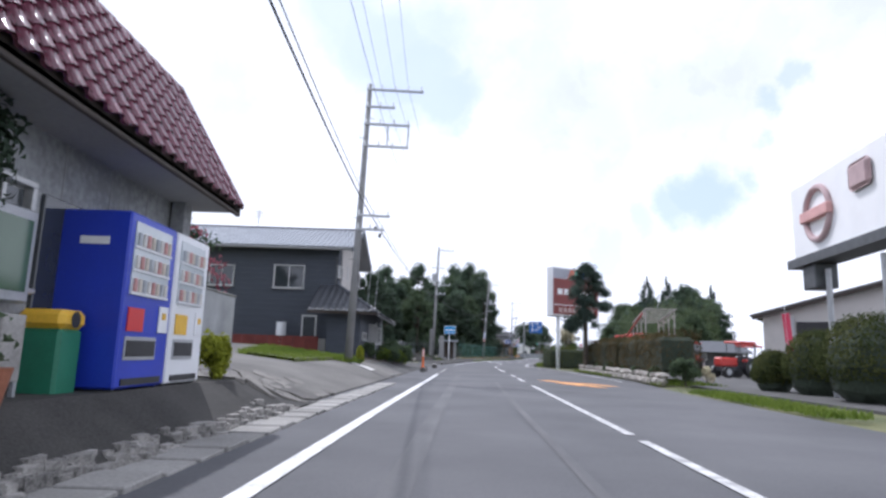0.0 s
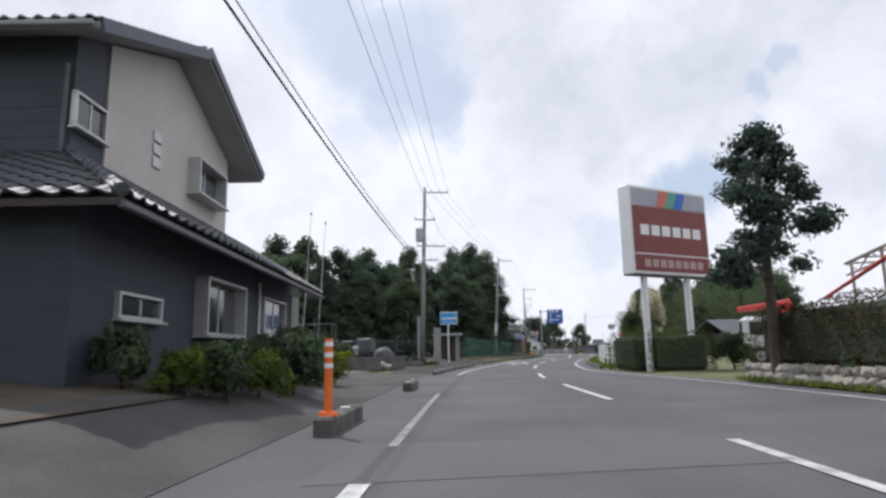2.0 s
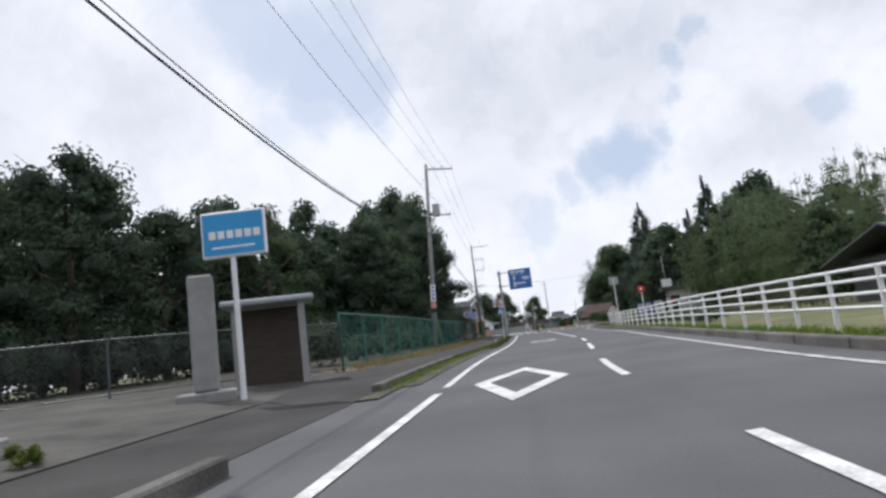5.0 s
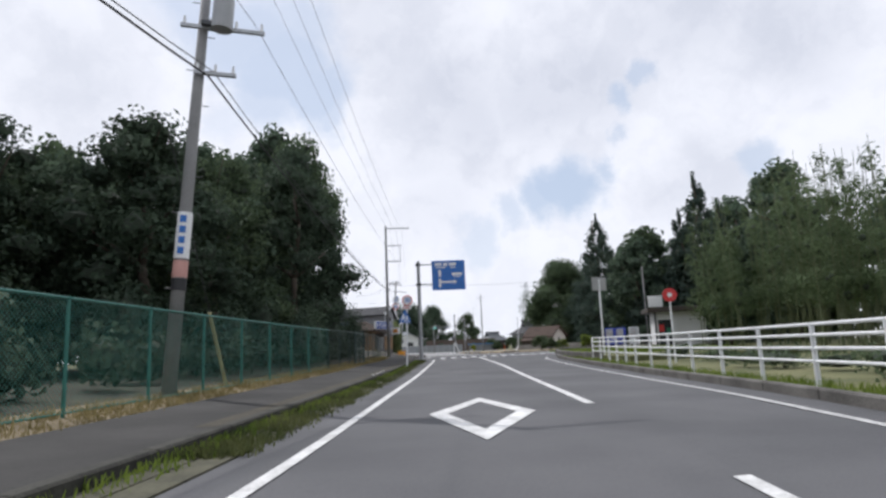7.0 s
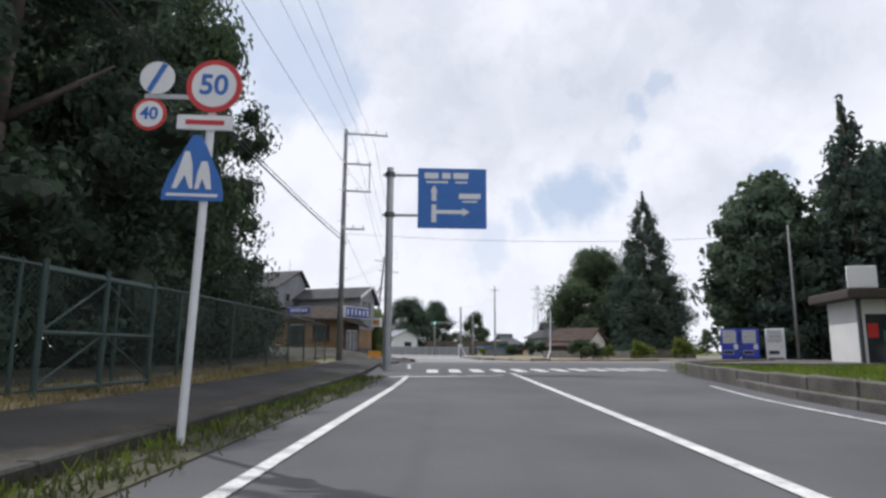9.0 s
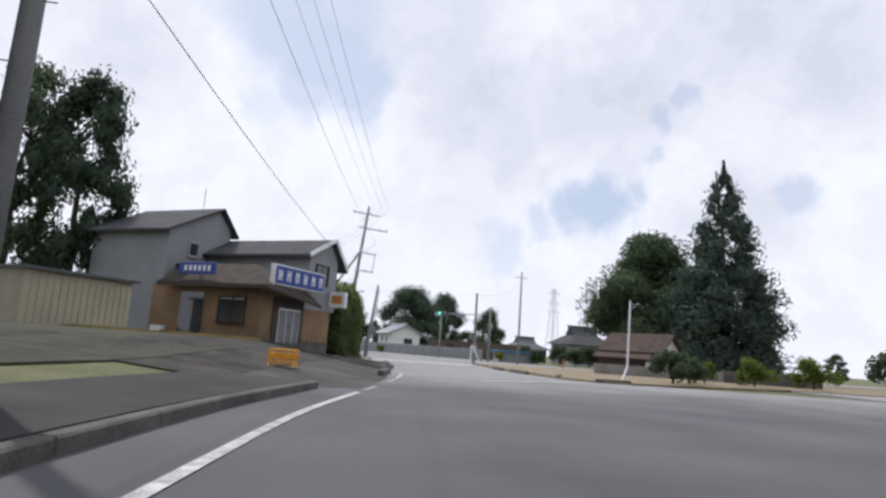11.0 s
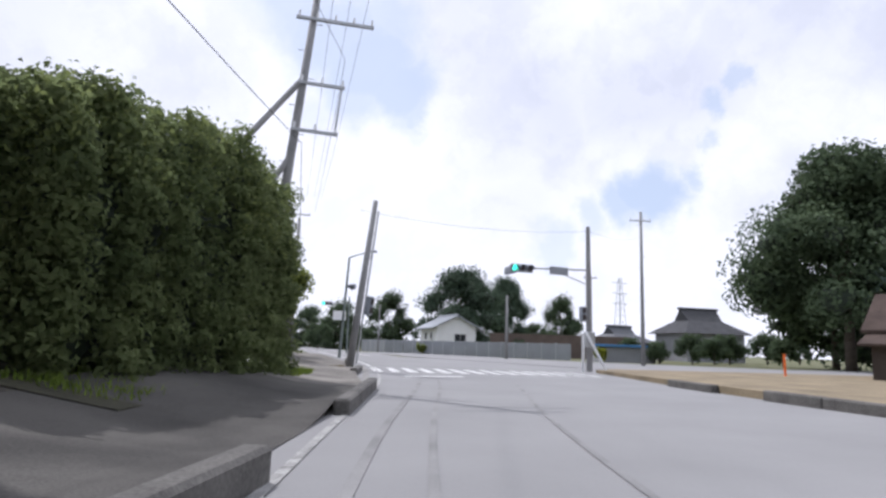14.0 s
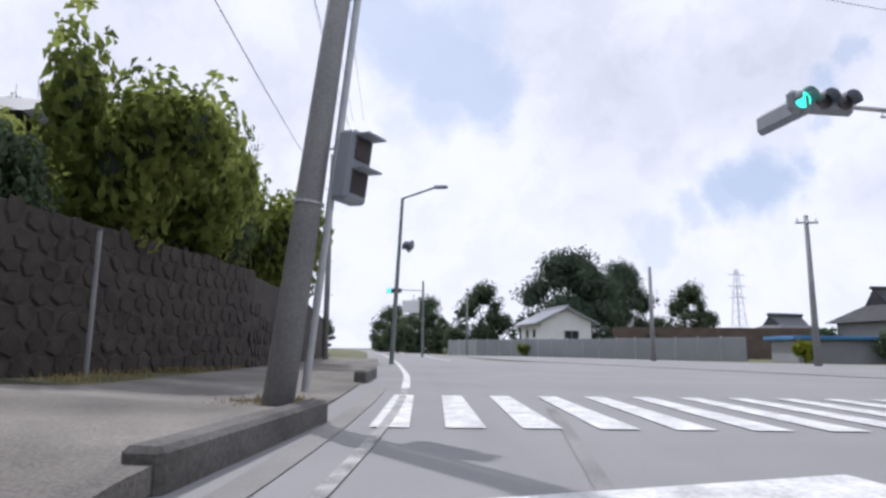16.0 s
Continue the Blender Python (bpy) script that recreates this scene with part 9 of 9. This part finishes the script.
part("roof", bm, TILE_PALE, far_house)
pyl = thing("pylon", "far lattice power pylon with three arms", "pylon", at=(200, 640, 0), rz=20)
bm = bmesh.new()
for sx in (-1, 1):
    for sy in (-1, 1):
        tube(bm, (sx * 4.5, sy * 4.5, 0), (sx * .9, sy * .9, 58), .28, .18, 4)
for k in range(11):
    z0, z1 = 58 * k / 11, 58 * (k + 1) / 11
    r0, r1 = 4.5 - 3.6 * k / 11, 4.5 - 3.6 * (k + 1) / 11
    for sy in (-1, 1):
        tube(bm, (-r0, sy * r0, z0), (r1, sy * r1, z1), .14, .14, 4)
        tube(bm, (r0, sy * r0, z0), (-r1, sy * r1, z1), .14, .14, 4)
for zz in (38, 46, 54):
    tube(bm, (-7, 0, zz), (7, 0, zz), .3, .3, 4)
part("lattice", bm, mat("pale_far_steel", (.55, .57, .60), .6, .05, 1, 10, .0), pyl)

# ---------------------------------------------------------------- overhead lines
def span(name_label, pts, sag, r):
    t = thing("overhead_cable", name_label, "cable", "overhead cables", pts[0])
    for k, (a, b) in enumerate(zip(pts, pts[1:])):
        inparent(cable("span", a, b, sag[k] if isinstance(sag, tuple) else sag, r, t), t)
    return t


POLE_FEET = ((-3.75, 26.1, .54, 1.4), (-.75, 69.3, .2, 1.6), (7.2, 104.2, .5, 3.8), (17.35, 151.2, .8, 0), (22.5, 194.3, .6, 5.2), (18.2, 228.0, 2.3, 0))


def tops(z, dx):
    """Points on the poles along the left side; z: one height over the foot, or one for each pole."""
    zs = z if isinstance(z, (list, tuple)) else [z] * 6
    return [(x + dx + h * math.sin(radians(a)), y, foot + h) for (x, y, foot, a), h in zip(POLE_FEET, zs)]


START = (-2.4, -9.0)
PHONE = (6.6, 6.75, 7.6, 6.2, 6.1, 6.1)
span("thick black telephone cable along the road", [(START[0], START[1], 7.0)] + tops(PHONE, .22)[:4], (.55, .75, 1.15, .6), .03)
span("thin grey telephone cable along the road", tops([h + .25 for h in PHONE], .3)[3:], .5, .013)
span("thick black telephone cable along the road", [(START[0] + .1, START[1], 7.2)] + tops([h + .12 for h in PHONE], .34)[:4], (.6, .8, 1.3, .7), .016)
for dx, z in ((.5, 12.1), (1.1, 12.15), (1.7, 12.1)):
    span("thin overhead power line", [(START[0] + dx - .6, START[1], 12.6)] + tops([z] * 5 + [10.9], dx), .5, .009)
span("thin overhead power line", [(START[0], START[1], 9.6)] + tops([9.1] * 5 + [9.6], 1.2), .5, .010)
span("thin cable across the road", [(17.5, 151.2, 7.6), (44.6, 149.6, 8.4)], .5, .012)
grass_tufts("grass", 9, lambda a, b: (28.5 + 8.5 * a, 124 + 13 * b), 1500, .2, GRASS_LEAF, "bright green grass before the kiosk", dz=.2)
kp = utility_pole(44.6, 149.6, 8.6, "slim pole behind the kiosk", rungs=False, r=.09)
span("thin cable across the crossing", [(24.8, 201.7, 6.6), (36.45, 207.5, 7.3), (46.5, 225, 10.5)], .35, .007)
for (cx, cy, cz) in ((-3.28, 29.6, 6.86), (-3.2, 30.9, 6.78), (0.35, 71.6, 6.7)):
    jb = thing("cable_joint", "black cable joint box hanging on the line", "cable joint", "cable joints", (cx, cy, cz), 5)
    part("case", ntube((0, -.3, 0), (0, .3, 0), .075, .075, 10), BLACK, jb)
# posters on the pole at the fence
for zz, hh, mm in ((3.2, 1.1, SIGN_WHITE), (2.75, .4, mat("pale_red_poster", (.55, .30, .26), .6, .1, 4, 30, .02)), (2.45, .28, BLACK)):
    part("poster", ntube((0, 0, zz), (0, 0, zz + hh), .172, .17, 16), mm, pole_c, "paper notice wrapped round the pole")
for k in range(4):
    part("poster_mark", nbox(-.07, .07, -.182, -.17, 3.3 + k * .25, 3.46 + k * .25), SIGN_BLUE, pole_c)
